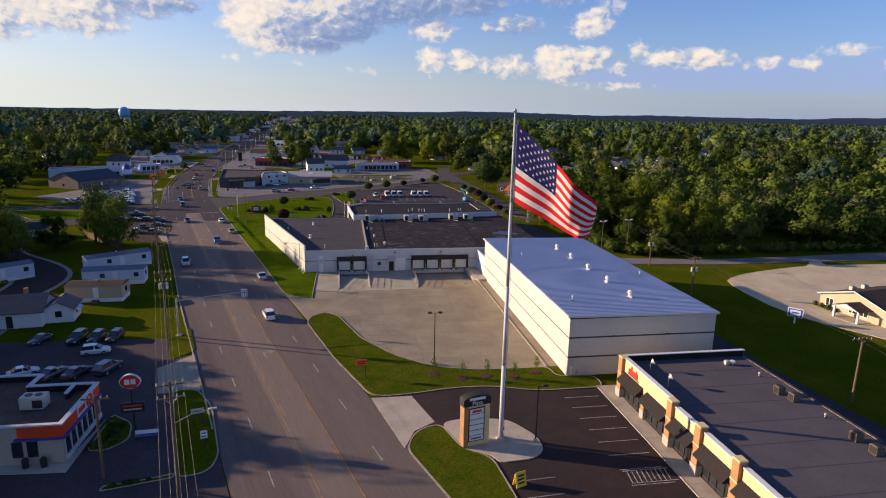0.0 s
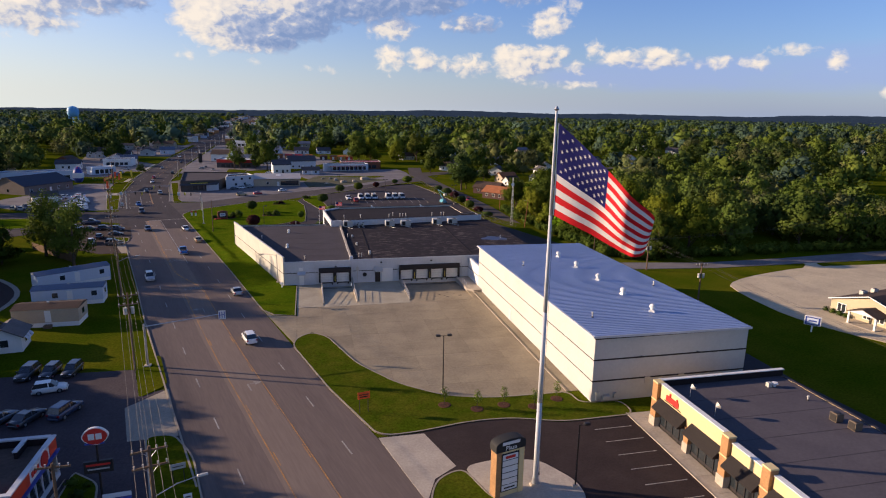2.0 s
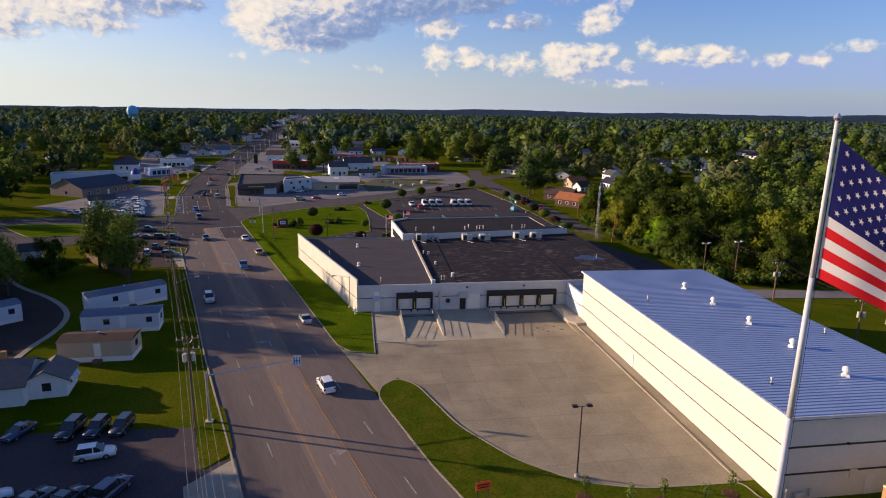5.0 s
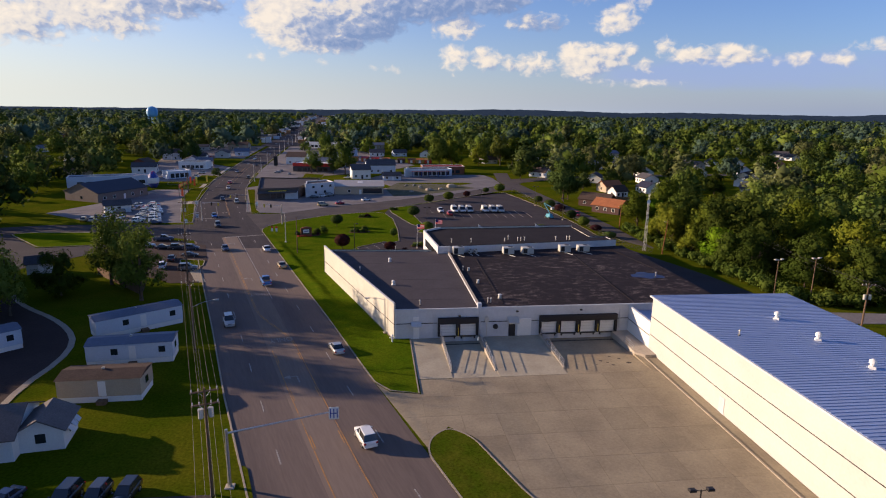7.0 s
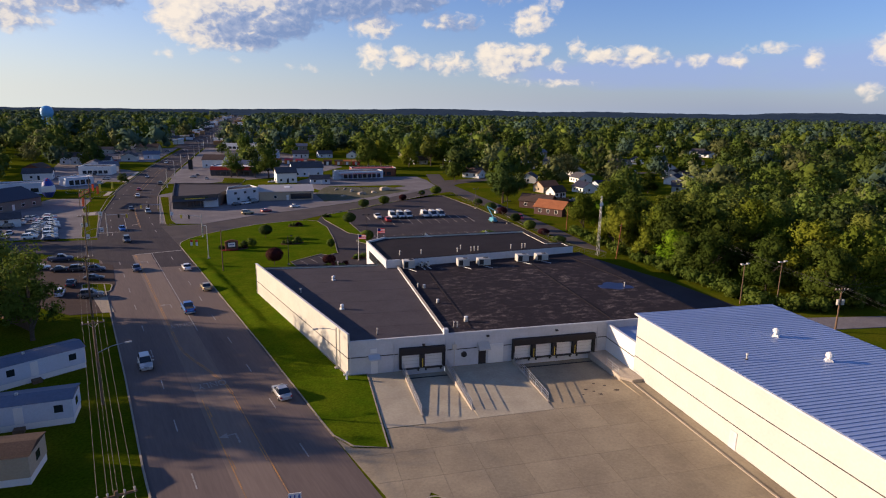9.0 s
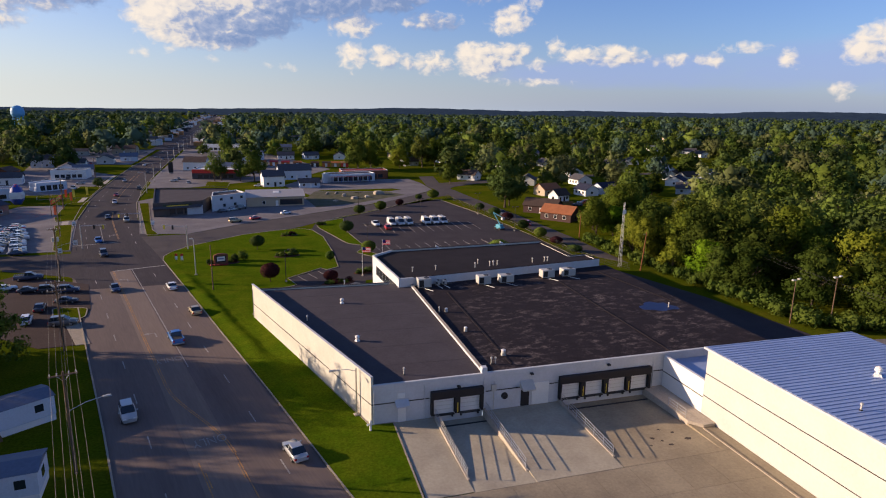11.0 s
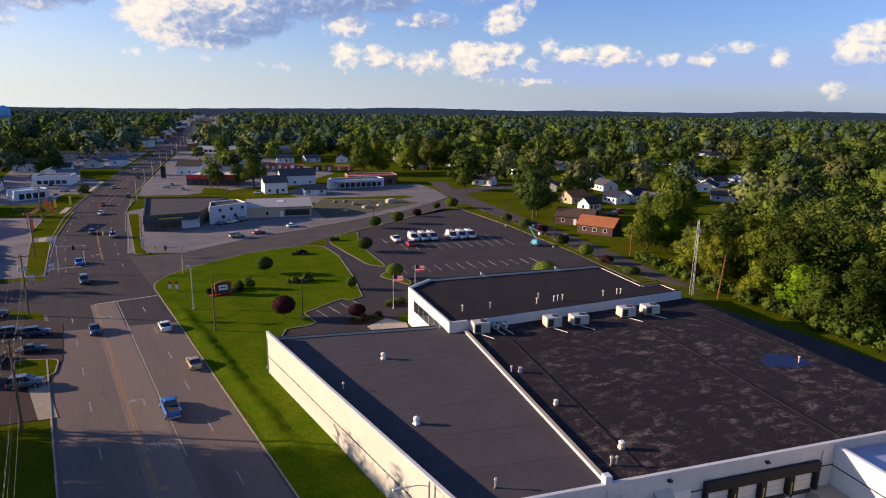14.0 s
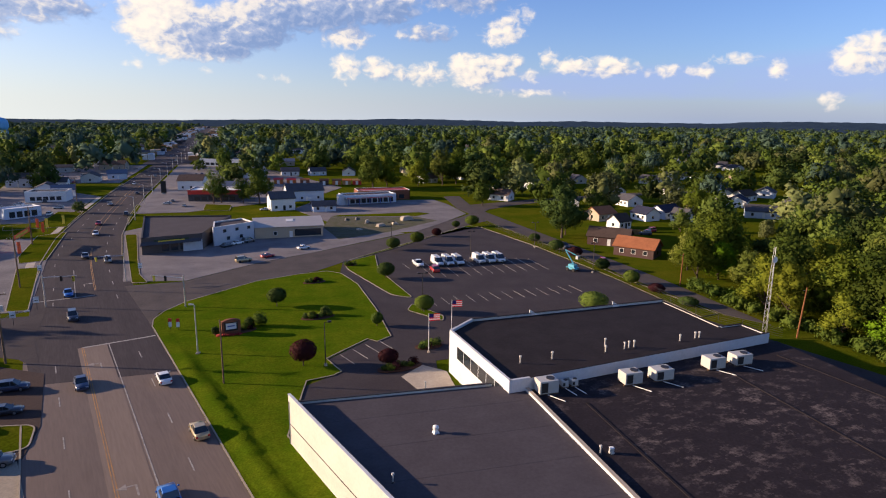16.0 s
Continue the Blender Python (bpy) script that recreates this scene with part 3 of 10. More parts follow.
ribbon(k, ccw(DRIVE) + ccw(DRIVE)[:1], -0.9, 0.0, 0.0, 0.09)
structure("drive_edging", k, KERB, "pale concrete edging of the curved drive", "kerb")
lot("used_car_lot", [(-63.7, 188), (-59.3, 171), (-58.6, 160), (-54.9, 152.4), (-62, 152), (-76, 164), (-88, 186), (-80, 198.3)], BROWNLOT, "brown asphalt car lot")
lot("dealer_lot", [(-104, 221), (-75.5, 221), (-84.5, 262), (-92, 300), (-112, 300), (-119, 262), (-128, 240)], GREYLOT, "bleached grey dealer car lot")
lot("shop_lot", [(-75, 306), (-63, 240), (-49.7, 237.5), (-34.6, 251), (-18.5, 261.2), (12, 283), (2, 296), (-20, 310), (-60, 330)], GREYLOT, "bleached grey lot before the shops")
lot("filling_station_lot", [(2, 286), (16, 285), (31, 301), (45, 318), (46, 345), (44, 362), (-10, 366), (-20, 345), (-10, 312)], GREYLOT, "grey lot round the filling station")
lot("east_cross_street", [(47, 318), (52, 318), (58, 327), (72, 336), (95, 345), (140, 356), (220, 365), (220, 373), (140, 365), (95, 355), (68, 346), (56, 342), (46, 334)], SIDEROAD, "bleached side street running off among the houses", 0.028, "road")
lot("rubble_lot", [(-10.1, 277.5), (7.5, 286.5), (29.2, 304.5), (24, 315), (-7.6, 321), (-12.5, 300)], WEEDY, "weedy lot of broken paving with low wall stubs")
lot("far_lots", [(-80, 345), (-60, 345), (-10, 380), (10, 420), (-40, 600), (-90, 600)], GREYLOT, "grey lots of the shops further on")
lot("far_lots_west", [(-100, 330), (-104, 420), (-112, 600), (-190, 600), (-150, 420), (-135, 330)], GREYLOT, "grey lots and yards across the road")
lot("gravel_yard", soft([(77.6, 104.7), (105.5, 112.9), (122, 112), (220, 110), (220, 30), (90, 40), (84, 60), (73.4, 77.4), (74.4, 95.8)]), GRAVEL, "pale gravel yard")
lot("yard_entry", [(94.0, 108.0), (104.5, 111.6), (108.5, 114.8), (109.2, 117.0), (114.5, 117.2), (111.8, 115.0), (110.9, 111.2), (112.5, 108.0), (104, 105)], GRAVEL, "gravel entry from the street to the yard", 0.03)
lot("east_street", [(58, 118), (84, 115.5), (107.7, 116), (132, 116), (320, 118), (320, 126), (140, 124.5), (107, 121.5), (84, 120.5), (61, 124)], GREYLOT, "pale side street behind the warehouse", 0.024, "road")

# ---- lawns and kerbs ----
def lawn(name, poly, label, material=LAWN, z=0.13, kerb=True):
    ob = structure(name, Geo().prism(poly, 0.0, z), material, label, "lawn")
    if kerb:
        line = ccw(poly)
        line = line + [line[0], line[1]]
        k = Geo()
        ribbon(k, line[:-1], 0.0, 0.18, 0.0, z + 0.025)
        part("kerb", k, KERB, ob, "pale concrete kerb")
    return ob


def rounded(poly, r=1.0, n=5):
    """A polygon with its corners rounded."""
    out = []
    for k in range(len(poly)):
        a, b, c = Vector(poly[k - 1]), Vector(poly[k]), Vector(poly[(k + 1) % len(poly)])
        t = min(r, (a - b).length * 0.45, (c - b).length * 0.45)
        p, q = b + (a - b).normalized() * t, b + (c - b).normalized() * t
        for i in range(n + 1):
            u = i / n
            w = p * (1 - u) ** 2 + b * 2 * u * (1 - u) + q * u ** 2
            out.append((w.x, w.y))
    return out


ISLAND = rounded([(-5.4, 53.9), (-10.4, 67.2), (-15.2, 83.2), (-14.6, 86.4), (-12.2, 88.5), (-9.7, 86.1), (-6.0, 74.7), (-1.2, 67.1), (4.1, 62.4), (9.6, 60.7), (15.4, 60.5), (20.4, 60.4), (20.6, 57.6), (22.0, 57.0), (26.0, 57.0), (26, 53.1), (16.3, 53.0), (10.7, 55.1), (5.3, 55.2), (-0.9, 54.0)], 2.2, 5)
DRYLAWN = mat("patchy_lawn", (0.050, 0.074, 0.003), 0.95, 0.45, 0.35, 4.0, 0.4, tint=(0.090, 0.090, 0.008), amount=0.45, spec=0.0)
lawn("grass_island", ISLAND, "mown grass island between the road and the yard", DRYLAWN)
SIGN_GRASS = rounded([(-2.3, 41.3), (-0.8, 44.9), (2.3, 46.3), (3.9, 40.5), (6.7, 38.6), (7.4, 31.4), (7.0, 12.0), (4.4, 21.8)], 1.6, 4)
lawn("sign_lawn", SIGN_GRASS, "wedge of mown grass before the plaza sign", DRYLAWN)
STRIP = [(-14.8, 97.3), (-18.6, 98.4), (-20.6, 101.2), (-21.7, 104.7), (-28.7, 128.6), (-36.4, 153.9), (-43.4, 177.1), (-52.2, 206.0), (-52.6, 210.0), (-51.4, 214.5), (-48, 220.3), (-34.6, 232.9), (-24.5, 237.3), (-18.0, 238.5), (-14.9, 235.5), (-12.6, 225), (-12.0, 206.0), (-12.4, 190.2), (-15.2, 188.2), (-16.5, 189.9), (-24.1, 183.0), (-23.0, 179.2), (-22.5, 177.5), (-23.8, 176.4), (-27.7, 175.5), (-31.0, 160.6), (-17.4, 116.7), (-14.6, 116.7)]
lawn("main_lawn", STRIP, "wide mown lawn along the road and round the corner")
# bank added so that its shaded side gives the dark line of a ditch
SWALE = [(-21.0, 117.5), (-22.3, 121.9), (-24.3, 127.1), (-26.7, 136.0), (-28.8, 141.0), (-31.9, 150.3), (-36.5, 165.0), (-42.0, 182.0), (-46.0, 196.0)]
random.seed(5)
sw = [at_length(SWALE, 1.6 * k)[0] for k in range(52)]
sw = [(p.x + random.uniform(-0.25, 0.25), p.y) for p in sw]
sv, sf = [], []
for k, (x, y) in enumerate(sw):
    e = min(1.0, k / 5, (51 - k) / 8)
    hgt = e * random.uniform(0.26, 0.46)
    for o, z in ((-2.6, 0.0), (-1.5, 0.5 * hgt), (-0.75, hgt), (0.0, 0.25 * hgt), (0.8, 0.0)):
        sv.append((x + o * 0.955, y + o * 0.29, 0.134 + z))
for k in range(51):
    for j in range(4):
        a = k * 5 + j
        sf.append((a, a + 1, a + 6, a + 5))
structure("lawn_bank", Geo().add(sv, sf), LAWN, "low grassy bank standing in for a shallow ditch across the lawn", "lawn", True)
structure("office_walk", Geo().prism([(-13.0, 167.5), (-8.2, 166.0), (-7.6, 173.6), (-10.5, 176.8), (-14.5, 173.5)], 0.0, 0.07), PALE, "pale concrete walk to the office door", "pavement")
lawn("car_park_island", rounded([(-13.0, 246.6), (-13.0, 239), (-7.2, 214.3), (-3.2, 211.0), (-5.6, 237.1), (-3.2, 254.0)], 2.0), "grass island at the car park entrance")
lawn("fork_lawn", rounded([(-97, 206.0), (-90.4, 189.6), (-104.7, 187.2), (-120.3, 204.6), (-115.5, 206.8)], 1.5), "triangle of mown grass where the side street forks", LAWN)
lawn("flag_island", rounded([(-6.5, 203.5), (-1.5, 195.5), (-0.5, 198.5), (-4.5, 207.5)], 1.0), "small grass island by the flagpoles")
lawn("lane_verge", [(39.9, 287.4), (46.5, 292), (49.8, 240), (49.0, 215), (51.5, 186), (46.8, 185.2), (46.8, 215), (44.8, 252)], "grass verge between car park and lane", GRASS)
lawn("corner_verge", [(-13.0, 247.4), (15, 272.6), (31, 287.6), (39.5, 288.6), (37, 292.0), (20, 276.2), (2.2, 259.4)], "narrow grass verge along the side street")
lawn("rubble_verge", [(-7.2, 322.0), (24.5, 316.5), (31, 321.5), (28, 325.5), (-4.2, 325.0)], "narrow dry grass verge behind the rubble lot", GRASS, kerb=False)
lawn("road_island", rounded([(-30.8, 58.9), (-27.7, 58.9), (-24.9, 53.9), (-21.9, 42.4), (-22.4, 39.3), (-25.5, 38.6)], 1.8), "grass island between road and restaurant", GRASS)
lawn("verge_west", rounded([(-33.7, 68.8), (-31.0, 72.3), (-34.0, 82.8), (-36.2, 82.8), (-36.2, 78.2)], 1.2), "grass verge corner by the utility pole", GRASS, kerb=False)
lawn("used_lot_island", rounded([(-66, 172.5), (-59.8, 171.5), (-58.8, 165.4), (-63.5, 164.6)], 1.5), "grass island of the car lot", GRASS)
lawn("shop_corner", rounded([(-73.5, 300), (-61.0, 238.0), (-57.5, 237.5), (-60.5, 246.0), (-63.5, 262), (-70.0, 300)], 1.2), "grass strip before the corner shop", GRASS)

lawn("dealer_verge", rounded([(-91.7, 309.0), (-98.4, 303.8), (-93.8, 272.7), (-91.0, 264.4), (-85.6, 266.8)], 1.2), "grass verge between road and dealer lot", GRASS)
lawn("dealer_corner", rounded([(-84.4, 259.2), (-89.7, 258.7), (-79.7, 221.5), (-75.8, 221.4), (-80.8, 242.2)], 1.2), "grass strip at the dealer's corner", GRASS)
lawn("shop_verge", rounded([(-97.6, 353.0), (-107.0, 357.2), (-105.6, 332.6), (-114.4, 324.7), (-111.8, 316.2), (-94.6, 320.2)], 1.2), "grass verge before the small shops", GRASS)
lawn("far_verge", [(-104.0, 463.2), (-134.8, 468.2), (-125.2, 430.5), (-101.5, 401.8), (-101.4, 419.8)], "wide grass plot across the road", GRASS)
lawn("store_verge", [(-76.0, 319.5), (-79.4, 366.9), (-82.0, 372.3), (-78.8, 333.9)], "grass strip beside the road past the shops", GRASS)
lawn("store_island", [(-54.4, 348.9), (-44.3, 345.8), (-44, 362), (-54.8, 366.8)], "small lawn behind the corner shop", GRASS)

k = Geo()
ribbon(k, LEFT_KERB[1:2] + [(-33.7, 80.0)] + LEFT_KERB[3:7], 0.0, 0.2, 0, 0.16)
ribbon(k, LEFT_KERB[8:14], 0.0, 0.2, 0, 0.16)
ribbon(k, RIGHT_KERB[9:14], -0.2, 0.0, 0, 0.16)
structure("kerb", k, KERB, "pale concrete kerb along the road", "kerb")
k = Geo()
ribbon(k, LEFT_KERB[8:13], 1.2, 3.0, 0, 0.08)
structure("pavement", k, PALE, "pale concrete footpath beside the road", "pavement")

# ---- the dock yard ----
JOINT = mat("filled_joint", (0.235, 0.195, 0.132), 0.9, 0.2, 0.3, 4.0)
RAMPWHITE = mat("washed_concrete", (0.40, 0.355, 0.26), 0.88, 0.12, 0.3, 3.0, 0.1, tint=(0.31, 0.27, 0.20), amount=0.4)
YARD = [(-14.6, 116.7), (-14.6, 97.2), (-18.6, 98.2), (-20.4, 100.8), (-14.9, 84), (-12.2, 88.7), (-9.6, 86.2), (-5.9, 74.8), (-1.1, 67.2), (4.2, 62.5), (9.7, 60.8), (20.2, 60.5), (20.2, 116.7)]
structure("yard_bed", Geo().prism([(-14.6, 101.5), (-14.6, 97.2), (-18.6, 98.2), (-20.4, 100.8), (-14.9, 84), (-12.2, 88.7), (-9.6, 86.2), (-5.9, 74.8), (-1.1, 67.2), (4.2, 62.5), (9.7, 60.8), (20.2, 60.5), (20.2, 101.5)], -0.06, 0.016), JOINT, "dark joints under the yard slabs", "pavement")
yard = structure("yard", Geo().prism([(-14.6, 116.7), (-9.8, 116.7), (-9.8, 101.6), (-14.6, 101.6)], -0.06, 0.05), RAMPWHITE, "pale concrete dock yard laid in large slabs", "pavement")


def slabs(owner, poly, x0, y0, dx, dy, z, material, gap=0.05):
    poly = ccw(poly)
    xa, xb, ya, yb = min(p[0] for p in poly), max(p[0] for p in poly), min(p[1] for p in poly), max(p[1] for p in poly)
    i0, i1, j0, j1 = math.floor((xa - x0) / dx), math.ceil((xb - x0) / dx), math.floor((ya - y0) / dy), math.ceil((yb - y0) / dy)
    for i in range(i0, i1):
        for j in range(j0, j1):
            c = clip_cell(poly, x0 + i * dx + gap / 2, y0 + j * dy + gap / 2, x0 + (i + 1) * dx - gap / 2, y0 + (j + 1) * dy - gap / 2)
            if len(c) > 2 and abs(sum(a[0] * b[1] - b[0] * a[1] for a, b in zip(c, c[1:] + c[:1]))) > 0.4:
                part("slab", Geo().prism(c, 0.0, z), material, owner)


# dock pits and the walk between them
def ramp(name, x0, x1, y0, z0, y1, z1, label):
    ob = structure(name, Geo().slab((x0, y0, z0), (x1, y0, z0), (x1, y1, z1), (x0, y1, z1), 0.2), RAMPWHITE if x0 < 0 else CONCRETE, label, "ramp")
    return ob


ramp("dock_ramp_west", -9.8, -3.2, 101.5, 0.03, 116.7, -0.62, "concrete ramp going down to the two docks")
east_ramp = ramp("dock_ramp_east", 6.6, 19.15, 101.5, 0.03, 116.7, -0.62, "stained concrete ramp going down to the four docks")
structure("dock_walk", Geo().prism([(-3.2, 101.5), (6.6, 101.5), (6.6, 116.7), (-3.2, 116.7)], -0.8, 0.05), RAMPWHITE, "flat concrete walk between the dock ramps", "pavement")
for n, x in (("retaining_wall_west", -9.72), ("retaining_wall_middle", -3.35), ("retaining_wall_east", 6.75)):
    structure(n, Geo().add([(x + a, y, z) for a in (-0.13, 0.13) for y, z in ((103.6, -0.3), (103.6, 0.1), (116.68, 0.42), (116.68, -0.9))], [(0, 1, 2, 3), (7, 6, 5, 4), (1, 0, 4, 5), (2, 1, 5, 6), (3, 2, 6, 7), (0, 3, 7, 4)]), PALE, "low concrete retaining wall beside the dock ramp", "wall")
structure("loading_apron", Geo().prism([(19.15, 101.52), (22.0, 101.52), (22.0, 106.2), (20.3, 106.2), (19.15, 107.6)], -0.8, 0.04), CONCRETE, "concrete apron before the loading step", "pavement")
structure("loading_step", Geo().prism([(19.15, 107.6), (20.3, 106.2), (22, 106.2), (22, 116.7), (19.15, 116.7)], -0.8, 0.42), PALE, "raised concrete loading step with a sloping front", "wall")


for n_, xa, xb in (("drain_west", -9.5, -3.5), ("drain_east", 7.0, 19.0)):
    structure(n_, Geo().box(xa, 115.1, -0.75, xb, 115.45, -0.545), DARKTRIM, "dark slotted drain across the foot of the ramp", "drain")


# oil stains on the east ramp
STAIN = mat("oil_stain", (0.045, 0.030, 0.022), 0.7, 0.3, 1.5, 8.0)
random.seed(8)
for sx_, sy_, sr_ in ((13.2, 106.0, 0.34), (14.0, 105.2, 0.22), (14.4, 104.2, 0.30), (16.3, 106.6, 0.26), (17.2, 104.9, 0.36), (12.1, 104.6, 0.18), (15.2, 107.6, 0.2)):
    pts = [(sx_ + sr_ * random.uniform(0.6, 1.5) * math.cos(radians(a)), sy_ + 0.8 * sr_ * random.uniform(0.6, 1.3) * math.sin(radians(a))) for a in range(0, 360, 30)]
    part("stain", Geo().add([(x, y, 0.037 - 0.65 * (y - 101.5) / 15.2) for x, y in pts], [tuple(range(12))]), STAIN, east_ramp, "dark oil stain")


def rail(x, y0, y1, z0, z1, n, h=1.05, nodes=3):
    ob = thing("handrail", "galvanised pipe handrail on the retaining wall", "handrail", x, y0, 0, 0, "dock handrails")
    ln = y1 - y0
    for k in range(n + 1):
        y = ln * k / n
        z = z0 + (z1 - z0) * k / n
        part("post", Geo().tube((0, y, z), (0, y, z + h), 0.035, seg=6), STEEL, ob)
    for j in range(nodes):
        hh = h * (1 - 0.34 * j)
        part("bar", Geo().tube((0, -0.05, z0 + hh), (0, ln + 0.05, z1 + hh), 0.032, seg=6), STEEL, ob)


rail(-9.72, 104.0, 116.0, 0.1, 0.4, 6)
rail(-3.35, 104.0, 116.0, 0.1, 0.4, 6)
rail(6.75, 103.8, 116.0, 0.1, 0.4, 6)
rail(19.3, 108.2, 111.5, 0.42, 0.42, 2)

structure("warehouse_strip", Geo().prism([(20.3, 60.6), (21.95, 60.6), (21.95, 106.1), (20.3, 106.1)], 0, 0.05), CONCRETE, "narrow concrete strip beside the warehouse wall", "pavement")
structure("warehouse_kerb", Geo().box(20.1, 60.6, 0, 20.3, 106.1, 0.16), KERB, "pale kerb beside the warehouse", "kerb")

# ---- the warehouse ----
def warehouse():
    x0, x1, y0, y1, zw, ze = 22.0, 44.0, 57.2, 108.8, 8.97, 8.78
    ob = thing("warehouse", "cream-walled steel warehouse with a pale ribbed metal roof", "warehouse", x0, y0)
    w, d = x1 - x0, y1 - y0

    def zt(x):
        return zw + (ze - zw) * x / w

    t = 0.25
    # stacked wall panels with dark recessed seams between them
    for k, (a, b) in enumerate(((0.0, 2.75), (2.85, 5.6), (5.7, 9.9))):
        for nm, fn in (("west_panel", 0), ("south_panel", 1), ("north_panel", 2), ("east_panel", 3)):
            top = lambda x: min(b, zt(x) - 0.14)
            gg = Geo()
            if fn in (0, 3):
                xx = 0 if fn == 0 else w - t
                gg.box(xx, 0, a, xx + t, d, top(0 if fn == 0 else w))
            else:
                yy = 0 if fn == 1 else d - t
                gg.add([(p, q, z) for p in (t, w - t) for q in (yy, yy + t) for z in (a, top(p))], [(0, 1, 3, 2), (4, 6, 7, 5), (0, 4, 5, 1), (2, 3, 7, 6), (1, 5, 7, 3), (0, 2, 6, 4)])
            part("wall_panel", gg, CREAM, ob)
    part("seam", Geo().box(0.05, 0.05, 0.02, w - 0.05, 0.2, 8.1).box(0.05, d - 0.2, 0.02, w - 0.05, d - 0.05, 8.1).box(0.05, 0.2, 0.02, 0.2, d - 0.2, 8.1).box(w - 0.2, 0.2, 0.02, w - 0.05, d - 0.2, 8.1), DARKTRIM, ob, "dark seam between the wall panels")
    part("top_trim", Geo().box(-0.05, -0.05, zt(w) - 0.36, w + 0.05, 0.0, zt(w) - 0.2), DARKTRIM, ob, "dark band under the eave")
    for z in (2.75, 5.6):
        part("seam_trim", Geo().box(-0.04, -0.04, z - 0.03, w + 0.04, 0.02, z + 0.16), DARKTRIM, ob, "dark horizontal trim")
        part("seam_trim", Geo().box(-0.03, -0.03, z, 0.02, d, z + 0.10), DARKTRIM, ob, "dark horizontal trim")
    r = part("roof", Geo().slab((-0.25, -0.25, zt(0)), (w + 0.25, -0.25, zt(w)), (w + 0.25, d + 0.25, zt(w)), (-0.25, d + 0.25, zt(0)), 0.12), METALROOF, ob, "pale blue-grey metal roof")
    part("eave_trim", Geo().slab((-0.3, -0.34, zt(0) + 0.02), (w + 0.3, -0.34, zt(w) + 0.02), (w + 0.3, -0.255, zt(w) + 0.02), (-0.3, -0.255, zt(0) + 0.02), 0.3), OLDWHITE, ob)
    part("gutter", Geo().box(-0.42, -0.3, zt(0) - 0.24, -0.26, d + 0.3, zt(0) - 0.02), OLDWHITE, ob)
    rib = Geo().slab((-0.24, -0.035, 0.05), (w + 0.24, -0.035, 0.05 + ze - zw), (w + 0.24, 0.035, 0.05 + ze - zw), (-0.24, 0.035, 0.05), 0.06).mesh("rib")
    rib.materials.append(METALROOF)
    n = 84
    for k in range(n + 1):
        piece("rib", rib, r, pose(0, d * k / n, zw + 0.01))
    # doors, louvres and meters on the south wall
    part("door", Geo().box(9.2, -0.05, 0.0, 10.3, 0.02, 2.15, 0.02), OLDWHITE, ob, "pale steel door")
    part("louvre", Geo().box(7.3, -0.06, 2.0, 8.1, 0.02, 2.9), HVAC, ob)
    part("louvre", Geo().box(12.2, -0.06, 2.0, 13.0, 0.02, 2.9), HVAC, ob)
    part("meter_box", Geo().box(0.5, -0.3, 0.3, 0.9, -0.01, 1.4, 0.03).tube((0.7, -0.15, 1.4), (0.7, -0.15, 2.4), 0.04), HVAC, ob)
    part("gas_meter", Geo().box(1.4, -0.5, 0.3, 2.4, -0.1, 0.9, 0.05).tube((2.2, -0.3, 0.0), (2.2, -0.3, 1.2), 0.05), HVAC, ob)
    part("gas_meter", Geo().box(3.0, -0.4, 0.5, 3.4, -0.1, 1.2, 0.05), HVAC, ob)
    part("wall_light", Geo().box(6.4, -0.25, 5.65, 6.7, 0, 5.85, 0.03), DARKMETAL, ob)
    part("wall_light", Geo().box(14.5, -0.25, 5.65, 14.8, 0, 5.85, 0.03), DARKMETAL, ob)
    part("door", Geo().box(-0.06, 31.0, 0.0, 0.02, 32.1, 2.15, 0.02), OLDWHITE, ob, "pale steel side door")
    return ob


warehouse()


def turbine(x, y, z, s=1.0):
    ob = thing("roof_vent", "white sheet-metal roof vent with a hooded cap", "roof vent", x, y, z, random.uniform(0, 60), "roof vents")
    part("curb", Geo().loft([((-0.42 * s, -0.42 * s), (0.42 * s, 0.42 * s)), ((-0.3 * s, -0.3 * s), (0.3 * s, 0.3 * s))], (-0.08, 0.3 * s)), WHITE, ob)
    part("neck", Geo().tube((0, 0, 0.3 * s), (0, 0, 0.75 * s), 0.25 * s, seg=12), WHITE, ob)
    part("hood", Geo().tube((0, 0, 0.62 * s), (0, 0, 0.95 * s), 0.42 * s, 0.40 * s, seg=12).tube((0, 0, 0.95 * s), (0, 0, 1.12 * s), 0.40 * s, 0.12 * s, seg=12), WHITE, ob)


def pipe_vent(x, y, z, h=0.9, r=0.08):
    ob = thing("vent_pipe", "short pale vent pipe on the roof", "vent pipe", x, y, z, 0, "vent pipes")
    part("pipe", Geo().tube((0, 0, -0.02), (0, 0, h), r, seg=8), HVAC, ob)
    part("cap", Geo().tube((0, 0, h), (0, 0, h + 0.16), r * 1.9, r * 1.5, seg=8), HVAC, ob)
    part("flashing", Geo().tube((0, 0, -0.02), (0, 0, 0.12), r * 2.4, r * 1.1, seg=8), DARKMETAL, ob)


for yy in (97.5, 89.6, 81.2, 73.0, 64.8):
    turbine(34.4, yy, 8.86, 1.0)
for xx, yy in ((24.8, 63.8), (42.0, 76.8), (25.3, 91.9)):
    pipe_vent(xx, yy, 8.97 - (xx - 22) * 0.0086, 0.6, 0.09)


# ---- the main factory building ----
ZW, ZE, ZO = 4.9, 4.95, 6.1     # roof heights: west part, east part, office


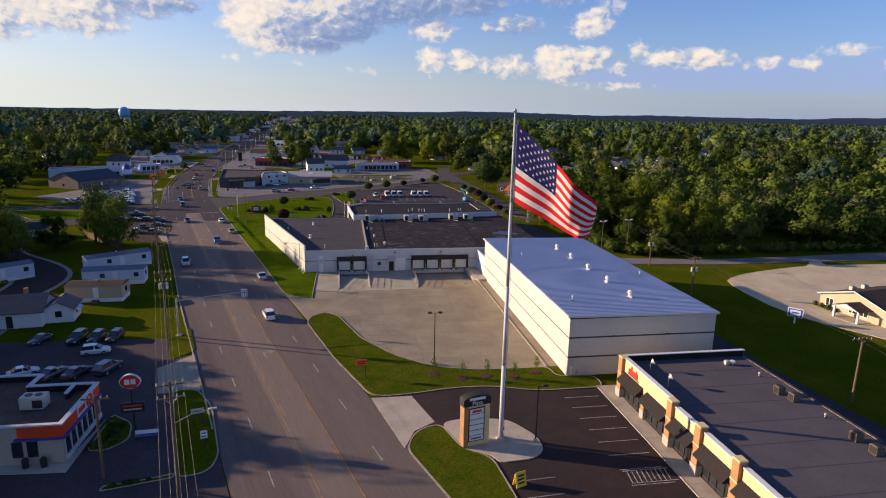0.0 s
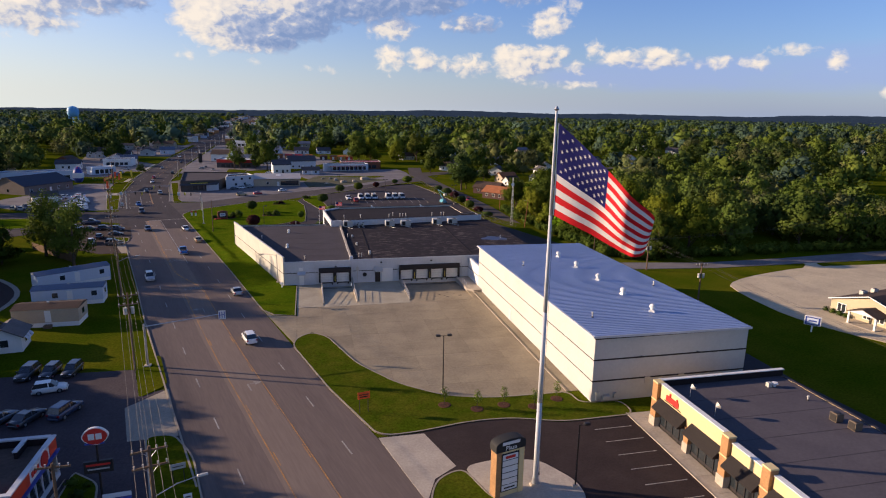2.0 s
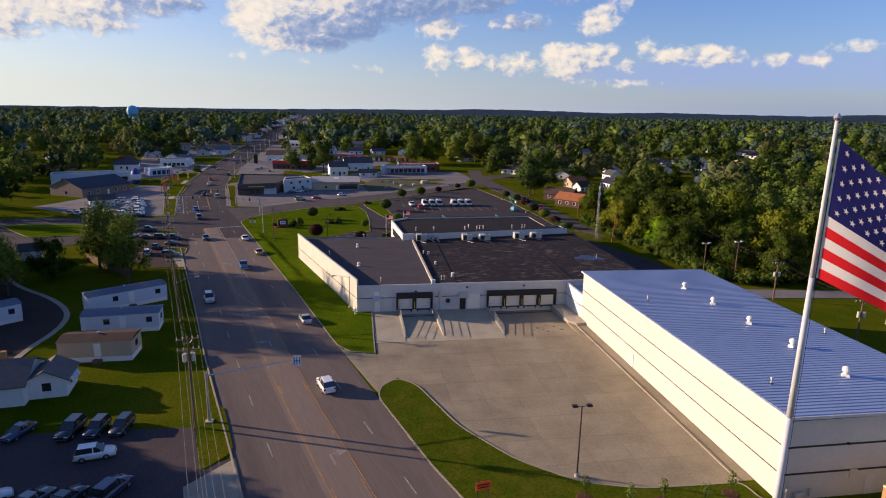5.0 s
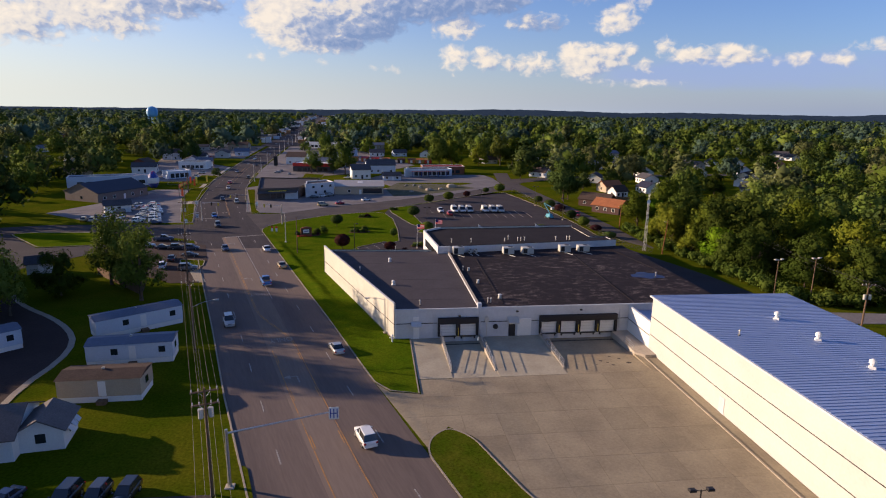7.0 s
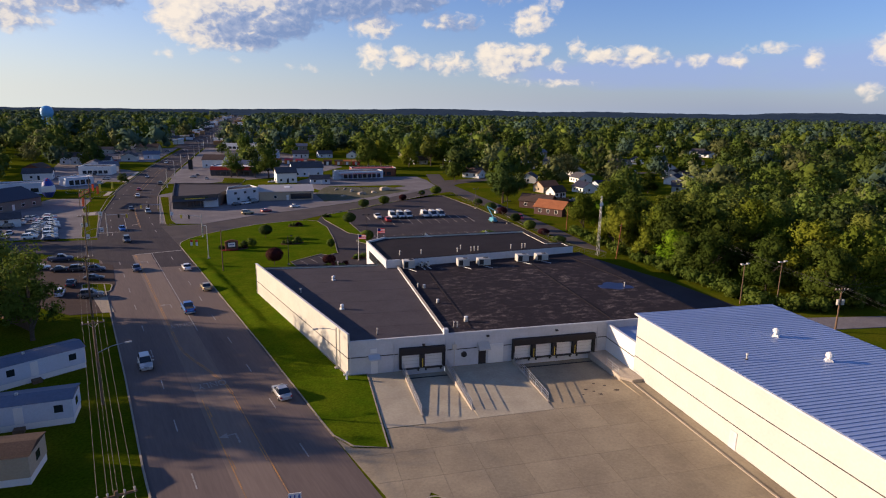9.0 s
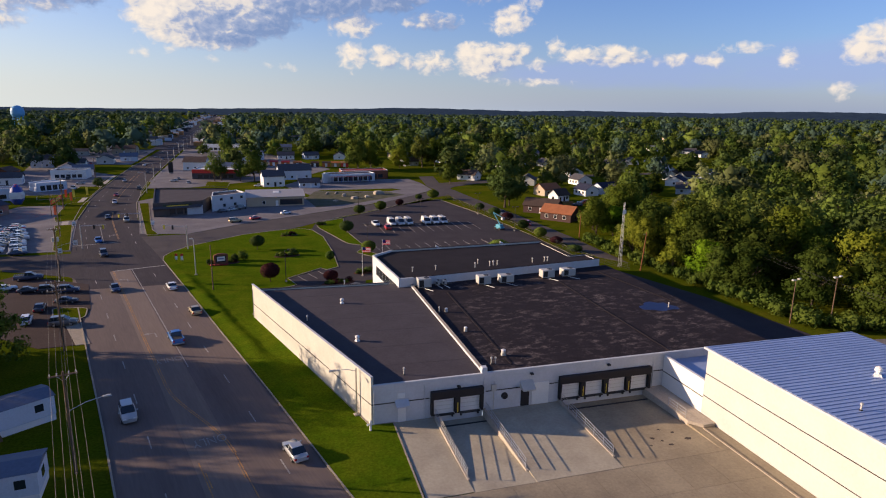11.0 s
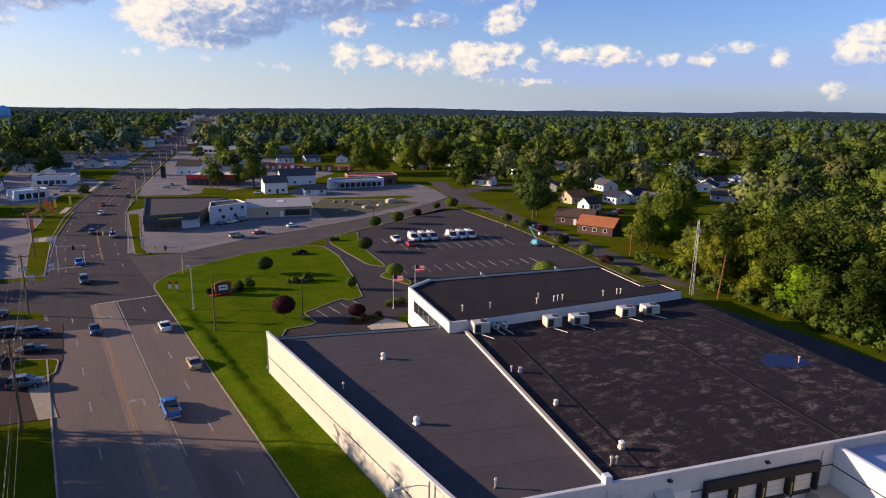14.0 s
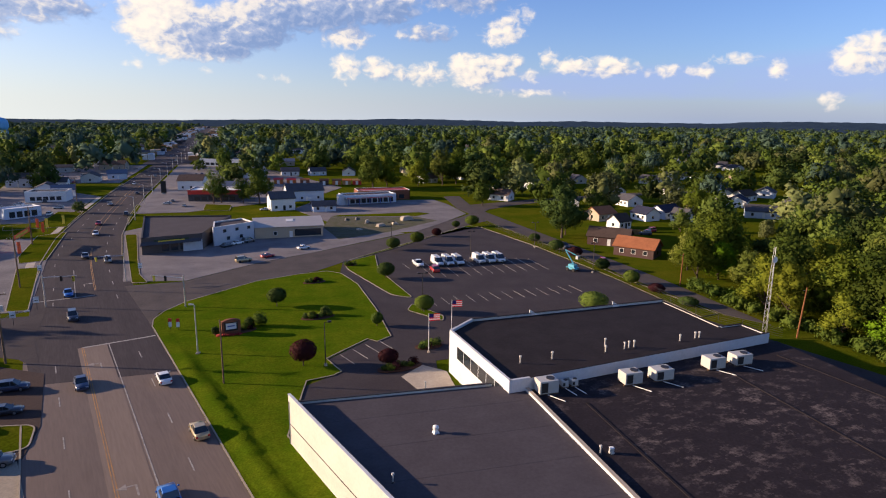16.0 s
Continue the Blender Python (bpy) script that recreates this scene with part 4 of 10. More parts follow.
def wall_between(gg, a, b, z0, z1, t):
    """A wall of thickness t whose outer face runs from a to b, the inside to the left."""
    a, b = Vector(a), Vector(b)
    n = Vector((-(b - a).y, (b - a).x)).normalized() * t
    return gg.prism([tuple(a), tuple(b), tuple(b + n), tuple(a + n)], z0, z1)


FACTWALL = mat("cream_block_wall", (0.52, 0.50, 0.43), 0.75, 0.07, 0.3, 3.0, 0.05, tint=(0.46, 0.44, 0.375), amount=0.4)
TANCAP = mat("tan_coping", (0.40, 0.33, 0.25), 0.75, 0.12, 0.6, 5.0)


def factory():
    SW, NW = (-17.3, 116.7), (-30.9, 158.9)
    ob = thing("factory", "low cream factory with loading docks and flat dark roofs", "factory building")
    west = part("wall", wall_between(Geo(), NW, SW, 0, ZW + 1.18, 0.3), FACTWALL, ob, "sunlit cream block wall")
    part("coping", wall_between(Geo(), (NW[0] - 0.06, NW[1]), (SW[0] - 0.06, SW[1] - 0.05), ZW + 1.18, ZW + 1.25, 0.34), OLDWHITE, ob)
    part("wall_stripe", wall_between(Geo(), (NW[0] - 0.02, NW[1]), (SW[0] - 0.02, SW[1]), 2.56, 2.69, 0.1), DARKTRIM, ob, "thin dark stripe")
    part("wall", wall_between(Geo(), (-7, 157.6), NW, 0, ZW + 0.25, 0.3), FACTWALL, ob)
    part("coping", wall_between(Geo(), (-7, 157.66), (NW[0], NW[1] + 0.06), ZW + 0.25, ZW + 0.33, 0.36), DARKTRIM, ob)
    # south front with the dock openings left free
    def front(xa, xb, z0, z1):
        part("wall", Geo().box(xa, 116.7, z0, xb, 117.0, z1), OLDWHITE, ob)
    zw, ze = ZW + 0.12, ZE + 0.12
    front(-17.1, -10.2, 0, zw)
    front(-10.2, -3.6, 2.95, zw)
    front(-10.2, -3.6, -0.9, 0.42)
    front(-3.6, 6.6, 0, ze)
    front(6.6, 19.9, 2.95, ze)
    front(6.6, 19.9, -0.9, 0.42)
    front(19.9, 39.4, 0, ze)
    part("fascia", Geo().box(-17.2, 116.60, zw - 0.22, -3.6, 116.74, zw + 0.04), OLDWHITE, ob)
    part("fascia", Geo().box(-3.6, 116.60, ze - 0.22, 39.45, 116.74, ze + 0.04), OLDWHITE, ob)
    for xa, xb in ((-17.3, -14.4), (-12.9, -10.3), (-3.2, 1.3), (5.35, 6.5), (20.1, 24.0)):
        part("wall_stripe", Geo().box(xa, 116.66, 2.56, xb, 116.72, 2.68), DARKTRIM, ob, "thin dark stripe")
    part("wall", Geo().box(39.1, 117.0, 0, 39.4, 160.5, ZE - 0.02), OLDWHITE, ob)
    part("wall", Geo().box(-3.6, 117.0, ZW, -3.25, 155.0, ZE + 0.3), OLDWHITE, ob, "low party wall between the roofs")
    part("end_post", Geo().box(-3.75, 116.58, ZE - 0.3, -3.1, 117.3, ZE + 0.85, 0.03), OLDWHITE, ob, "pale stub where the party wall meets the front")
    part("coping", Geo().box(-3.64, 117.3, ZE + 0.3, -3.21, 155.0, ZE + 0.36), TANCAP, ob)
    part("west_roof", Geo().prism([(-17.1, 117.0), (-3.6, 117.0), (-3.6, 157.0), (-30.5, 158.7)], ZW - 0.15, ZW), GREYROOF, ob, "grey felt roof")
    part("east_roof", Geo().prism([(-3.25, 116.75), (39.4, 116.75), (39.4, 160.5), (-3.25, 156.5)], ZE - 0.2, ZE), DARKROOF, ob, "patchy dark weathered roof")
    for line in ([(23.3, 117.1), (24.3, 156.0)], [(0.9, 118.5), (1.8, 150)], [(35.0, 156), (37.6, 136)]):
        gg = Geo()
        ribbon(gg, line, -0.14, 0.14, ZE - 0.02, ZE + 0.07)
        part("roof_seam", gg, BLACKROOF, ob, "raised dark expansion joint")
    for kx in range(6):
        y = 122.5 + kx * 6.2
        xl = -17.4 - (y - 116.7) * 0.31 + 0.5
        gg = Geo()
        ribbon(gg, [(xl, y), (-3.7, y - 0.8)], -0.05, 0.05, ZW - 0.01, ZW + 0.012)
        part("felt_lap", gg, GREYROOF, ob)
    # downpipe, fittings and doors on the front
    part("entry_door", Geo().box(-14.15, 116.62, 0.05, -13.2, 116.7, 2.2, 0.02), WHITE, ob)
    part("entry_canopy", Geo().add([(-14.5, 116.7, 2.9), (-12.9, 116.7, 2.9), (-12.9, 115.7, 2.45), (-14.5, 115.7, 2.45), (-14.5, 116.7, 2.4), (-12.9, 116.7, 2.4), (-12.9, 115.7, 2.3), (-14.5, 115.7, 2.3)], [(0, 3, 2, 1), (4, 5, 6, 7), (2, 3, 7, 6), (0, 4, 7, 3), (1, 2, 6, 5)]), OLDWHITE, ob, "pale hooded canopy")
    part("sign_panel", Geo().box(-14.2, 116.6, 3.1, -13.3, 116.7, 3.75, 0.02), WHITE, ob)
    part("vent_disc", Geo().tube((-0.7, 116.7, 1.75), (-0.7, 116.5, 1.75), 0.45, 0.4, 14).tube((-0.7, 116.5, 1.75), (-0.7, 116.42, 1.75), 0.2, 0.1, 10), DARKMETAL, ob, "round dark wall fan")
    part("pipework", Geo().box(-2.5, 116.4, 2.6, -1.9, 116.7, 3.5, 0.05).tube((-2.2, 116.5, 0.1), (-2.2, 116.5, 3.9), 0.06), HVAC, ob)
    part("side_canopy", Geo().add([(1.3, 116.7, 3.5), (3.0, 116.7, 3.5), (3.0, 115.5, 2.7), (1.3, 115.5, 2.7), (1.3, 116.7, 2.6), (3.0, 116.7, 2.6), (3.0, 115.5, 2.55), (1.3, 115.5, 2.55)], [(0, 3, 2, 1), (4, 5, 6, 7), (2, 3, 7, 6), (0, 4, 7, 3), (1, 2, 6, 5)]), HVAC, ob, "grey sloping canopy")
    part("side_door", Geo().box(1.5, 116.62, 0.06, 2.6, 116.72, 2.2, 0.02), DARKTRIM, ob)
    part("roller_door", Geo().box(2.95, 116.6, 0.06, 5.25, 116.72, 3.0, 0.03), WHITE, ob, "white roller door")
    for x in (-6.9, 2.6, 13.4):
        part("wall_lamp", Geo().box(x, 116.35, 3.65 if x < -5 else 4.2, x + 0.4, 116.7, 3.9 if x < -5 else 4.45, 0.04), DARKMETAL, ob)
    for x in (-17.0, -3.45, -10.9, 20.4, 31.0):
        part("downpipe", Geo().tube((x, 116.62, 0.1), (x, 116.62, 4.4), 0.06, seg=6), OLDWHITE, ob)
    return ob


factory()


def dock(x0, x1, n, label):
    ob = thing("loading_dock", label, "loading dock", x0, 116.7, 0, 0, "loading docks")
    w = x1 - x0
    part("head_pad", Geo().box(0, -0.55, 2.5, w, -0.02, 3.55, 0.08), DARKTRIM, ob, "black dock shelter head")
    step = w / n
    for k in range(n + 1):
        part("side_pad", Geo().box(k * step - 0.32 if k else 0, -0.5, 0.42, min(k * step + 0.32, w), -0.02, 2.5, 0.06), DARKTRIM, ob, "black dock shelter pad")
    for k in range(n):
        a = k * step + 0.36
        part("dock_door", Geo().box(a, 0.02, 0.42, (k + 1) * step - 0.36, 0.12, 2.5), WHITE, ob, "white sectional dock door")
        for j in range(1, 4):
            part("door_rib", Geo().box(a, -0.005, 0.42 + j * 0.52, (k + 1) * step - 0.36, 0.03, 0.45 + j * 0.52), HVAC, ob)
        part("dock_plate", Geo().box(a, -0.42, 0.28, (k + 1) * step - 0.36, 0.0, 0.42, 0.02), DARKMETAL, ob)
        for q in (a + 0.1, (k + 1) * step - 0.66):
            part("bumper", Geo().box(q, -0.2, -0.1, q + 0.2, 0, 0.3, 0.03), BLACK, ob)
        part("yellow_mark", Geo().box((k + 1) * step - 0.05, -0.53, 0.6, (k + 1) * step + 0.05, -0.505, 1.9), YELLOW, ob) if k < n - 1 else None
    return ob


dock(-10.2, -3.6, 2, "pair of white dock doors with black shelters")
dock(6.6, 19.9, 4, "row of four white dock doors with black shelters")


def office():
    ob = thing("office", "low office block with a white parapet and black roof", "office building")
    P = [(-7.3, 173.5), (-2.5, 177.6), (33.0, 179.0), (33.2, 165.2), (37.2, 165.4), (37.6, 160.2), (-3.0, 155.0), (-5.8, 154.8)]
    n = len(P)
    c = ccw(P)
    for k in range(n):
        a, b = c[k], c[(k + 1) % n]
        south = a[1] < 166 and b[1] < 166
        part("wall", wall_between(Geo(), a, b, 0, ZO + (0.35 if b[0] < 0 or a[0] < 0 else 0.12), 0.3), OLDWHITE if south or a[0] < 0 else CREAM, ob)
        part("coping", wall_between(Geo(), a, b, ZO + (0.35 if b[0] < 0 or a[0] < 0 else 0.12), ZO + (0.42 if b[0] < 0 or a[0] < 0 else 0.2), 0.34), OLDWHITE if (b[0] < 0 or a[0] < 0) and a[1] > 154 and max(a[0], b[0]) < 5 else BLACKROOF, ob)
    part("roof", Geo().prism([((x - 15) * 0.992 + 15, (y - 166) * 0.985 + 166) for x, y in P], ZO - 0.3, ZO - 0.02), BLACKROOF, ob, "black membrane roof")
    # white fins added in place of the sunlit faces of parapet steps
    for gx, gy in ((7.4, 177.7), (22.8, 178.3)):
        part("lit_step_fin", Geo().add([(gx, gy, ZO), (gx + 1.5, gy, ZO), (gx, gy, ZO + 0.95), (gx, gy + 0.15, ZO), (gx + 1.5, gy + 0.15, ZO), (gx, gy + 0.15, ZO + 0.95)], [(0, 1, 2), (5, 4, 3), (0, 3, 4, 1), (1, 4, 5, 2), (2, 5, 3, 0)]), WHITE, ob, "white fin standing in for a sunlit parapet step")
    # dark window band recessed in the west front
    a, b = Vector((-7.3, 173.5)), Vector((-5.8, 154.8))
    d = (b - a).normalized()
    for k in range(6):
        p, q = a + d * (3 + k * 2.4), a + d * (5.2 + k * 2.4)
        part("window", wall_between(Geo(), (p.x - 0.04, p.y), (q.x - 0.04, q.y), 3.2, 5.0, 0.1), GLASS, ob)
    return ob


office()


def ac_unit(x, y, z, sx, sy, sz):
    ob = thing("rooftop_unit", "pale sheet-metal rooftop air unit on skids", "air unit", x, y, z, 0, "rooftop air units")
    part("cabinet", Geo().box(0, 0, 0.15, sx, sy, sz, 0.05), HVAC, ob)
    part("skid", Geo().box(-0.1, 0.1, 0.0, sx + 0.1, 0.3, 0.16).box(-0.1, sy - 0.3, 0, sx + 0.1, sy - 0.1, 0.16), WOOD, ob)
    part("fan_grille", Geo().tube((sx * 0.7, sy * 0.5, sz), (sx * 0.7, sy * 0.5, sz + 0.08), min(sx, sy) * 0.3, seg=14), DARKMETAL, ob)
    part("intake", Geo().box(sx * 0.08, -0.04, 0.3, sx * 0.42, 0.02, sz - 0.2), DARKMETAL, ob)
    part("duct", Geo().box(sx * 0.3, sy, 0.3, sx * 0.7, sy + 0.7, sz * 0.75, 0.04), HVAC, ob)
    part("drain_pipe", Geo().tube((sx * 0.4, -0.1, 0.08), (sx * 0.9, -2.2, 0.08), 0.05, seg=6), WHITE, ob)


for xx, yy, a, b, c in ((-2.6, 154.0, 2.4, 1.7, 1.7), (8.6, 153.6, 2.4, 1.7, 1.6), (12.9, 153.6, 2.6, 1.7, 1.5), (21.9, 154.8, 2.5, 1.7, 1.6), (26.3, 155.0, 2.6, 1.7, 1.5)):
    ac_unit(xx, yy - 0.9, ZE, a, b, c)
for xx in (0.9, 2.2):
    ac_unit(xx, 154.2, ZE, 0.8, 0.8, 0.9)
for xx, yy in ((-16.7, 148.3), (-16.7, 131.2)):
    turbine(xx, yy, ZW, 0.78)
for xx, yy, zz in ((-22.8, 140.9, ZW), (-12.9, 119.0, ZW), (-15.0, 158.6, ZW), (-2.5, 140, ZE), (-1.6, 119.2, ZE), (-1.1, 119.1, ZE), (34.5, 133.0, ZE)):
    pipe_vent(xx, yy, zz, 0.8)
for xx, yy in ((-2.0, 160.2), (2.6, 160.4), (10.6, 160.6), (13.8, 161.0), (14.6, 161.2), (15.5, 161.3), (23.2, 161.6), (26.0, 161.9), (26.7, 161.9), (12, 163)):
    pipe_vent(xx, yy, ZO - 0.02, 0.9, 0.1)
for xx, yy, s in ((-1.4, 139.8, 0.6), (-1.1, 131.0, 0.6), (0.9, 121.4, 0.75)):
    ob = thing("exhaust_fan", "small galvanised exhaust fan on the roof", "exhaust fan", xx, yy, ZE)
    part("curb", Geo().box(-0.35 * s, -0.35 * s, 0, 0.35 * s, 0.35 * s, 0.4 * s, 0.03), HVAC, ob)
    part("housing", Geo().tube((0, 0, 0.4 * s), (0, 0, 1.0 * s), 0.42 * s, 0.36 * s, 10), HVAC, ob)
    part("cap", Geo().tube((0, 0, 1.0 * s), (0, 0, 1.12 * s), 0.46 * s, 0.3 * s, 10), WHITE, ob)

# link between factory and warehouse
ob = thing("link_building", "low white link between factory and warehouse", "link building", 22.0, 108.8)
part("wall", Geo().box(0.0, 0.02, 0.0, 0.3, 7.88, 4.6), WHITE, ob, "white wall of the link")
part("wall", Geo().box(14, 0.02, 0.0, 14.3, 7.88, 3.9), WHITE, ob)
part("roof", Geo().slab((0.3, 0.02, 4.0), (14.0, 0.02, 3.9), (14.0, 7.88, 3.9), (0.3, 7.88, 4.0), 0.2), METALROOF, ob, "pale flat roof")
part("coping", Geo().box(-0.06, 0.02, 4.6, 0.36, 7.88, 4.68), WHITE, ob)
part("wall_stripe", Geo().box(-0.03, 0.02, 2.44, 0.0, 7.88, 2.56), DARKTRIM, ob)

# ---- the flagpole and the great flag ----
ob = thing("flagpole", "very tall pale steel flagpole tapering upwards", "flagpole", 8.5, 41.9)
part("base_plate", Geo().tube((0, 0, 0.1), (0, 0, 0.4), 0.6, 0.5, 16), PALE, ob)
part("base_collar", Geo().tube((0, 0, 0.4), (0, 0, 1.0), 0.36, 0.32, 16), STEEL, ob)
pg = Geo()
for a, b, r0, r1 in ((0.4, 9, 0.27, 0.24), (9, 18, 0.24, 0.20), (18, 27, 0.20, 0.15), (27, 36, 0.15, 0.10)):
    pg.tube((0, 0, a), (0, 0, b), r0, r1, 14)
part("shaft", pg, OLDWHITE, ob, "pale tapered shaft", True)
part("finial", Geo().tube((0, 0, 36), (0, 0, 36.15), 0.10, 0.22, 12).tube((0, 0, 36.15), (0, 0, 36.4), 0.22, 0.08, 12), STEEL, ob)
part("halyard", Geo().tube((0.32, -0.1, 1.4), (0.2, -0.1, 35.6), 0.015, seg=5), DARKMETAL, ob)
part("cleat", Geo().box(0.22, -0.12, 1.25, 0.36, 0.06, 1.5), DARKMETAL, ob)


def cloth(u, v):
    """A point of the flag: u along the fly, v down the hoist, both 0 to 1; the fly end falls back in folds."""
    w = max(u, 0.0)
    s = 1 - (1 - w) ** 1.55
    out = (8.3 - 0.6 * v) * s if u >= 0 else 8.3 * u
    z = 35.0 - 8.0 * v - (7.2 - 4.2 * v) * s + 0.40 * math.sin(5.0 * w + 2.0 * v) * w
    fold = 0.55 * math.sin(8.0 * w - 2.6 * v + 0.6) * w ** 0.7 + 0.22 * math.sin(17 * w + 3.4 * v) * w + 3.4 * max(0.0, w - 0.62)
    return (0.3 + out, fold, z)


def cloth_patch(u0, u1, v0, v1, nu, nv, lift=0.0):
    gg, n = Geo(), (nu + 1) * (nv + 1)
    vs = [cloth(u0 + (u1 - u0) * i / nu, v0 + (v1 - v0) * j / nv) for i in range(nu + 1) for j in range(nv + 1)]
    vs = [(x, y + lift, z) for x, y, z in vs]
    vs += [(x, y + 0.02, z) for x, y, z in vs]
    fs = []
    for i in range(nu):
        for j in range(nv):
            a = i * (nv + 1) + j
            fs += [(a, a + nv + 1, a + nv + 2, a + 1), (n + a, n + a + 1, n + a + nv + 2, n + a + nv + 1)]
    return gg.add(vs, fs)


ob = thing("large_flag", "large red, white and blue flag hanging in soft folds", "flag", 8.5, 41.9, 0, -42)
for k in range(13):
    part("stripe", cloth_patch(0.4 if k < 7 else 0.0, 1.0, k / 13, (k + 1) / 13, 26 if k < 7 else 40, 2), FLAGWHITE if k % 2 else FLAGRED, ob, "white stripe" if k % 2 else "red stripe", True)
canton = part("canton", cloth_patch(0.0, 0.4, 0.0, 7 / 13, 20, 12), FLAGBLUE, ob, "dark blue field", True)
for r in range(9):
    for c in range(6 if r % 2 == 0 else 5):
        u, v = (0.4 * (2 * c + 1 + r % 2)) / 12.0, (7 / 13) * (r + 1) / 10
        for side in (-0.03, 0.05):
            p = Vector(cloth(u, v)) + Vector((0, side, 0))
            pu, pv = Vector(cloth(u + 0.01, v)) - Vector(cloth(u, v)), Vector(cloth(u, v)) - Vector(cloth(u, v + 0.01))
            pu, pv = pu.normalized(), pv.normalized()
            vs = [p + (pu * math.cos(radians(90 + 36 * q)) + pv * math.sin(radians(90 + 36 * q))) * (0.185 if q % 2 == 0 else 0.075) for q in range(10)]
            part("star", Geo().add(vs, [tuple(range(10))]), FLAGWHITE, canton)
part("hoist_band", cloth_patch(-0.012, 0.0, 0.0, 1.0, 1, 26), FLAGWHITE, ob)


# ---- plaza sign, plinth and mall ----
structure("plaza_plinth", Geo().prism(rounded([(2.3, 46.3), (5.9, 47.0), (10.5, 46.0), (12.8, 41.8), (12.7, 39.0), (11.1, 37.5), (7.2, 37.2), (6.7, 38.7), (4.0, 40.6)], 1.4), 0.0, 0.15), PALE, "rounded pale concrete plinth round the flagpole", "pavement")
structure("entry_apron", Geo().prism([(-5.5, 53.7), (-0.3, 53.7), (1.7, 46.7), (-0.9, 44.9), (-2.4, 41.4)], 0.0, 0.055), PALE, "pale concrete entrance apron", "pavement")
structure("restaurant_apron", Geo().prism([(-34.7, 66.4), (-30.6, 71.0), (-27.2, 58.5), (-32.4, 58.2)], 0.0, 0.075), KERB, "pale concrete driveway apron by the restaurant", "pavement")
structure("used_lot_apron", Geo().prism([(-59.2, 163.0), (-55.0, 152.4), (-57.0, 152.2), (-61.2, 162.5)], 0.0, 0.078), KERB, "pale concrete driveway apron of the car lot", "pavement")


def text_mesh(body, size, depth=0.01):
    cu = bpy.data.curves.new("lettering", "FONT")
    cu.body, cu.size, cu.extrude, cu.align_x, cu.align_y = body, size, depth, "CENTER", "CENTER"
    tmp = bpy.data.objects.new("lettering", cu)
    scene.collection.objects.link(tmp)
    me = bpy.data.meshes.new_from_object(tmp.evaluated_get(bpy.context.evaluated_depsgraph_get()))
    bpy.data.objects.remove(tmp)
    return me


def letters(body, size, material, parent, m):
    me = text_mesh(body, size)
    me.materials.clear()
    me.materials.append(material)
    o = new("lettering", me)
    o.parent = parent
    o.matrix_basis = m
    return o


ob = thing("plaza_sign", "tan monument sign with a black arched head and white panels", "sign", 5.3, 41.3, 0.15, 14)
part("pier", Geo().box(-1.55, -0.5, 0, -1.0, 0.5, 4.8, 0.04), BRICK, ob, "buff masonry side pier")
part("pier", Geo().box(1.0, -0.5, 0, 1.55, 0.5, 4.8, 0.04), STUCCO, ob)
part("core", Geo().box(-1.0, -0.4, 0, 1.0, 0.4, 4.8), STUCCO, ob)
hd = Geo()
arc = [(-1.65, 4.8)] + [(1.65 * math.sin(radians(a)), 5.45 + 0.55 * math.cos(radians(a))) for a in range(-90, 91, 15)] + [(1.65, 4.8)]
hd.add([(x, -0.55, z) for x, z in arc] + [(x, 0.55, z) for x, z in arc], [tuple(range(len(arc))), tuple(range(2 * len(arc) - 1, len(arc) - 1, -1))] + [(k, len(arc) + k, len(arc) + (k + 1) % len(arc), (k + 1) % len(arc)) for k in range(len(arc))])
part("head", hd, BLACK, ob, "black arched sign head")
part("letter_bar", Geo().box(-0.95, -0.58, 5.45, 0.95, -0.552, 5.75), WHITE, ob, "white bar for a name")
letters("Plaza", 0.62, WHITE, ob, pose(0, -0.57, 5.1, 90))
part("panel_frame", Geo().box(-0.95, -0.46, 0.5, 0.95, -0.4, 4.5), BLACK, ob)
for k in range(6):
    z = 0.62 + k * 0.64
    pn = part("panel", Geo().box(-0.85, -0.5, z, 0.85, -0.455, z + 0.56, 0.01), WHITE, ob, "white tenant panel")
    if k == 5:
        part("logo_bar", Geo().box(-0.55, -0.52, z + 0.15, 0.55, -0.502, z + 0.42), RED, pn, "red logo shape")
    elif k == 0:
        part("letter_bar", Geo().box(-0.6, -0.52, z + 0.2, 0.6, -0.502, z + 0.34), DARKMETAL, pn)


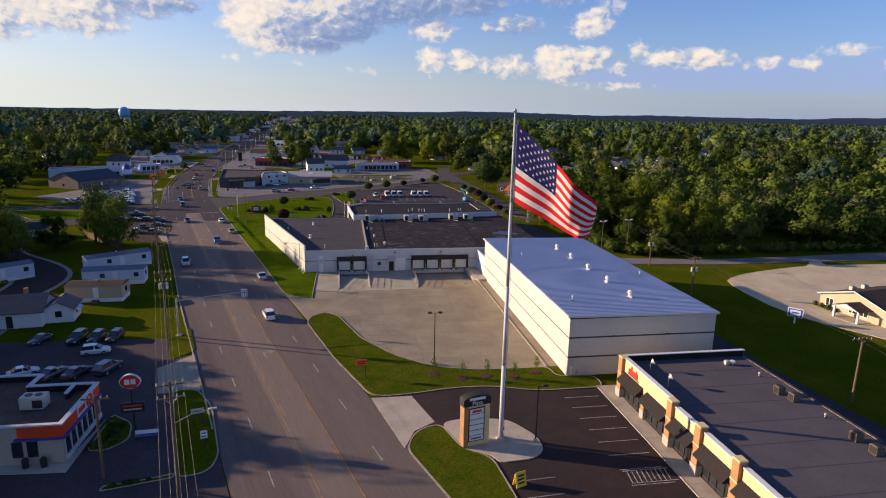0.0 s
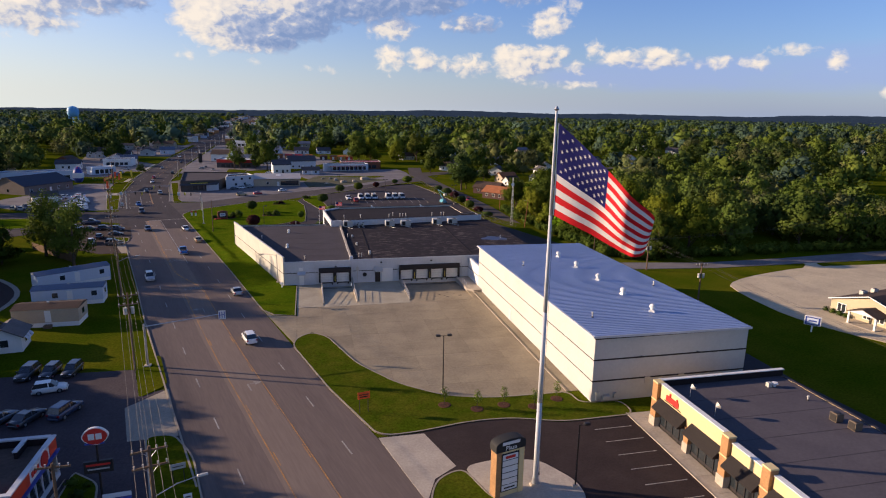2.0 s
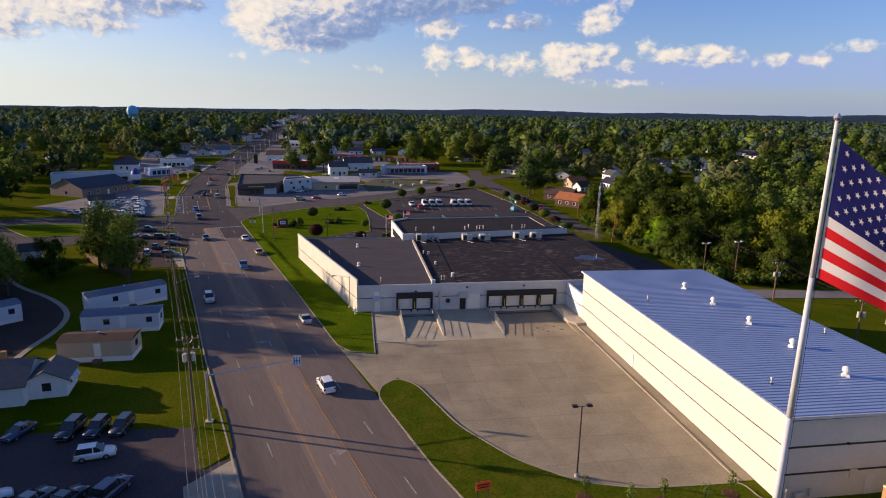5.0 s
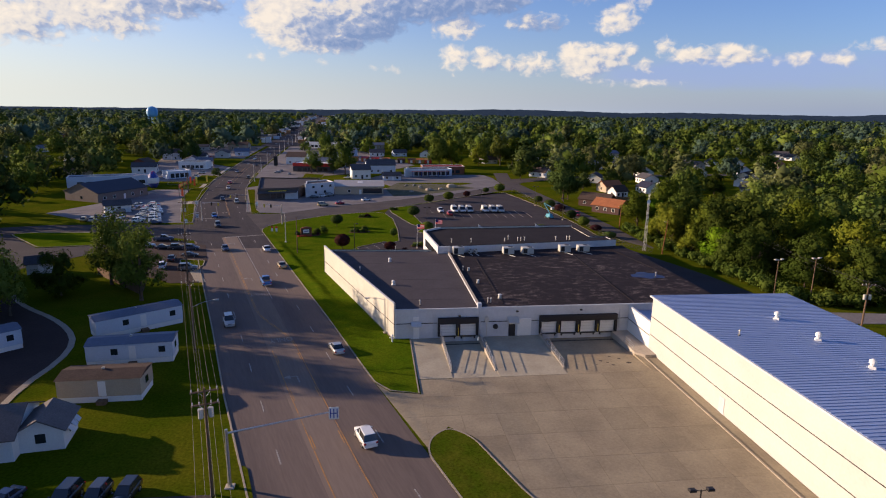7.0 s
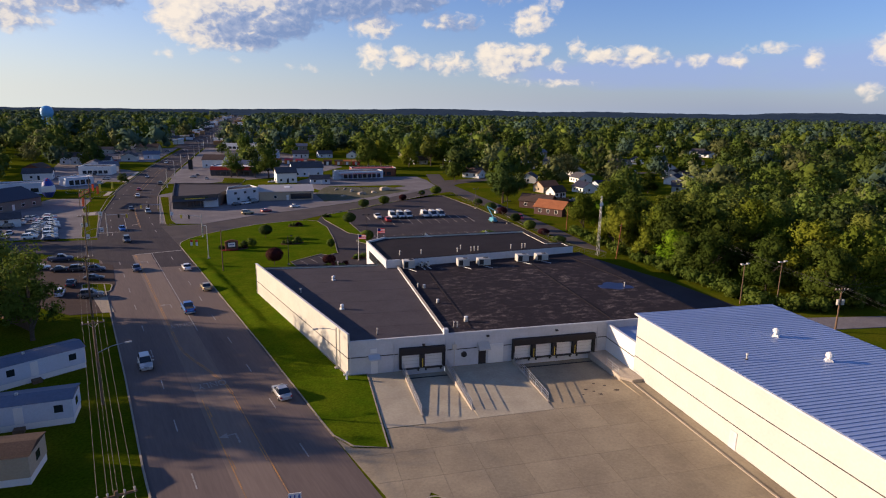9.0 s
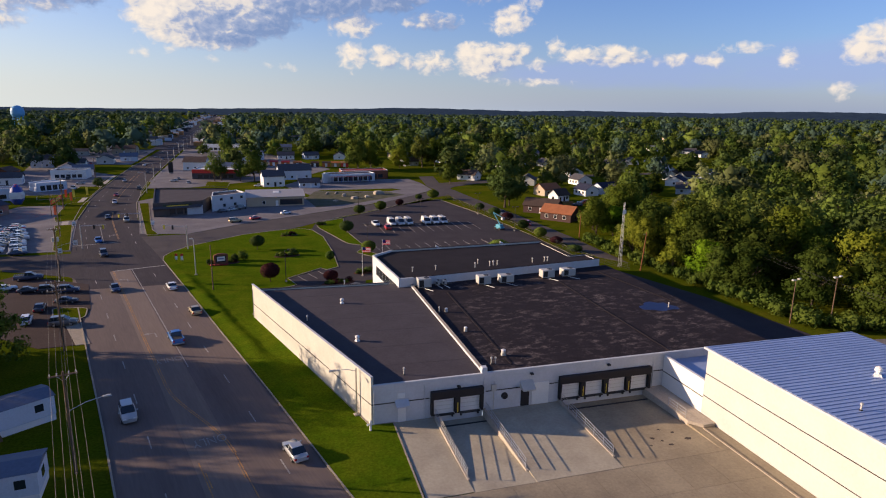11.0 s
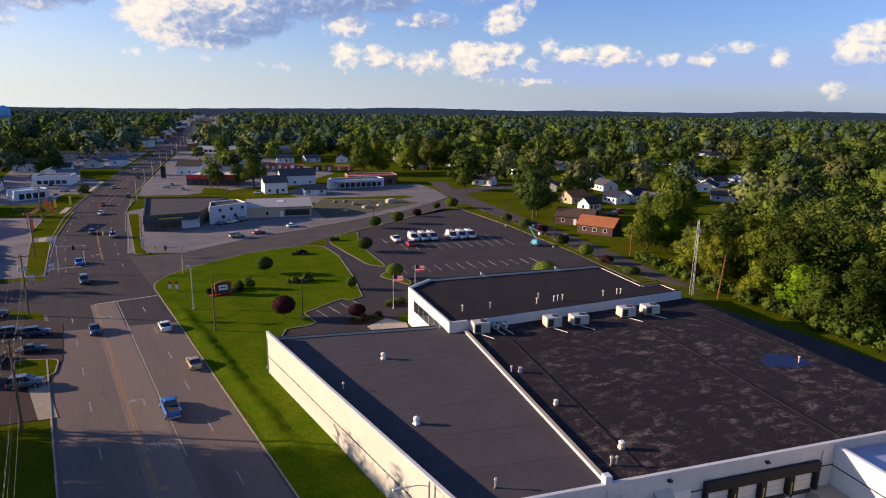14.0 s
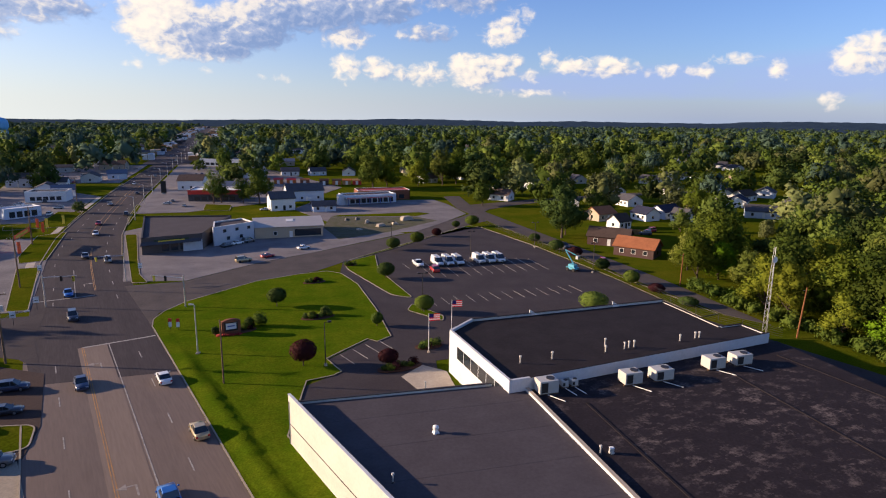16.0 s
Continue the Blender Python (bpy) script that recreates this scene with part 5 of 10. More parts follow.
def mall():
    x0, x1, y0, y1 = 27.0, 44.3, -14.0, 51.2
    ob = thing("shop_row", "row of shops with stucco front, brick piers and flat roof", "shop building")
    zr, zp = 4.62, 5.5
    part("back_wall", Geo().box(x1 - 0.25, y0, 0, x1, y1, zr + 0.05), STUCCO, ob)
    part("north_wall", Geo().box(x0 + 0.3, y1 - 0.3, 0, x1, y1, zp - 0.1), STUCCO, ob)
    part("coping", Geo().box(x0 + 0.2, y1 - 0.42, zp - 0.1, x1 + 0.06, y1 + 0.06, zp), WHITE, ob, "white parapet cap")
    part("south_wall", Geo().box(x0 + 0.3, y0, 0, x1, y0 + 0.3, zp - 0.1), STUCCO, ob)
    part("roof", Geo().box(x0 + 0.3, y0 + 0.3, zr - 0.25, x1 - 0.25, y1 - 0.3, zr), MALLROOF, ob, "grey roof membrane")
    part("roof_edge", Geo().box(x1 - 0.3, y0, zr + 0.05, x1 + 0.05, y1 - 0.42, zr + 0.11), GREYROOF, ob)
    part("parapet_lining", Geo().box(x0 + 0.35, y1 - 0.36, zr, x1 - 0.05, y1 - 0.3, zp - 0.1), BLACKROOF, ob, "black membrane on the inside of the parapet")
    for k in range(15):
        part("membrane_lap", Geo().box(x0 + 0.4, y0 + 2 + k * 4.2, zr - 0.01, x1 - 0.3, y0 + 2.09 + k * 4.2, zr + 0.012), GREYROOF, ob)
    piers = [50.5, 38.3, 32.8, 26.6, 20.2, 8.0, 1.5, -5.0, -12]
    for p in piers:
        br = part("pier", Geo().box(x0 - 0.5, p - 0.5, 1.2, x0 + 0.35, p + 0.5, zp - 0.1, 0.03), BRICK, ob, "buff brick pier")
        part("pier_base", Geo().box(x0 - 0.57, p - 0.57, 0.1, x0 + 0.35, p + 0.57, 1.2, 0.03), PALE, ob)
        part("pier_cap", Geo().box(x0 - 0.54, p - 0.54, zp - 0.1, x0 + 0.4, p + 0.54, zp + 0.08, 0.03), STUCCO, ob)
        part("pier_band", Geo().box(x0 - 0.54, p - 0.54, 3.3, x0 + 0.36, p + 0.54, 3.42), STUCCO, ob)
    for a, b in zip(piers[1:], piers):
        lo, hi = a + 0.6, b - 0.6
        zf = zp if hi - lo > 8 else zp - 0.5
        part("fascia", Geo().box(x0 - 0.1, lo, 2.9, x0 + 0.3, hi, zf - 0.05), STUCCO, ob, "pale yellow stucco fascia")
        part("fascia_cap", Geo().box(x0 - 0.18, lo, zf - 0.05, x0 + 0.42, hi, zf + 0.05), WHITE, ob)
        mid = [(lo, hi)] if hi - lo < 8 else [(lo, (lo + hi) / 2 - 0.45), ((lo + hi) / 2 + 0.45, hi)]
        if len(mid) == 2:
            m = (lo + hi) / 2
            part("pier", Geo().box(x0 - 0.3, m - 0.4, 1.2, x0 + 0.3, m + 0.4, 2.9), BRICK, ob, "short buff brick pier")
            part("pier_base", Geo().box(x0 - 0.36, m - 0.45, 0.1, x0 + 0.3, m + 0.45, 1.2), PALE, ob)
        for p, q in mid:
            part("awning", Geo().add([(x0 - 0.1, p, 3.75), (x0 - 0.1, q, 3.75), (x0 - 1.15, q, 2.75), (x0 - 1.15, p, 2.75), (x0 - 0.1, p, 2.6), (x0 - 0.1, q, 2.6), (x0 - 1.15, q, 2.6), (x0 - 1.15, p, 2.6)], [(0, 3, 2, 1), (4, 5, 6, 7), (2, 3, 7, 6), (0, 4, 7, 3), (1, 2, 6, 5)]), AWNING, ob, "sloping black awning")
            part("storefront_base", Geo().box(x0 + 0.1, p, 0.1, x0 + 0.2, q, 0.5), DARKTRIM, ob)
            n = max(3, round((q - p) / 1.2))
            for k in range(n):
                u = p + (q - p) * k / n
                part("shop_window", Geo().box(x0 + 0.13, u + 0.05, 0.5, x0 + 0.18, u + (q - p) / n - 0.05, 2.9), GLASS, ob)
                part("mullion", Geo().box(x0 + 0.05, u - 0.05, 0.1, x0 + 0.22, u + 0.05, 2.9), DARKTRIM, ob)
    sg = part("logo_sign", Geo().box(x0 - 0.22, 46.4, 4.1, x0 - 0.11, 48.7, 4.75, 0.02), RED, ob, "red logo shape")
    for ya, zb in ((47.9, 5.15), (46.6, 5.05)):
        part("logo_stroke", Geo().box(x0 - 0.22, ya, 4.75, x0 - 0.11, ya + 0.2, zb), RED, sg)
    part("logo_bar", Geo().box(x0 - 0.2, 45.9, 3.92, x0 - 0.11, 49.0, 4.0), DARKTRIM, ob)
    return ob


mall()
walkway = structure("mall_walk", Geo().prism([(24.95, -14), (27.0, -14), (27.0, 51.2), (43.6, 51.2), (43.6, 53.0), (25.0, 53.6)], 0, 0.02), PALE, "pale concrete walk in front of the shops", "pavement")
structure("mall_kerb", Geo().box(24.85, -14, 0, 25.0, 53.6, 0.15), PALE, "pale kerb of the shop walk", "kerb")
for xx, yy in ((41.3, 40.0), (41.7, 38.1), (41.8, 29.5), (41.7, 27.0)):
    ob = thing("condenser", "square brown rooftop condenser", "air unit", xx, yy, 4.62, 0, "mall condensers")
    part("cabinet", Geo().box(-0.45, -0.45, 0, 0.45, 0.45, 0.95, 0.05), mat("condenser_brown", (0.13, 0.10, 0.07), 0.6, 0.2, 3, 12), ob)
    part("fan", Geo().tube((0, 0, 0.95), (0, 0, 1.02), 0.36, seg=14), DARKMETAL, ob)
    for s in (-1, 1):
        part("louvre", Geo().box(s * 0.46 - 0.02, -0.38, 0.1, s * 0.46 + 0.02, 0.38, 0.85), DARKMETAL, ob)
        part("foot", Geo().box(s * 0.36 - 0.06, -0.4, -0.02, s * 0.36 + 0.06, 0.4, 0.02), WOOD, ob)
ob = thing("roof_exhaust", "white mushroom exhaust with a grey motor box", "exhaust fan", 40.8, 48.4, 4.62)
ob.scale = (0.62, 0.62, 0.7)
part("box", Geo().box(-1.3, -0.3, 0, -0.5, 0.5, 0.8, 0.04), HVAC, ob)
part("fan_cone", Geo().tube((0.3, 0, 0), (0.3, 0, 0.5), 0.25, 0.3, 12).tube((0.3, 0, 0.5), (0.3, 0, 0.75), 0.62, 0.5, 14), WHITE, ob)
for xx, yy in ((29.3, 47.9), (29.2, 43.4)):
    ob = thing("satellite_dish", "small pale satellite dish on a roof mast", "satellite dish", xx, yy, 4.62, 60)
    part("mast", Geo().tube((0, 0, -0.02), (0, 0, 1.0), 0.04), STEEL, ob)
    part("dish", Geo().tube((0, 0, 1.05), (0.12, -0.3, 1.2), 0.1, 0.4, 14, False), HVAC, ob)
    part("arm", Geo().tube((0, 0, 0.9), (0.2, -0.6, 1.15), 0.02), STEEL, ob)
for xx, yy in ((42.1, 44.6), (42.2, 34.0), (40.6, 20.6), (41.2, 15.5)):
    pipe_vent(xx, yy, 4.62, 0.4, 0.08)


# ---- lamps, poles and signs ----
def yard_light(x, y, h, heads=2, rz=0.0, label="dark steel light pole with two flood heads"):
    ob = thing("light_pole", label, "light pole", x, y, 0, rz, "light poles")
    part("footing", Geo().tube((0, 0, 0), (0, 0, 0.5), 0.25, 0.25, 12), PALE, ob)
    part("pole", Geo().tube((0, 0, 0.5), (0, 0, h), 0.09, 0.06, 8), DARKMETAL, ob)
    for s in ((-1, 1) if heads == 2 else (1,)):
        part("bracket", Geo().tube((0, 0, h - 0.1), (s * 0.55, 0, h - 0.02), 0.035, seg=6), DARKMETAL, ob)
        part("flood_head", Geo().box(s * 0.75 - 0.28, -0.2, h - 0.12, s * 0.75 + 0.28, 0.2, h + 0.14, 0.05), DARKMETAL, ob)


yard_light(4.1, 63.4, 7.9)
yard_light(12.2, 40.7, 6.9, 1)
yard_light(-24.6, 180.2, 7.0, 1)
for xx, yy in ((-3.5, 203.0), (20.5, 243.0), (43.5, 252.0), (44.5, 221), (3, 262)):
    yard_light(xx, yy, 7.5)


def t_light(x, y, h):
    ob = thing("light_pole", "tall grey light pole with a crossbar of floods", "light pole", x, y, 0, 10, "lane light poles")
    part("pole", Geo().tube((0, 0, 0), (0, 0, h), 0.12, 0.08, 8), WOOD, ob)
    part("crossbar", Geo().box(-0.9, -0.06, h - 0.06, 0.9, 0.06, h + 0.06), STEEL, ob)
    for s in (-0.8, 0.8):
        part("flood_head", Geo().box(s - 0.3, -0.25, h + 0.06, s + 0.3, 0.15, h + 0.26, 0.04), HVAC, ob)


t_light(60.2, 133.1, 7.9)
t_light(66.0, 130.2, 8.8)


def utility_pole(x, y, h, rz, arms=1, can=False, lamp=0.0, dead=0.0):
    ob = thing("utility_pole", "wooden utility pole with crossarms and insulators", "utility pole", x, y, 0, rz, "utility poles")
    part("pole", Geo().tube((0, 0, -0.3), (0, 0, h), 0.17, 0.11, 10), WOOD, ob)
    for k in range(arms):
        z = h - 0.35 - k * 1.3
        arm = part("crossarm", Geo().box(-1.25, -0.06, z - 0.07, 1.25, 0.06, z + 0.07), WOOD, ob)
        for s in (-1.1, -0.5, 0.5, 1.1):
            part("insulator", Geo().tube((s, 0, z + 0.07), (s, 0, z + 0.3), 0.05, 0.07, 8), HVAC, arm)
        part("brace", Geo().tube((-0.6, 0.08, z), (0, 0.12, z - 0.7), 0.02, seg=5).tube((0.6, 0.08, z), (0, 0.12, z - 0.7), 0.02, seg=5), STEEL, ob)
    if can:
        for s in (-0.45, 0.45):
            part("transformer", Geo().tube((s, -0.1, h - 2.9), (s, -0.1, h - 2.0), 0.24, 0.24, 12), HVAC, ob, "grey transformer can")
    if lamp:
        part("lamp_arm", Geo().path([(0, 0, h - 4.2), (lamp * 0.5, 0, h - 3.6), (lamp, 0, h - 3.4)], 0.035), STEEL, ob)
        part("lamp_head", Geo().box(lamp - 0.1, -0.14, h - 3.5, lamp + 0.65, 0.14, h - 3.32, 0.05), HVAC, ob)
    return ob


LINE_W = [(-14.5, 2.0, 11.8), (-24.3, 35.7, 11.8), (-36.3, 78.0, 11.2), (-47.5, 115.0, 11.0), (-58.0, 150.3, 11.0), (-70.4, 193.8, 11.0), (-83.0, 240, 11.0), (-95.5, 290, 11.0), (-106, 380, 11), (-113, 520, 11), (-118, 640, 11)]
for k, (xx, yy, hh) in enumerate(LINE_W):
    utility_pole(xx, yy, hh, 17, 2 if k in (1, 2, 4) else 1, k in (2, 5), 3.2 if k in (1, 3, 5, 7) else 0.0)
LINE_E = [(55.0, 10.0, 9.2), (56.0, 44.6, 9.2), (62.0, 92.1, 7.9), (65.4, 116.4, 7.8), (68, 150, 8.5)]
for k, (xx, yy, hh) in enumerate(LINE_E):
    utility_pole(xx, yy, hh, -8, 1, k in (2, 3))
utility_pole(-32.3, 39.7, 8.9, 0, 1)
for xx, yy, hh, tip in ((55.3, 171.2, 9.0, 0.9), (58.4, 206.2, 7.4, 0.2)):
    ob = thing("utility_pole", "bare reddish wooden pole beside the lane", "utility pole", xx, yy, 0, 0, "lane poles")
    part("pole", Geo().tube((0, 0, -0.2), (tip, 0.1, hh), 0.16, 0.11, 9), POLERED, ob)
    part("bracket", Geo().tube((tip, 0.1, hh - 0.6), (tip - 1.2, -0.3, hh - 0.3), 0.03, seg=5), STEEL, ob)


WIRE = mat("weathered_wire", (0.06, 0.057, 0.055), 0.6, 0.1, 1.0, 6.0)


def wires(name, line, xs_, z_, sag, label):
    ob = thing(name, label, "power line")
    for off in xs_:
        pts = []
        for (ax, ay, ah), (bx, by, bh) in zip(line, line[1:]):
            d = Vector((bx - ax, by - ay)).normalized()
            n = Vector((d.y, -d.x)) * off
            for i in range(8):
                u = i / 8
                pts.append((ax + (bx - ax) * u + n.x, ay + (by - ay) * u + n.y, ah + (bh - ah) * u + z_ - sag * 4 * u * (1 - u)))
        pts.append((bx + n.x, by + n.y, bh + z_))
        part("wire", Geo().strand(pts, 0.011), WIRE, ob)


wires("power_line", LINE_W, (-1.1, -0.5, 0.5, 1.1), -0.05, 0.8, "grey power wires strung along the road poles")
wires("phone_line", LINE_W, (0.15, -0.15), -3.2, 0.7, "grey phone cables lower on the road poles")
wires("power_line", LINE_E, (-1.1, 0.5, 1.1), -0.05, 0.6, "grey power wires behind the warehouse")
wires("power_line", [(65.4, 116.4, 7.8), (120, 128, 8), (200, 132, 8)], (-1.1, 0.5, 1.1), -0.05, 0.8, "grey power wires along the side street")


def street_lamp(x, y, h, reach, rz, material=STEEL, label="galvanised street lamp with a long arm"):
    ob = thing("street_lamp", label, "street lamp", x, y, 0, rz, "street lamps")
    part("base", Geo().box(-0.3, -0.3, 0, 0.3, 0.3, 0.3, 0.05), PALE, ob)
    part("pole", Geo().tube((0, 0, 0.3), (0, 0, h), 0.12, 0.08, 10), material, ob)
    part("arm", Geo().path([(0, 0, h - 0.4), (reach * 0.4, 0, h), (reach, 0, h + 0.15)], 0.04), material, ob)
    part("lamp_head", Geo().box(reach - 0.1, -0.16, h + 0.06, reach + 0.7, 0.16, h + 0.26, 0.06), HVAC, ob)


street_lamp(-18.6, 119.5, 6.2, 2.6, 190)
street_lamp(-43.3, 190.3, 8.0, 0.2, 170)
ob = thing("lane_sign_mast", "galvanised mast with a long arm and a lane sign", "sign mast", -34.9, 79.1)
part("base", Geo().box(-0.45, -0.45, 0, 0.45, 0.45, 0.25, 0.04), PALE, ob)
part("pole", Geo().tube((0, 0, 0.25), (0, 0, 6.3), 0.18, 0.14, 12), STEEL, ob)
part("arm", Geo().tube((0, 0, 5.9), (10.4, 2.6, 6.4), 0.1, 0.05, 8), STEEL, ob)
sg = part("sign_plate", Geo().box(9.5, 2.3, 5.6, 10.5, 2.36, 6.9), WHITE, ob, "white lane sign")
part("arrow_mark", Geo().box(9.62, 2.285, 5.75, 9.72, 2.3, 6.75).box(9.95, 2.285, 5.75, 10.05, 2.3, 6.75).box(10.28, 2.285, 5.75, 10.38, 2.3, 6.75).box(9.62, 2.285, 6.2, 10.38, 2.3, 6.3), BLUE, sg, "dark blue arrow marks")


BLUESIGN = mat("pale_blue_sign", (0.55, 0.62, 0.75), 0.5, 0.05, 1.0, 6.0)


def post_sign(name, label, x, y, h, w, hh, material, rz=0.0, legs=1, bars=None, z0=0.13, category="sign"):
    ob = thing(name, label, category, x, y, z0, rz)
    for k in range(legs):
        lx = 0 if legs == 1 else (-w * 0.35 if k == 0 else w * 0.35)
        part("post", Geo().tube((lx, 0, 0), (lx, 0, h), 0.045, seg=6), DARKMETAL, ob)
    pl = part("sign_plate", Geo().box(-w / 2, -0.09, h - hh, w / 2, -0.045, h, 0.01), material, ob)
    for zz, ww in bars or ():
        part("letter_bar", Geo().box(-ww * w / 2, -0.105, h - hh + hh * zz, ww * w / 2, -0.092, h - hh + hh * (zz + 0.14)), DARKMETAL if material is not RED else WHITE, pl)
    return ob


post_sign("notice_board", "orange-red notice board on two dark legs", -6.5, 59.8, 2.7, 1.5, 0.9, ORANGE, 10, 2, ((0.25, 0.7), (0.55, 0.8)))
ob = thing("sandwich_board", "yellow folding board with dark writing bars", "sign", 8.2, 33.2, 0.03, 20)
part("front_leaf", Geo().slab((-0.6, -0.35, 0), (0.6, -0.35, 0), (0.6, 0.0, 1.5), (-0.6, 0.0, 1.5), 0.05), YELLOW, ob)
part("back_leaf", Geo().slab((0.6, 0.4, 0), (-0.6, 0.4, 0), (-0.6, 0.05, 1.5), (0.6, 0.05, 1.5), 0.05), YELLOW, ob)
for zz in (0.35, 0.7, 1.05):
    part("letter_bar", Geo().slab((-0.4, -0.36 + zz * 0.233 - 0.01, zz), (0.4, -0.36 + zz * 0.233 - 0.01, zz), (0.4, -0.36 + (zz + 0.18) * 0.233 - 0.01, zz + 0.18), (-0.4, -0.36 + (zz + 0.18) * 0.233 - 0.01, zz + 0.18), 0.005), DARKMETAL, ob)
post_sign("road_sign", "white road sign with dark bars on a post", -23.6, 43.5, 2.4, 0.7, 0.9, WHITE, 10, 1, ((0.2, 0.7), (0.6, 0.7)))
post_sign("lot_board", "grey two-legged notice board with dark bars", -25.4, 48.8, 2.3, 1.4, 0.6, HVAC, 15, 2, ((0.4, 0.7),))
ob = thing("fire_standpipe", "white fire standpipe with two side outlets", "standpipe", -17.6, 115.5, 0.13)
part("barrel", Geo().tube((0, 0, 0), (0, 0, 1.0), 0.16, 0.14, 12), WHITE, ob)
part("bonnet", Geo().tube((0, 0, 1.0), (0, 0, 1.25), 0.2, 0.06, 12), WHITE, ob)
for sx in (-1, 1):
    part("outlet", Geo().tube((sx * 0.1, 0, 0.75), (sx * 0.42, -0.08, 0.75), 0.1, 0.12, 10), WHITE, ob)
for xx, yy in ((-48.8, 203.2), (-47.5, 202.8)):
    sg = post_sign("lawn_board", "narrow white board with an orange-red top on a post", xx, yy, 2.0, 0.55, 1.5, WHITE, 8, 1)
    part("top_band", Geo().box(-0.29, -0.1, 1.45, 0.29, -0.03, 2.03), RED, sg, "orange-red top band")
ob = thing("yard_sign", "white business sign with a blue border on one post", "sign", 71.2, 73.9, 0, -50)
part("post", Geo().box(-0.12, -0.1, 0, 0.12, 0.1, 1.3), WHITE, ob)
part("board", Geo().box(-1.25, -0.25, 1.2, 1.25, 0.25, 2.8, 0.05), WHITE, ob)
part("blue_panel", Geo().box(-1.1, -0.28, 1.32, 1.1, -0.25, 2.68), BLUE, ob, "dark blue border panel")
part("white_panel", Geo().box(-0.85, -0.31, 1.5, 0.85, -0.28, 2.5), BLUESIGN, ob)
part("letter_bar", Geo().box(-0.6, -0.33, 1.9, 0.6, -0.31, 2.15), BLUE, ob)
for xx, yy in ((-74.5, 222), (-75.5, 213), (-60.5, 247), (-82, 250)):
    post_sign("road_sign", "white roadside sign on a steel post", xx, yy, 2.6, 0.9, 1.2, WHITE, 10, 1, ((0.3, 0.6),), 0.0)


def signal_mast(x, y, rz, reach):
    ob = thing("signal_mast", "galvanised traffic signal mast with hanging signal heads", "traffic signal", x, y, 0, rz, "traffic signals")
    part("pole", Geo().tube((0, 0, 0), (0, 0, 6.4), 0.16, 0.11, 10), STEEL, ob)
    part("arm", Geo().tube((0, 0, 5.9), (reach, 0, 6.3), 0.09, 0.05, 8), STEEL, ob)
    for u in (0.55, 0.9):
        hd_ = part("signal_head", Geo().box(reach * u - 0.18, -0.15, 5.2, reach * u + 0.18, 0.15, 6.25, 0.04), YELLOW if u > 0.6 else DARKMETAL, ob)
        for q in range(3):
            part("lens", Geo().tube((reach * u, -0.15, 5.4 + q * 0.32), (reach * u, -0.2, 5.4 + q * 0.32), 0.11, seg=10), BLACK, hd_)


signal_mast(-47.7, 216.6, 160, 6.5)
signal_mast(-73.5, 223.5, -15, 6.5)
signal_mast(-62.5, 240.5, 200, 6.0)

# office flagpoles
for xx, yy, hh in ((-8.2, 181.5, 6.6), (-2.8, 186.5, 6.9)):
    ob = thing("small_flagpole", "slim white flagpole flying a small striped flag", "flagpole", xx, yy, 0, 0, "office flagpoles")
    part("base", Geo().tube((0, 0, 0), (0, 0, 0.3), 0.25, 0.2, 10), PALE, ob)
    part("pole", Geo().tube((0, 0, 0.3), (0, 0, hh), 0.06, 0.04, 8), WHITE, ob)
    fl = new("flag")
    fl.parent = ob
    for k in range(7):
        z1 = hh - 0.15 - k * 0.16
        part("stripe", Geo().slab((0.06 if k > 3 else 0.8, 0, z1 - 0.16), (1.9, 0.25, z1 - 0.30), (1.9, 0.25, z1 - 0.14), (0.06 if k > 3 else 0.8, 0, z1), 0.02), FLAGRED if k % 2 == 0 else FLAGWHITE, fl)
    part("canton", Geo().slab((0.06, 0, hh - 0.79), (0.8, 0.1, hh - 0.84), (0.8, 0.1, hh - 0.2), (0.06, 0, hh - 0.15), 0.02), FLAGBLUE, fl)


# ---- restaurant ----
ROOFTAN = mat("dusty_brown_roof", (0.115, 0.085, 0.068), 0.92, 0.2, 0.35, 3.0, 0.2, tint=(0.075, 0.054, 0.046))
RESTRED = mat("orange_red_fascia", (0.62, 0.055, 0.014), 0.5, 0.06, 1.0, 6.0)


RESTWALL = mat("beige_wall_tiles", (0.40, 0.34, 0.27), 0.7, 0.12, 0.8, 6.0, 0.05)


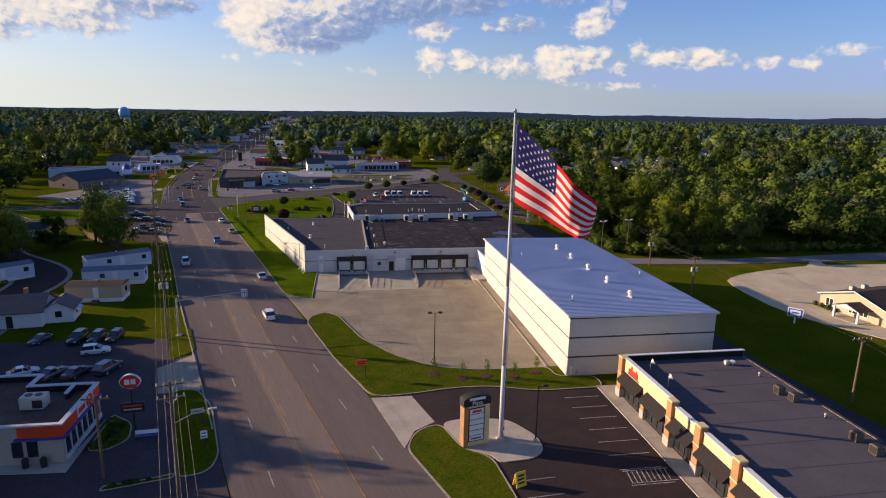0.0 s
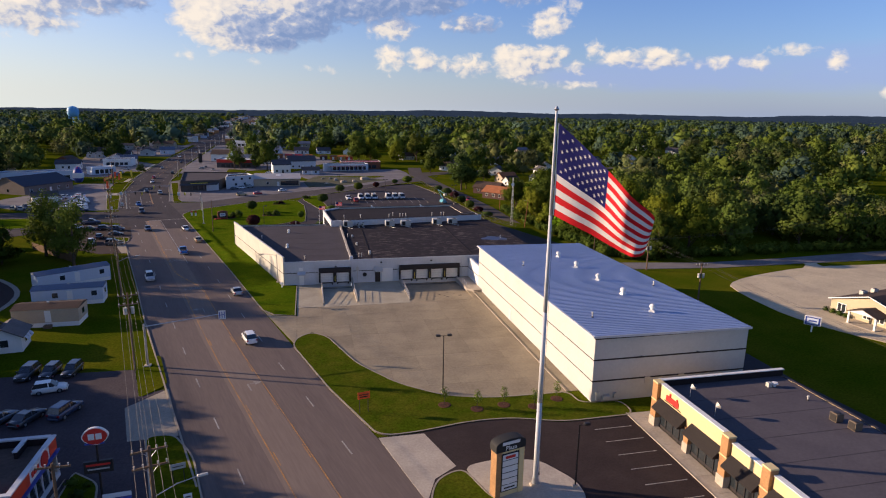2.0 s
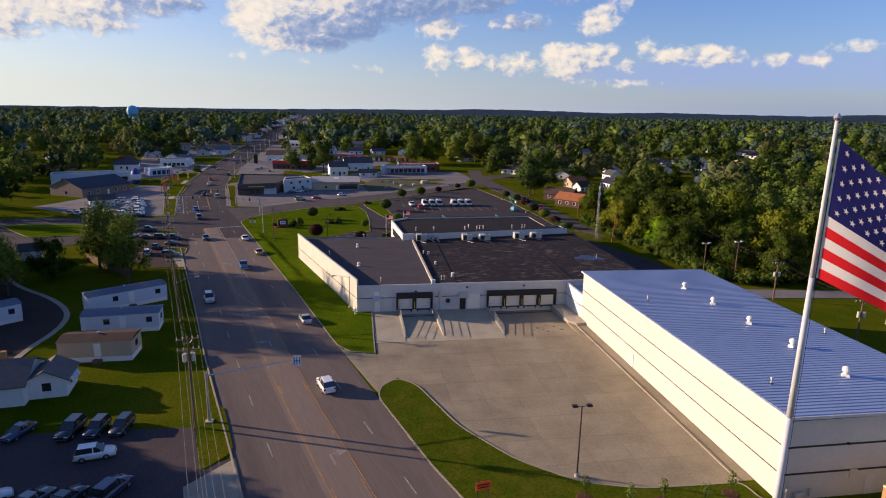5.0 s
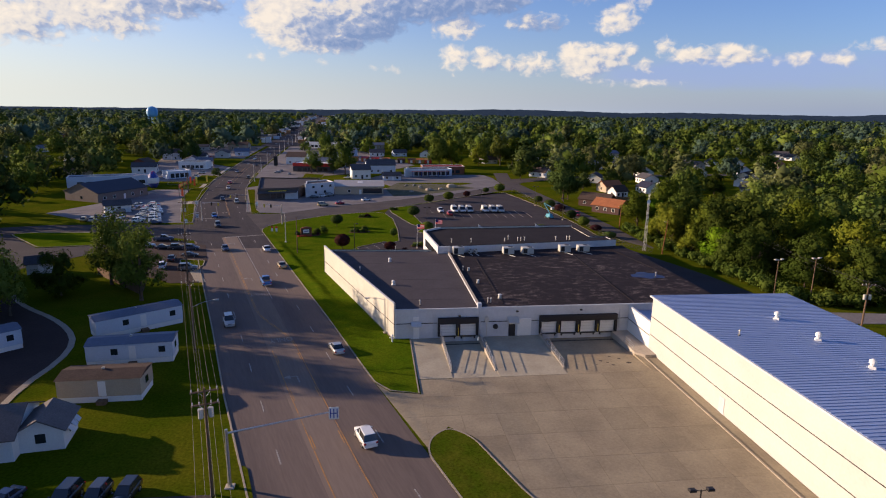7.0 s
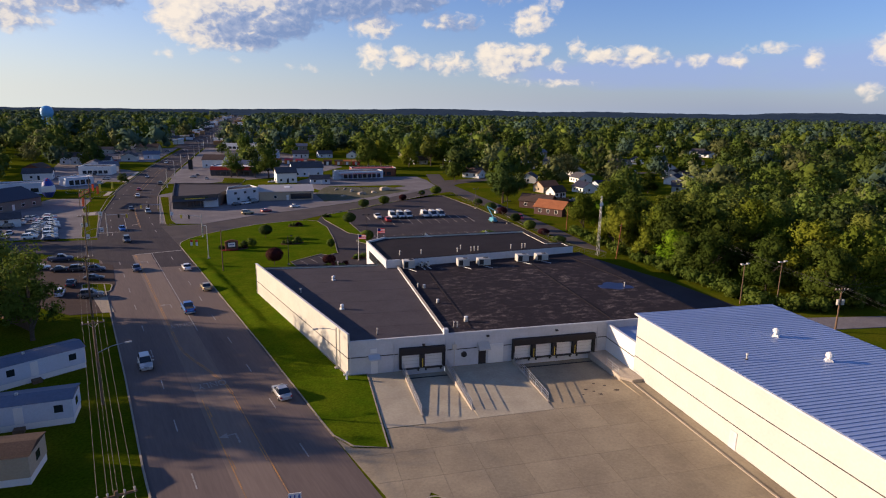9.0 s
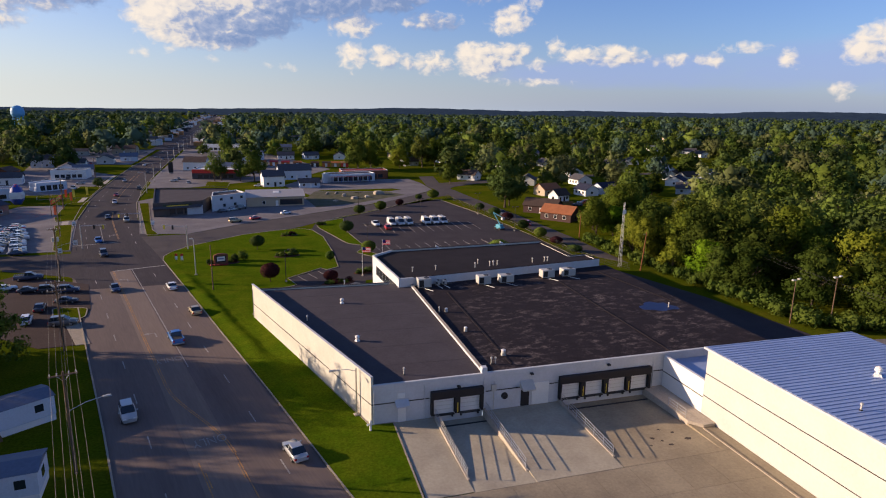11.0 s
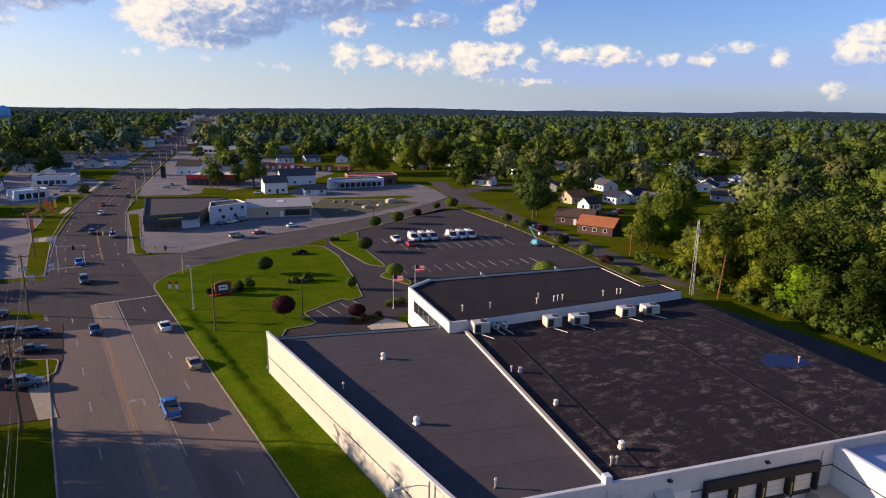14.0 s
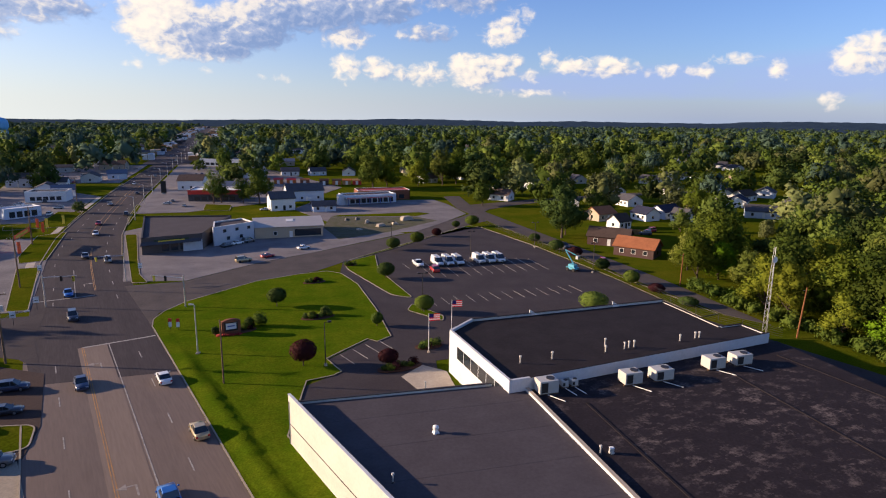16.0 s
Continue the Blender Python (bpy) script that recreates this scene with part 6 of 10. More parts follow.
def restaurant():
    ob = thing("restaurant", "small fast-food restaurant with red fascia and dark roof", "restaurant", -49.0, 43.2)
    w, d, xn, dn = 11.8, 9.7, 4.7, 12.8
    part("wall", Geo().box(0, 0, 0, w, 0.3, 3.0).box(xn, d - 0.3, 0, w, d, 3.0).box(0, dn - 0.3, 0, xn, dn, 3.0).box(xn - 0.3, d, 0, xn, dn - 0.3, 3.0).box(0, 0.3, 0, 0.3, dn - 0.3, 3.0), RESTWALL, ob, "beige tiled wall")
    part("wall", Geo().box(0, 0, 3.0, 7.7, 0.3, 4.3), RESTWALL, ob)
    part("red_fascia", Geo().box(7.7, -0.12, 3.0, w + 0.1, 0.3, 4.3), RESTRED, ob, "orange-red fascia")
    part("red_fascia", Geo().box(w - 0.2, 0.3, 3.0, w + 0.1, 3.6, 4.3), RESTRED, ob, "orange-red fascia")
    part("red_fascia", Geo().box(w - 0.2, 8.0, 3.0, w + 0.1, d, 4.3), RESTRED, ob, "orange-red fascia")
    part("sign_wall", Geo().box(w - 0.2, 3.6, 3.0, w + 0.08, 8.0, 4.3), OLDWHITE, ob, "pale wall behind the red sign")
    for k in range(3):
        part("letter_bar", Geo().box(w + 0.08, 4.0 + k * 0.55, 3.4, w + 0.14, 4.4 + k * 0.55, 3.9), RED, ob, "red bar of a wall sign")
    part("blue_band", Geo().box(7.4, -0.35, 2.8, w + 0.35, 0.0, 3.0).box(w, 0, 2.8, w + 0.35, d, 3.0), BLUE, ob, "blue eave band")
    part("roof", Geo().prism([(0.3, 0.3), (w - 0.2, 0.3), (w - 0.2, d - 0.3), (xn - 0.3, d - 0.3), (xn - 0.3, dn - 0.3), (0.3, dn - 0.3)], 3.4, 3.6), ROOFTAN, ob, "brown flat roof")
    part("parapet", Geo().box(-0.1, -0.2, 4.3, w + 0.2, 0.25, 4.45).box(w - 0.3, 0.25, 4.3, w + 0.2, d, 4.45).box(xn - 0.4, d - 0.35, 4.3, w - 0.3, d + 0.1, 4.45).box(xn - 0.4, d + 0.1, 4.3, xn + 0.1, dn, 4.45).box(-0.1, dn - 0.35, 4.3, xn - 0.4, dn + 0.1, 4.45).box(w - 2.6, d - 2.6, 4.3, w - 2.2, d - 0.35, 4.45), OLDWHITE, ob, "pale parapet cap")
    part("parapet_lining", Geo().box(xn - 0.3, d - 0.35, 3.6, w - 0.2, d - 0.05, 4.3).box(0.0, dn - 0.35, 3.6, xn - 0.3, dn - 0.05, 4.3).box(xn - 0.35, d - 0.05, 3.6, xn, dn - 0.35, 4.3).box(w - 2.55, d - 2.5, 3.6, w - 2.25, d - 0.35, 4.3), BLACKROOF, ob, "dark inside of the parapet")
    for k in range(4):
        part("window", Geo().box(1.0 + k * 1.4 + (3.2 if k > 1 else 0), -0.06, 0.9, 2.0 + k * 1.4 + (3.2 if k > 1 else 0), 0.02, 2.6), GLASS, ob)
    for k in range(6):
        part("window", Geo().slab((w, 0.5 + k * 1.4, 0.6), (w, 1.8 + k * 1.4, 0.6), (w - 0.15, 1.8 + k * 1.4, 2.75), (w - 0.15, 0.5 + k * 1.4, 2.75), 0.06), GLASS, ob, "sloping sunroom glass")
        part("mullion", Geo().box(w - 0.25, 0.38 + k * 1.4, 0, w + 0.05, 0.5 + k * 1.4, 2.8), OLDWHITE, ob)
    part("sill", Geo().box(w - 0.3, 0.3, 0, w + 0.1, d, 0.6), OLDWHITE, ob)
    lg = part("logo_sign", Geo().tube((w + 0.12, 6.6, 3.7), (w + 0.25, 6.6, 3.7), 0.75, 0.75, 18), RED, ob, "red oval logo shape")
    part("logo_rim", Geo().tube((w + 0.08, 6.6, 3.7), (w + 0.14, 6.6, 3.7), 0.9, 0.9, 18), WHITE, lg)
    ac = thing("rooftop_unit", "pale rooftop air unit over the restaurant", "air unit", -42.9, 48.0, 3.6)
    part("cabinet", Geo().box(-0.4, 0, 0.1, 2.0, 1.6, 1.5, 0.05), HVAC, ac)
    part("fan_grille", Geo().tube((0.3, 0.8, 1.5), (0.3, 0.8, 1.56), 0.4, seg=12).tube((1.3, 0.8, 1.5), (1.3, 0.8, 1.56), 0.4, seg=12), DARKMETAL, ac)
    part("louvre", Geo().box(0.9, -0.03, 0.3, 1.9, 0.02, 1.2), DARKMETAL, ac)
    part("skid", Geo().box(-0.5, 0.2, 0, 2.1, 0.4, 0.12).box(-0.5, 1.2, 0, 2.1, 1.4, 0.12), WOOD, ac)
    structure("restaurant_walk", Geo().prism([(-49.5, 42.0), (-36.4, 41.2), (-36.4, 52.0), (-37.2, 43.3), (-49.5, 43.3)], 0, 0.12), PALE, "pale concrete walk round the restaurant", "pavement")
    bin_g = "restaurant bins"
    for xx in (-40.6, -38.9):
        b = thing("litter_bin", "dark round litter bin on the walk", "bin", xx, 42.5, 0.12, 0, bin_g)
        part("drum", Geo().tube((0, 0, 0), (0, 0, 0.8), 0.3, 0.33, 12), DARKMETAL, b)
        part("lid", Geo().tube((0, 0, 0.8), (0, 0, 1.05), 0.35, 0.2, 12), BLACK, b)
    s = thing("restaurant_sign", "tall pole sign with a red oval logo over a reader board", "sign", -32.0, 48.2, 0, 5)
    part("pole", Geo().tube((0, 0, 0), (0, 0, 6.0), 0.12, 0.1, 10), DARKMETAL, s)
    ell = [(1.02 * math.cos(radians(a)), 0.78 * math.sin(radians(a)) * (1 - 0.28 * abs(math.cos(radians(a))) ** 3)) for a in range(0, 360, 15)]
    for nm, sc, mt, y in (("oval_rim", 1.10, WHITE, -0.12), ("oval", 1.0, RED, -0.17)):
        pts = [(x * sc, z * sc + 6.4) for x, z in ell]
        part(nm, Geo().add([(x, y, z) for x, z in pts] + [(x, 0.14, z) for x, z in pts], [tuple(reversed(range(24))), tuple(range(24, 48))] + [(k, (k + 1) % 24, 24 + (k + 1) % 24, 24 + k) for k in range(24)]), mt, s, "red oval logo shape" if nm == "oval" else "white rim")
    part("logo_bar", Geo().box(-0.56, -0.2, 6.1, -0.06, -0.172, 6.7, 0.02).box(0.06, -0.2, 6.1, 0.56, -0.172, 6.7, 0.02), WHITE, s, "white logo shape")
    part("blue_swoosh", Geo().box(-0.9, -0.16, 5.62, 0.7, -0.05, 5.78), BLUE, s)
    bd = part("reader_board", Geo().box(-1.2, -0.15, 2.7, 1.2, 0.15, 3.9, 0.03), DARKMETAL, s, "dark reader board")
    part("letter_bar", Geo().box(-1.0, -0.17, 3.45, 1.0, -0.152, 3.65), RED, bd)
    part("letter_bar", Geo().box(-0.9, -0.17, 3.05, 0.9, -0.152, 3.2), HVAC, bd)
    b = thing("bench", "blue and white bench by the restaurant sign", "bench", -30.4, 46.9, 0.03, 5)
    part("seat", Geo().box(-1.2, -0.2, 0.42, 1.2, 0.25, 0.5, 0.02), BLUE, b)
    part("backrest", Geo().box(-1.2, 0.22, 0.55, 1.2, 0.3, 1.0, 0.02), WHITE, b)
    for x in (-1.0, 1.0):
        part("leg", Geo().box(x - 0.05, -0.15, 0, x + 0.05, 0.25, 0.42), DARKMETAL, b)


restaurant()


# ---- vehicles ----
PAINTS = {}


def paint(name, col, metal=0.3):
    if name not in PAINTS:
        PAINTS[name] = mat("car_paint_" + name, col, 0.3, 0.04, 0.5, 3.0, metal=metal, spec=0.6, coat=0.6)
    return PAINTS[name]


RIM = mat("alloy_rim", (0.42, 0.42, 0.43), 0.35, 0.1, 3, 12, metal=0.8)
LAMP_RED = mat("tail_lamp", (0.35, 0.01, 0.01), 0.3, 0.05, 2, 9)
LAMP_CLEAR = mat("head_lamp", (0.65, 0.66, 0.66), 0.15, 0.05, 2, 9)
CARS = {}


def car(kind, colour, x, y, rz, z=0.03, label="", far=False):
    """A vehicle pointing along +y before it is turned by rz; alike vehicles are copies of the first."""
    far = far or y > 250
    key = (kind, colour, far)
    q = 1.0 if kind == "van" else 0.91
    m = pose(x, y, z, 0, 0, rz) @ Matrix.Diagonal((q, q, q, 1))
    if key in CARS:
        o = copy_thing(CARS[key], m)
        if label:
            o["label"] = label
        return o
    name = {"sedan": "sedan", "suv": "sport_utility_car", "pickup": "pickup_truck", "van": "van"}[kind]
    cat = {"sedan": "car", "suv": "car", "pickup": "pickup truck", "van": "van"}[kind]
    ob = thing(name, label or "%s %s with dark windows" % (colour, {"sedan": "saloon car", "suv": "sport utility car", "pickup": "pickup truck", "van": "panel van with a boxy body"}[kind]), cat, x, y, z, rz, "parked and driving vehicles")
    ob.matrix_basis = m
    CARS[key] = ob
    cols = {"white": (0.72, 0.72, 0.70), "silver": (0.42, 0.42, 0.41), "black": (0.018, 0.018, 0.02), "dark": (0.035, 0.04, 0.05), "blue": (0.02, 0.13, 0.42), "red": (0.42, 0.02, 0.02), "tan": (0.42, 0.33, 0.18), "grey": (0.16, 0.165, 0.17), "navy": (0.03, 0.045, 0.09)}
    p = paint(colour, cols[colour], 0.35 if colour in ("silver", "blue", "tan", "grey") else 0.05)
    L, W, H, hood, belt = {"sedan": (4.6, 1.84, 1.5, 0.94, 0.97), "suv": (4.6, 1.9, 1.84, 1.10, 1.14), "pickup": (5.7, 2.0, 1.85, 1.15, 1.18), "van": (5.6, 2.02, 2.2, 1.15, 1.2)}[kind]
    h, w = L / 2, W / 2
    # stations along the body: y, half width, underside, shoulder height
    st = [(-h, w * 0.80, 0.45, belt - 0.18), (-h + 0.12, w * 0.94, 0.32, belt - 0.02), (-h + 0.9, w, 0.26, belt), (0, w, 0.24, belt - 0.02), (h - 1.3, w, 0.26, belt - 0.04), (h - 0.5, w * 0.95, 0.28, hood - 0.08), (h - 0.12, w * 0.88, 0.34, hood - 0.22), (h, w * 0.74, 0.46, hood - 0.36)]
    bd = Geo()
    vs, fs = [], []
    for yy, ww, lo, hi in st:
        vs += [(-ww * 0.9, yy, lo), (-ww, yy, lo + 0.2), (-ww, yy, hi - 0.16), (-ww * 0.9, yy, hi), (ww * 0.9, yy, hi), (ww, yy, hi - 0.16), (ww, yy, lo + 0.2), (ww * 0.9, yy, lo)]
    for k in range(len(st) - 1):
        for j in range(8):
            a, b = 8 * k + j, 8 * k + (j + 1) % 8
            fs.append((a, b, b + 8, a + 8))
    fs += [tuple(reversed(range(8))), tuple(8 * (len(st) - 1) + j for j in range(8))]
    body = part("body", bd.add(vs, fs), p, ob, "", True)
    # cabin: base and roof outlines
    yb0, yb1, yr0, yr1 = {"sedan": (-h + 0.55, h - 1.25, -h + 1.35, h - 2.15), "suv": (-h + 0.1, h - 1.2, -h + 0.45, h - 2.05), "pickup": (-h + 2.05, h - 1.35, -h + 2.35, h - 2.2), "van": (-h + 0.06, h - 0.75, -h + 0.12, h - 1.55)}[kind]
    zb = belt - 0.03
    b0 = [(-w * 0.90, yb0), (w * 0.90, yb0), (w * 0.86, yb1), (-w * 0.86, yb1)]
    r0 = [(-w * 0.74, yr0), (w * 0.74, yr0), (w * 0.72, yr1), (-w * 0.72, yr1)]
    part("roof", Geo().add([(x_, y_, H - 0.07) for x_, y_ in r0] + [(x_ * 0.9, y_ * 0.97 if kind != "pickup" else y_, H) for x_, y_ in r0], [(0, 1, 5, 4), (1, 2, 6, 5), (2, 3, 7, 6), (3, 0, 4, 7), (4, 5, 6, 7), (3, 2, 1, 0)]), p, ob)
    B = [Vector((*q, zb)) for q in b0]
    R = [Vector((*q, H - 0.05)) for q in r0]

    def pane(nm, a, b, c, d, mt=GLASS, lab=""):
        part(nm, Geo().slab(a, b, c, d, 0.04), mt, ob, lab)

    if kind == "van":
        f0 = 0.66
        side = lambda P, Q, u: P + (Q - P) * u
        for s, (i, j) in (("l", (3, 0)), ("r", (1, 2))):
            P0, P1, Q0, Q1 = (B[0], B[3], R[0], R[3]) if s == "l" else (B[1], B[2], R[1], R[2])
            mB, mR = side(P0, P1, f0), side(Q0, Q1, f0)
            if s == "l":
                pane("side_panel", mB, P0, Q0, mR, p)
                pane("side_window", P1, mB, mR, Q1)
            else:
                pane("side_panel", P0, mB, mR, Q0, p)
                pane("side_window", mB, P1, Q1, mR)
        pane("rear_door", B[0], B[1], R[1], R[0], p)
        part("rear_window", Geo().box(-w * 0.6, yb0 - 0.03, zb + 0.2, w * 0.6, yb0 + 0.02, H - 0.4), GLASS, ob)
        for xx in (-0.5, 0.5):
            part("roof_rack", Geo().box(xx - 0.03, yr0 + 0.2, H + 0.06, xx + 0.03, yr1 - 0.1, H + 0.12), STEEL, ob)
        for k in range(4):
            part("roof_rack_bar", Geo().box(-0.65, yr0 + 0.3 + k * 0.9, H, 0.65, yr0 + 0.36 + k * 0.9, H + 0.07), STEEL, ob)
    else:
        pane("side_window", B[3], B[0], R[0], R[3])
        pane("side_window", B[1], B[2], R[2], R[1])
        pane("rear_window", B[0], B[1], R[1], R[0])
        for s in (-1, 1):
            part("door_pillar", Geo().slab((s * w * 0.89 + s * 0.015, -0.12, zb), (s * w * 0.89 + s * 0.015, 0.02, zb), (s * w * 0.735 + s * 0.015, -0.02, H - 0.06), (s * w * 0.735 + s * 0.015, -0.16, H - 0.06), 0.03 * s), p, ob)
    pane("windscreen", B[2], B[3], R[3], R[2])
    if kind == "pickup":
        part("cargo_bed", Geo().box(-w * 0.78, -h + 0.15, belt - 0.02, w * 0.78, -h + 1.95, belt + 0.015), BLACK, ob, "dark open cargo bed")
        part("bed_rail", Geo().box(-w * 0.96, -h + 0.06, belt - 0.06, -w * 0.78, -h + 2.0, belt + 0.07, 0.03), p, ob)
        part("bed_rail", Geo().box(w * 0.78, -h + 0.06, belt - 0.06, w * 0.96, -h + 2.0, belt + 0.07, 0.03), p, ob)
        part("tailgate", Geo().box(-w * 0.78, -h + 0.05, belt - 0.2, w * 0.78, -h + 0.15, belt + 0.06, 0.02), p, ob)
    for sx in (-1, 1):
        for yy in (-h + 0.95, h - 0.95):
            wr = 0.33 if kind == "sedan" else 0.37
            wh = part("wheel", Geo().tube((sx * (w - 0.24), yy, wr), (sx * (w + 0.015), yy, wr), wr, wr, 14), BLACK, ob, "black tyre")
            far or part("rim", Geo().tube((sx * (w + 0.0), yy, wr), (sx * (w + 0.03), yy, wr), wr * 0.62, wr * 0.55, 10), RIM, wh)
        if far:
            continue
        part("headlight", Geo().box(sx * w * 0.62 - 0.2, h - 0.22, hood - 0.42, sx * w * 0.62 + 0.2, h - 0.03, hood - 0.24, 0.04), LAMP_CLEAR, ob)
        part("tail_light", Geo().box(sx * w * 0.78 - 0.14, -h - 0.01, belt - 0.42, sx * w * 0.78 + 0.14, -h + 0.14, belt - 0.14, 0.03), LAMP_RED, ob)
        part("mirror", Geo().box(sx * (w + 0.1) - 0.1, yb1 - 0.35, belt - 0.02, sx * (w + 0.1) + 0.1, yb1 - 0.2, belt + 0.16, 0.03), p, ob)
    if far:
        return ob
    part("bumper", Geo().box(-w * 0.8, h - 0.1, 0.3, w * 0.8, h + 0.06, 0.55, 0.05), BLACK if kind in ("pickup", "van") else p, ob)
    part("bumper", Geo().box(-w * 0.84, -h - 0.07, 0.3, w * 0.84, -h + 0.1, 0.55, 0.05), STEEL if kind == "pickup" else p, ob)
    part("grille", Geo().box(-w * 0.4, h - 0.1, hood - 0.5, w * 0.4, h + 0.0, hood - 0.32), DARKMETAL, ob)
    return ob


HEAD = 17.0    # the road's heading in degrees, to the left of +y
# on the road
for kind, col, xx, yy, rz in (("pickup", "blue", -42.5, 150.5, HEAD), ("sedan", "silver", -26.2, 112.8, HEAD), ("suv", "white", -21.8, 86.5, HEAD),
                              ("suv", "silver", -44.8, 126.0, HEAD + 180), ("sedan", "tan", -41.0, 164.0, HEAD),
                              ("sedan", "white", -47.0, 181.0, HEAD), ("sedan", "navy", -57.5, 182.0, HEAD + 180), ("suv", "dark", -66.5, 214.0, HEAD + 180), ("sedan", "blue", -71.5, 231.0, HEAD + 180),
                              ("sedan", "dark", -77.0, 268.0, 14 + 180), ("suv", "silver", -70.5, 262.0, 14), ("sedan", "white", -82.0, 302.0, 10 + 180), ("sedan", "red", -85.5, 322.0, 188), ("suv", "dark", -80.5, 342.0, 6), ("sedan", "silver", -92.0, 372.0, 185),
                              ("sedan", "dark", -88, 410, 4), ("suv", "white", -97, 455, 183), ("sedan", "silver", -93, 500, 3), ("sedan", "dark", -102, 560, 182), ("suv", "silver", -97, 640, 3), ("sedan", "white", -108, 700, 182)):
    car(kind, col, xx, yy, rz)
# restaurant lot
for kind, col, xx, yy, rz in (("sedan", "navy", -55.0, 78.6, 162), ("suv", "black", -49.5, 78.2, 174), ("suv", "dark", -46.8, 78.3, 174), ("suv", "black", -44.2, 78.4, 174), ("suv", "white", -45.0, 72.9, -78),
                              ("suv", "navy", -41.0, 66.2, -20), ("sedan", "dark", -44.6, 65.2, -22), ("sedan", "white", -51.7, 66.2, -60), ("sedan", "grey", -47.6, 65.4, -22)):
    car(kind, col, xx, yy, rz)
# used car lot by the road
for kind, col, xx, yy, rz in (("pickup", "navy", -76.4, 194.5, -80), ("sedan", "white", -78.0, 187.0, -70), ("sedan", "dark", -73.4, 184.5, -75), ("suv", "dark", -69.6, 184.0, -80), ("suv", "navy", -66.0, 183.0, -86),
                              ("sedan", "dark", -64.4, 175.6, -86), ("suv", "white", -67.6, 165.2, 10), ("suv", "grey", -61.4, 162.6, -84), ("sedan", "black", -67.6, 172.0, 8), ("sedan", "silver", -74.0, 166.0, 40), ("sedan", "white", -79.0, 171.0, 40)):
    car(kind, col, xx, yy, rz)
# works car park
for k, xx in enumerate((4.9, 9.9, 12.7, 15.4, 21.2, 24.0, 26.7)):
    car("pickup" if k == 0 else "van", "white", xx, 238.6, 180 + 3)
car("suv", "red", 7.4, 232.2, 0)
for kind, col, xx, yy, rz in (("suv", "tan", -37.5, 253.5, -70), ("sedan", "red", -31.5, 257.5, -60), ("sedan", "white", -21.5, 266.0, -62), ("sedan", "dark", -42.5, 274.0, -50), ("sedan", "white", -39.5, 277.0, -50), ("suv", "grey", -36.5, 279.5, -50), ("pickup", "dark", 52.0, 250.0, 175), ("suv", "red", 52.5, 229.0, 170), ("sedan", "dark", 66.5, 237.0, 80), ("suv", "navy", 88.0, 262.0, 60), ("suv", "red", 93.0, 266.0, 100), ("sedan", "red", 162.0, 279.0, 90)):
    car(kind, col, xx, yy, rz)
# dealer lot rows
random.seed(5)
palette = ("white", "silver", "white", "dark", "grey", "navy", "white", "silver", "red", "tan")
for row, (x0_, y0_, dx_, dy_, n_, rz_) in enumerate(((-86.5, 219.5, -0.9, 2.8, 14, -75), (-92.5, 222.5, -0.6, 2.9, 12, -75), (-109.5, 225.0, 2.7, -0.5, 5, 10), (-108, 231.0, 2.7, -0.4, 4, 10), (-104.5, 240.0, 0.3, 3.0, 6, 80))):
    for k in range(n_):
        car(random.choice(("sedan", "suv", "sedan", "pickup")), random.choice(palette), x0_ + dx_ * k, y0_ + dy_ * k, rz_ + random.uniform(-3, 3), far=True)
# ---- trees and shrubs ----
def blob(rng, rows=5, cols=8):
    """A lumpy closed ball of quads, radius about 1: the dense inside of a crown's lobe."""
    th = np.linspace(0.12, math.pi - 0.12, rows)
    ph = np.linspace(0, 2 * math.pi, cols, endpoint=False)
    v = np.array([(math.sin(a) * math.cos(b), math.sin(a) * math.sin(b), math.cos(a)) for a in th for b in ph])
    n = v.copy()
    v = v * rng.uniform(0.70, 1.15, len(v))[:, None]
    f = np.array([(i * cols + j, (i + 1) * cols + j, (i + 1) * cols + (j + 1) % cols, i * cols + (j + 1) % cols) for i in range(rows - 1) for j in range(cols)])
    return v, f, n


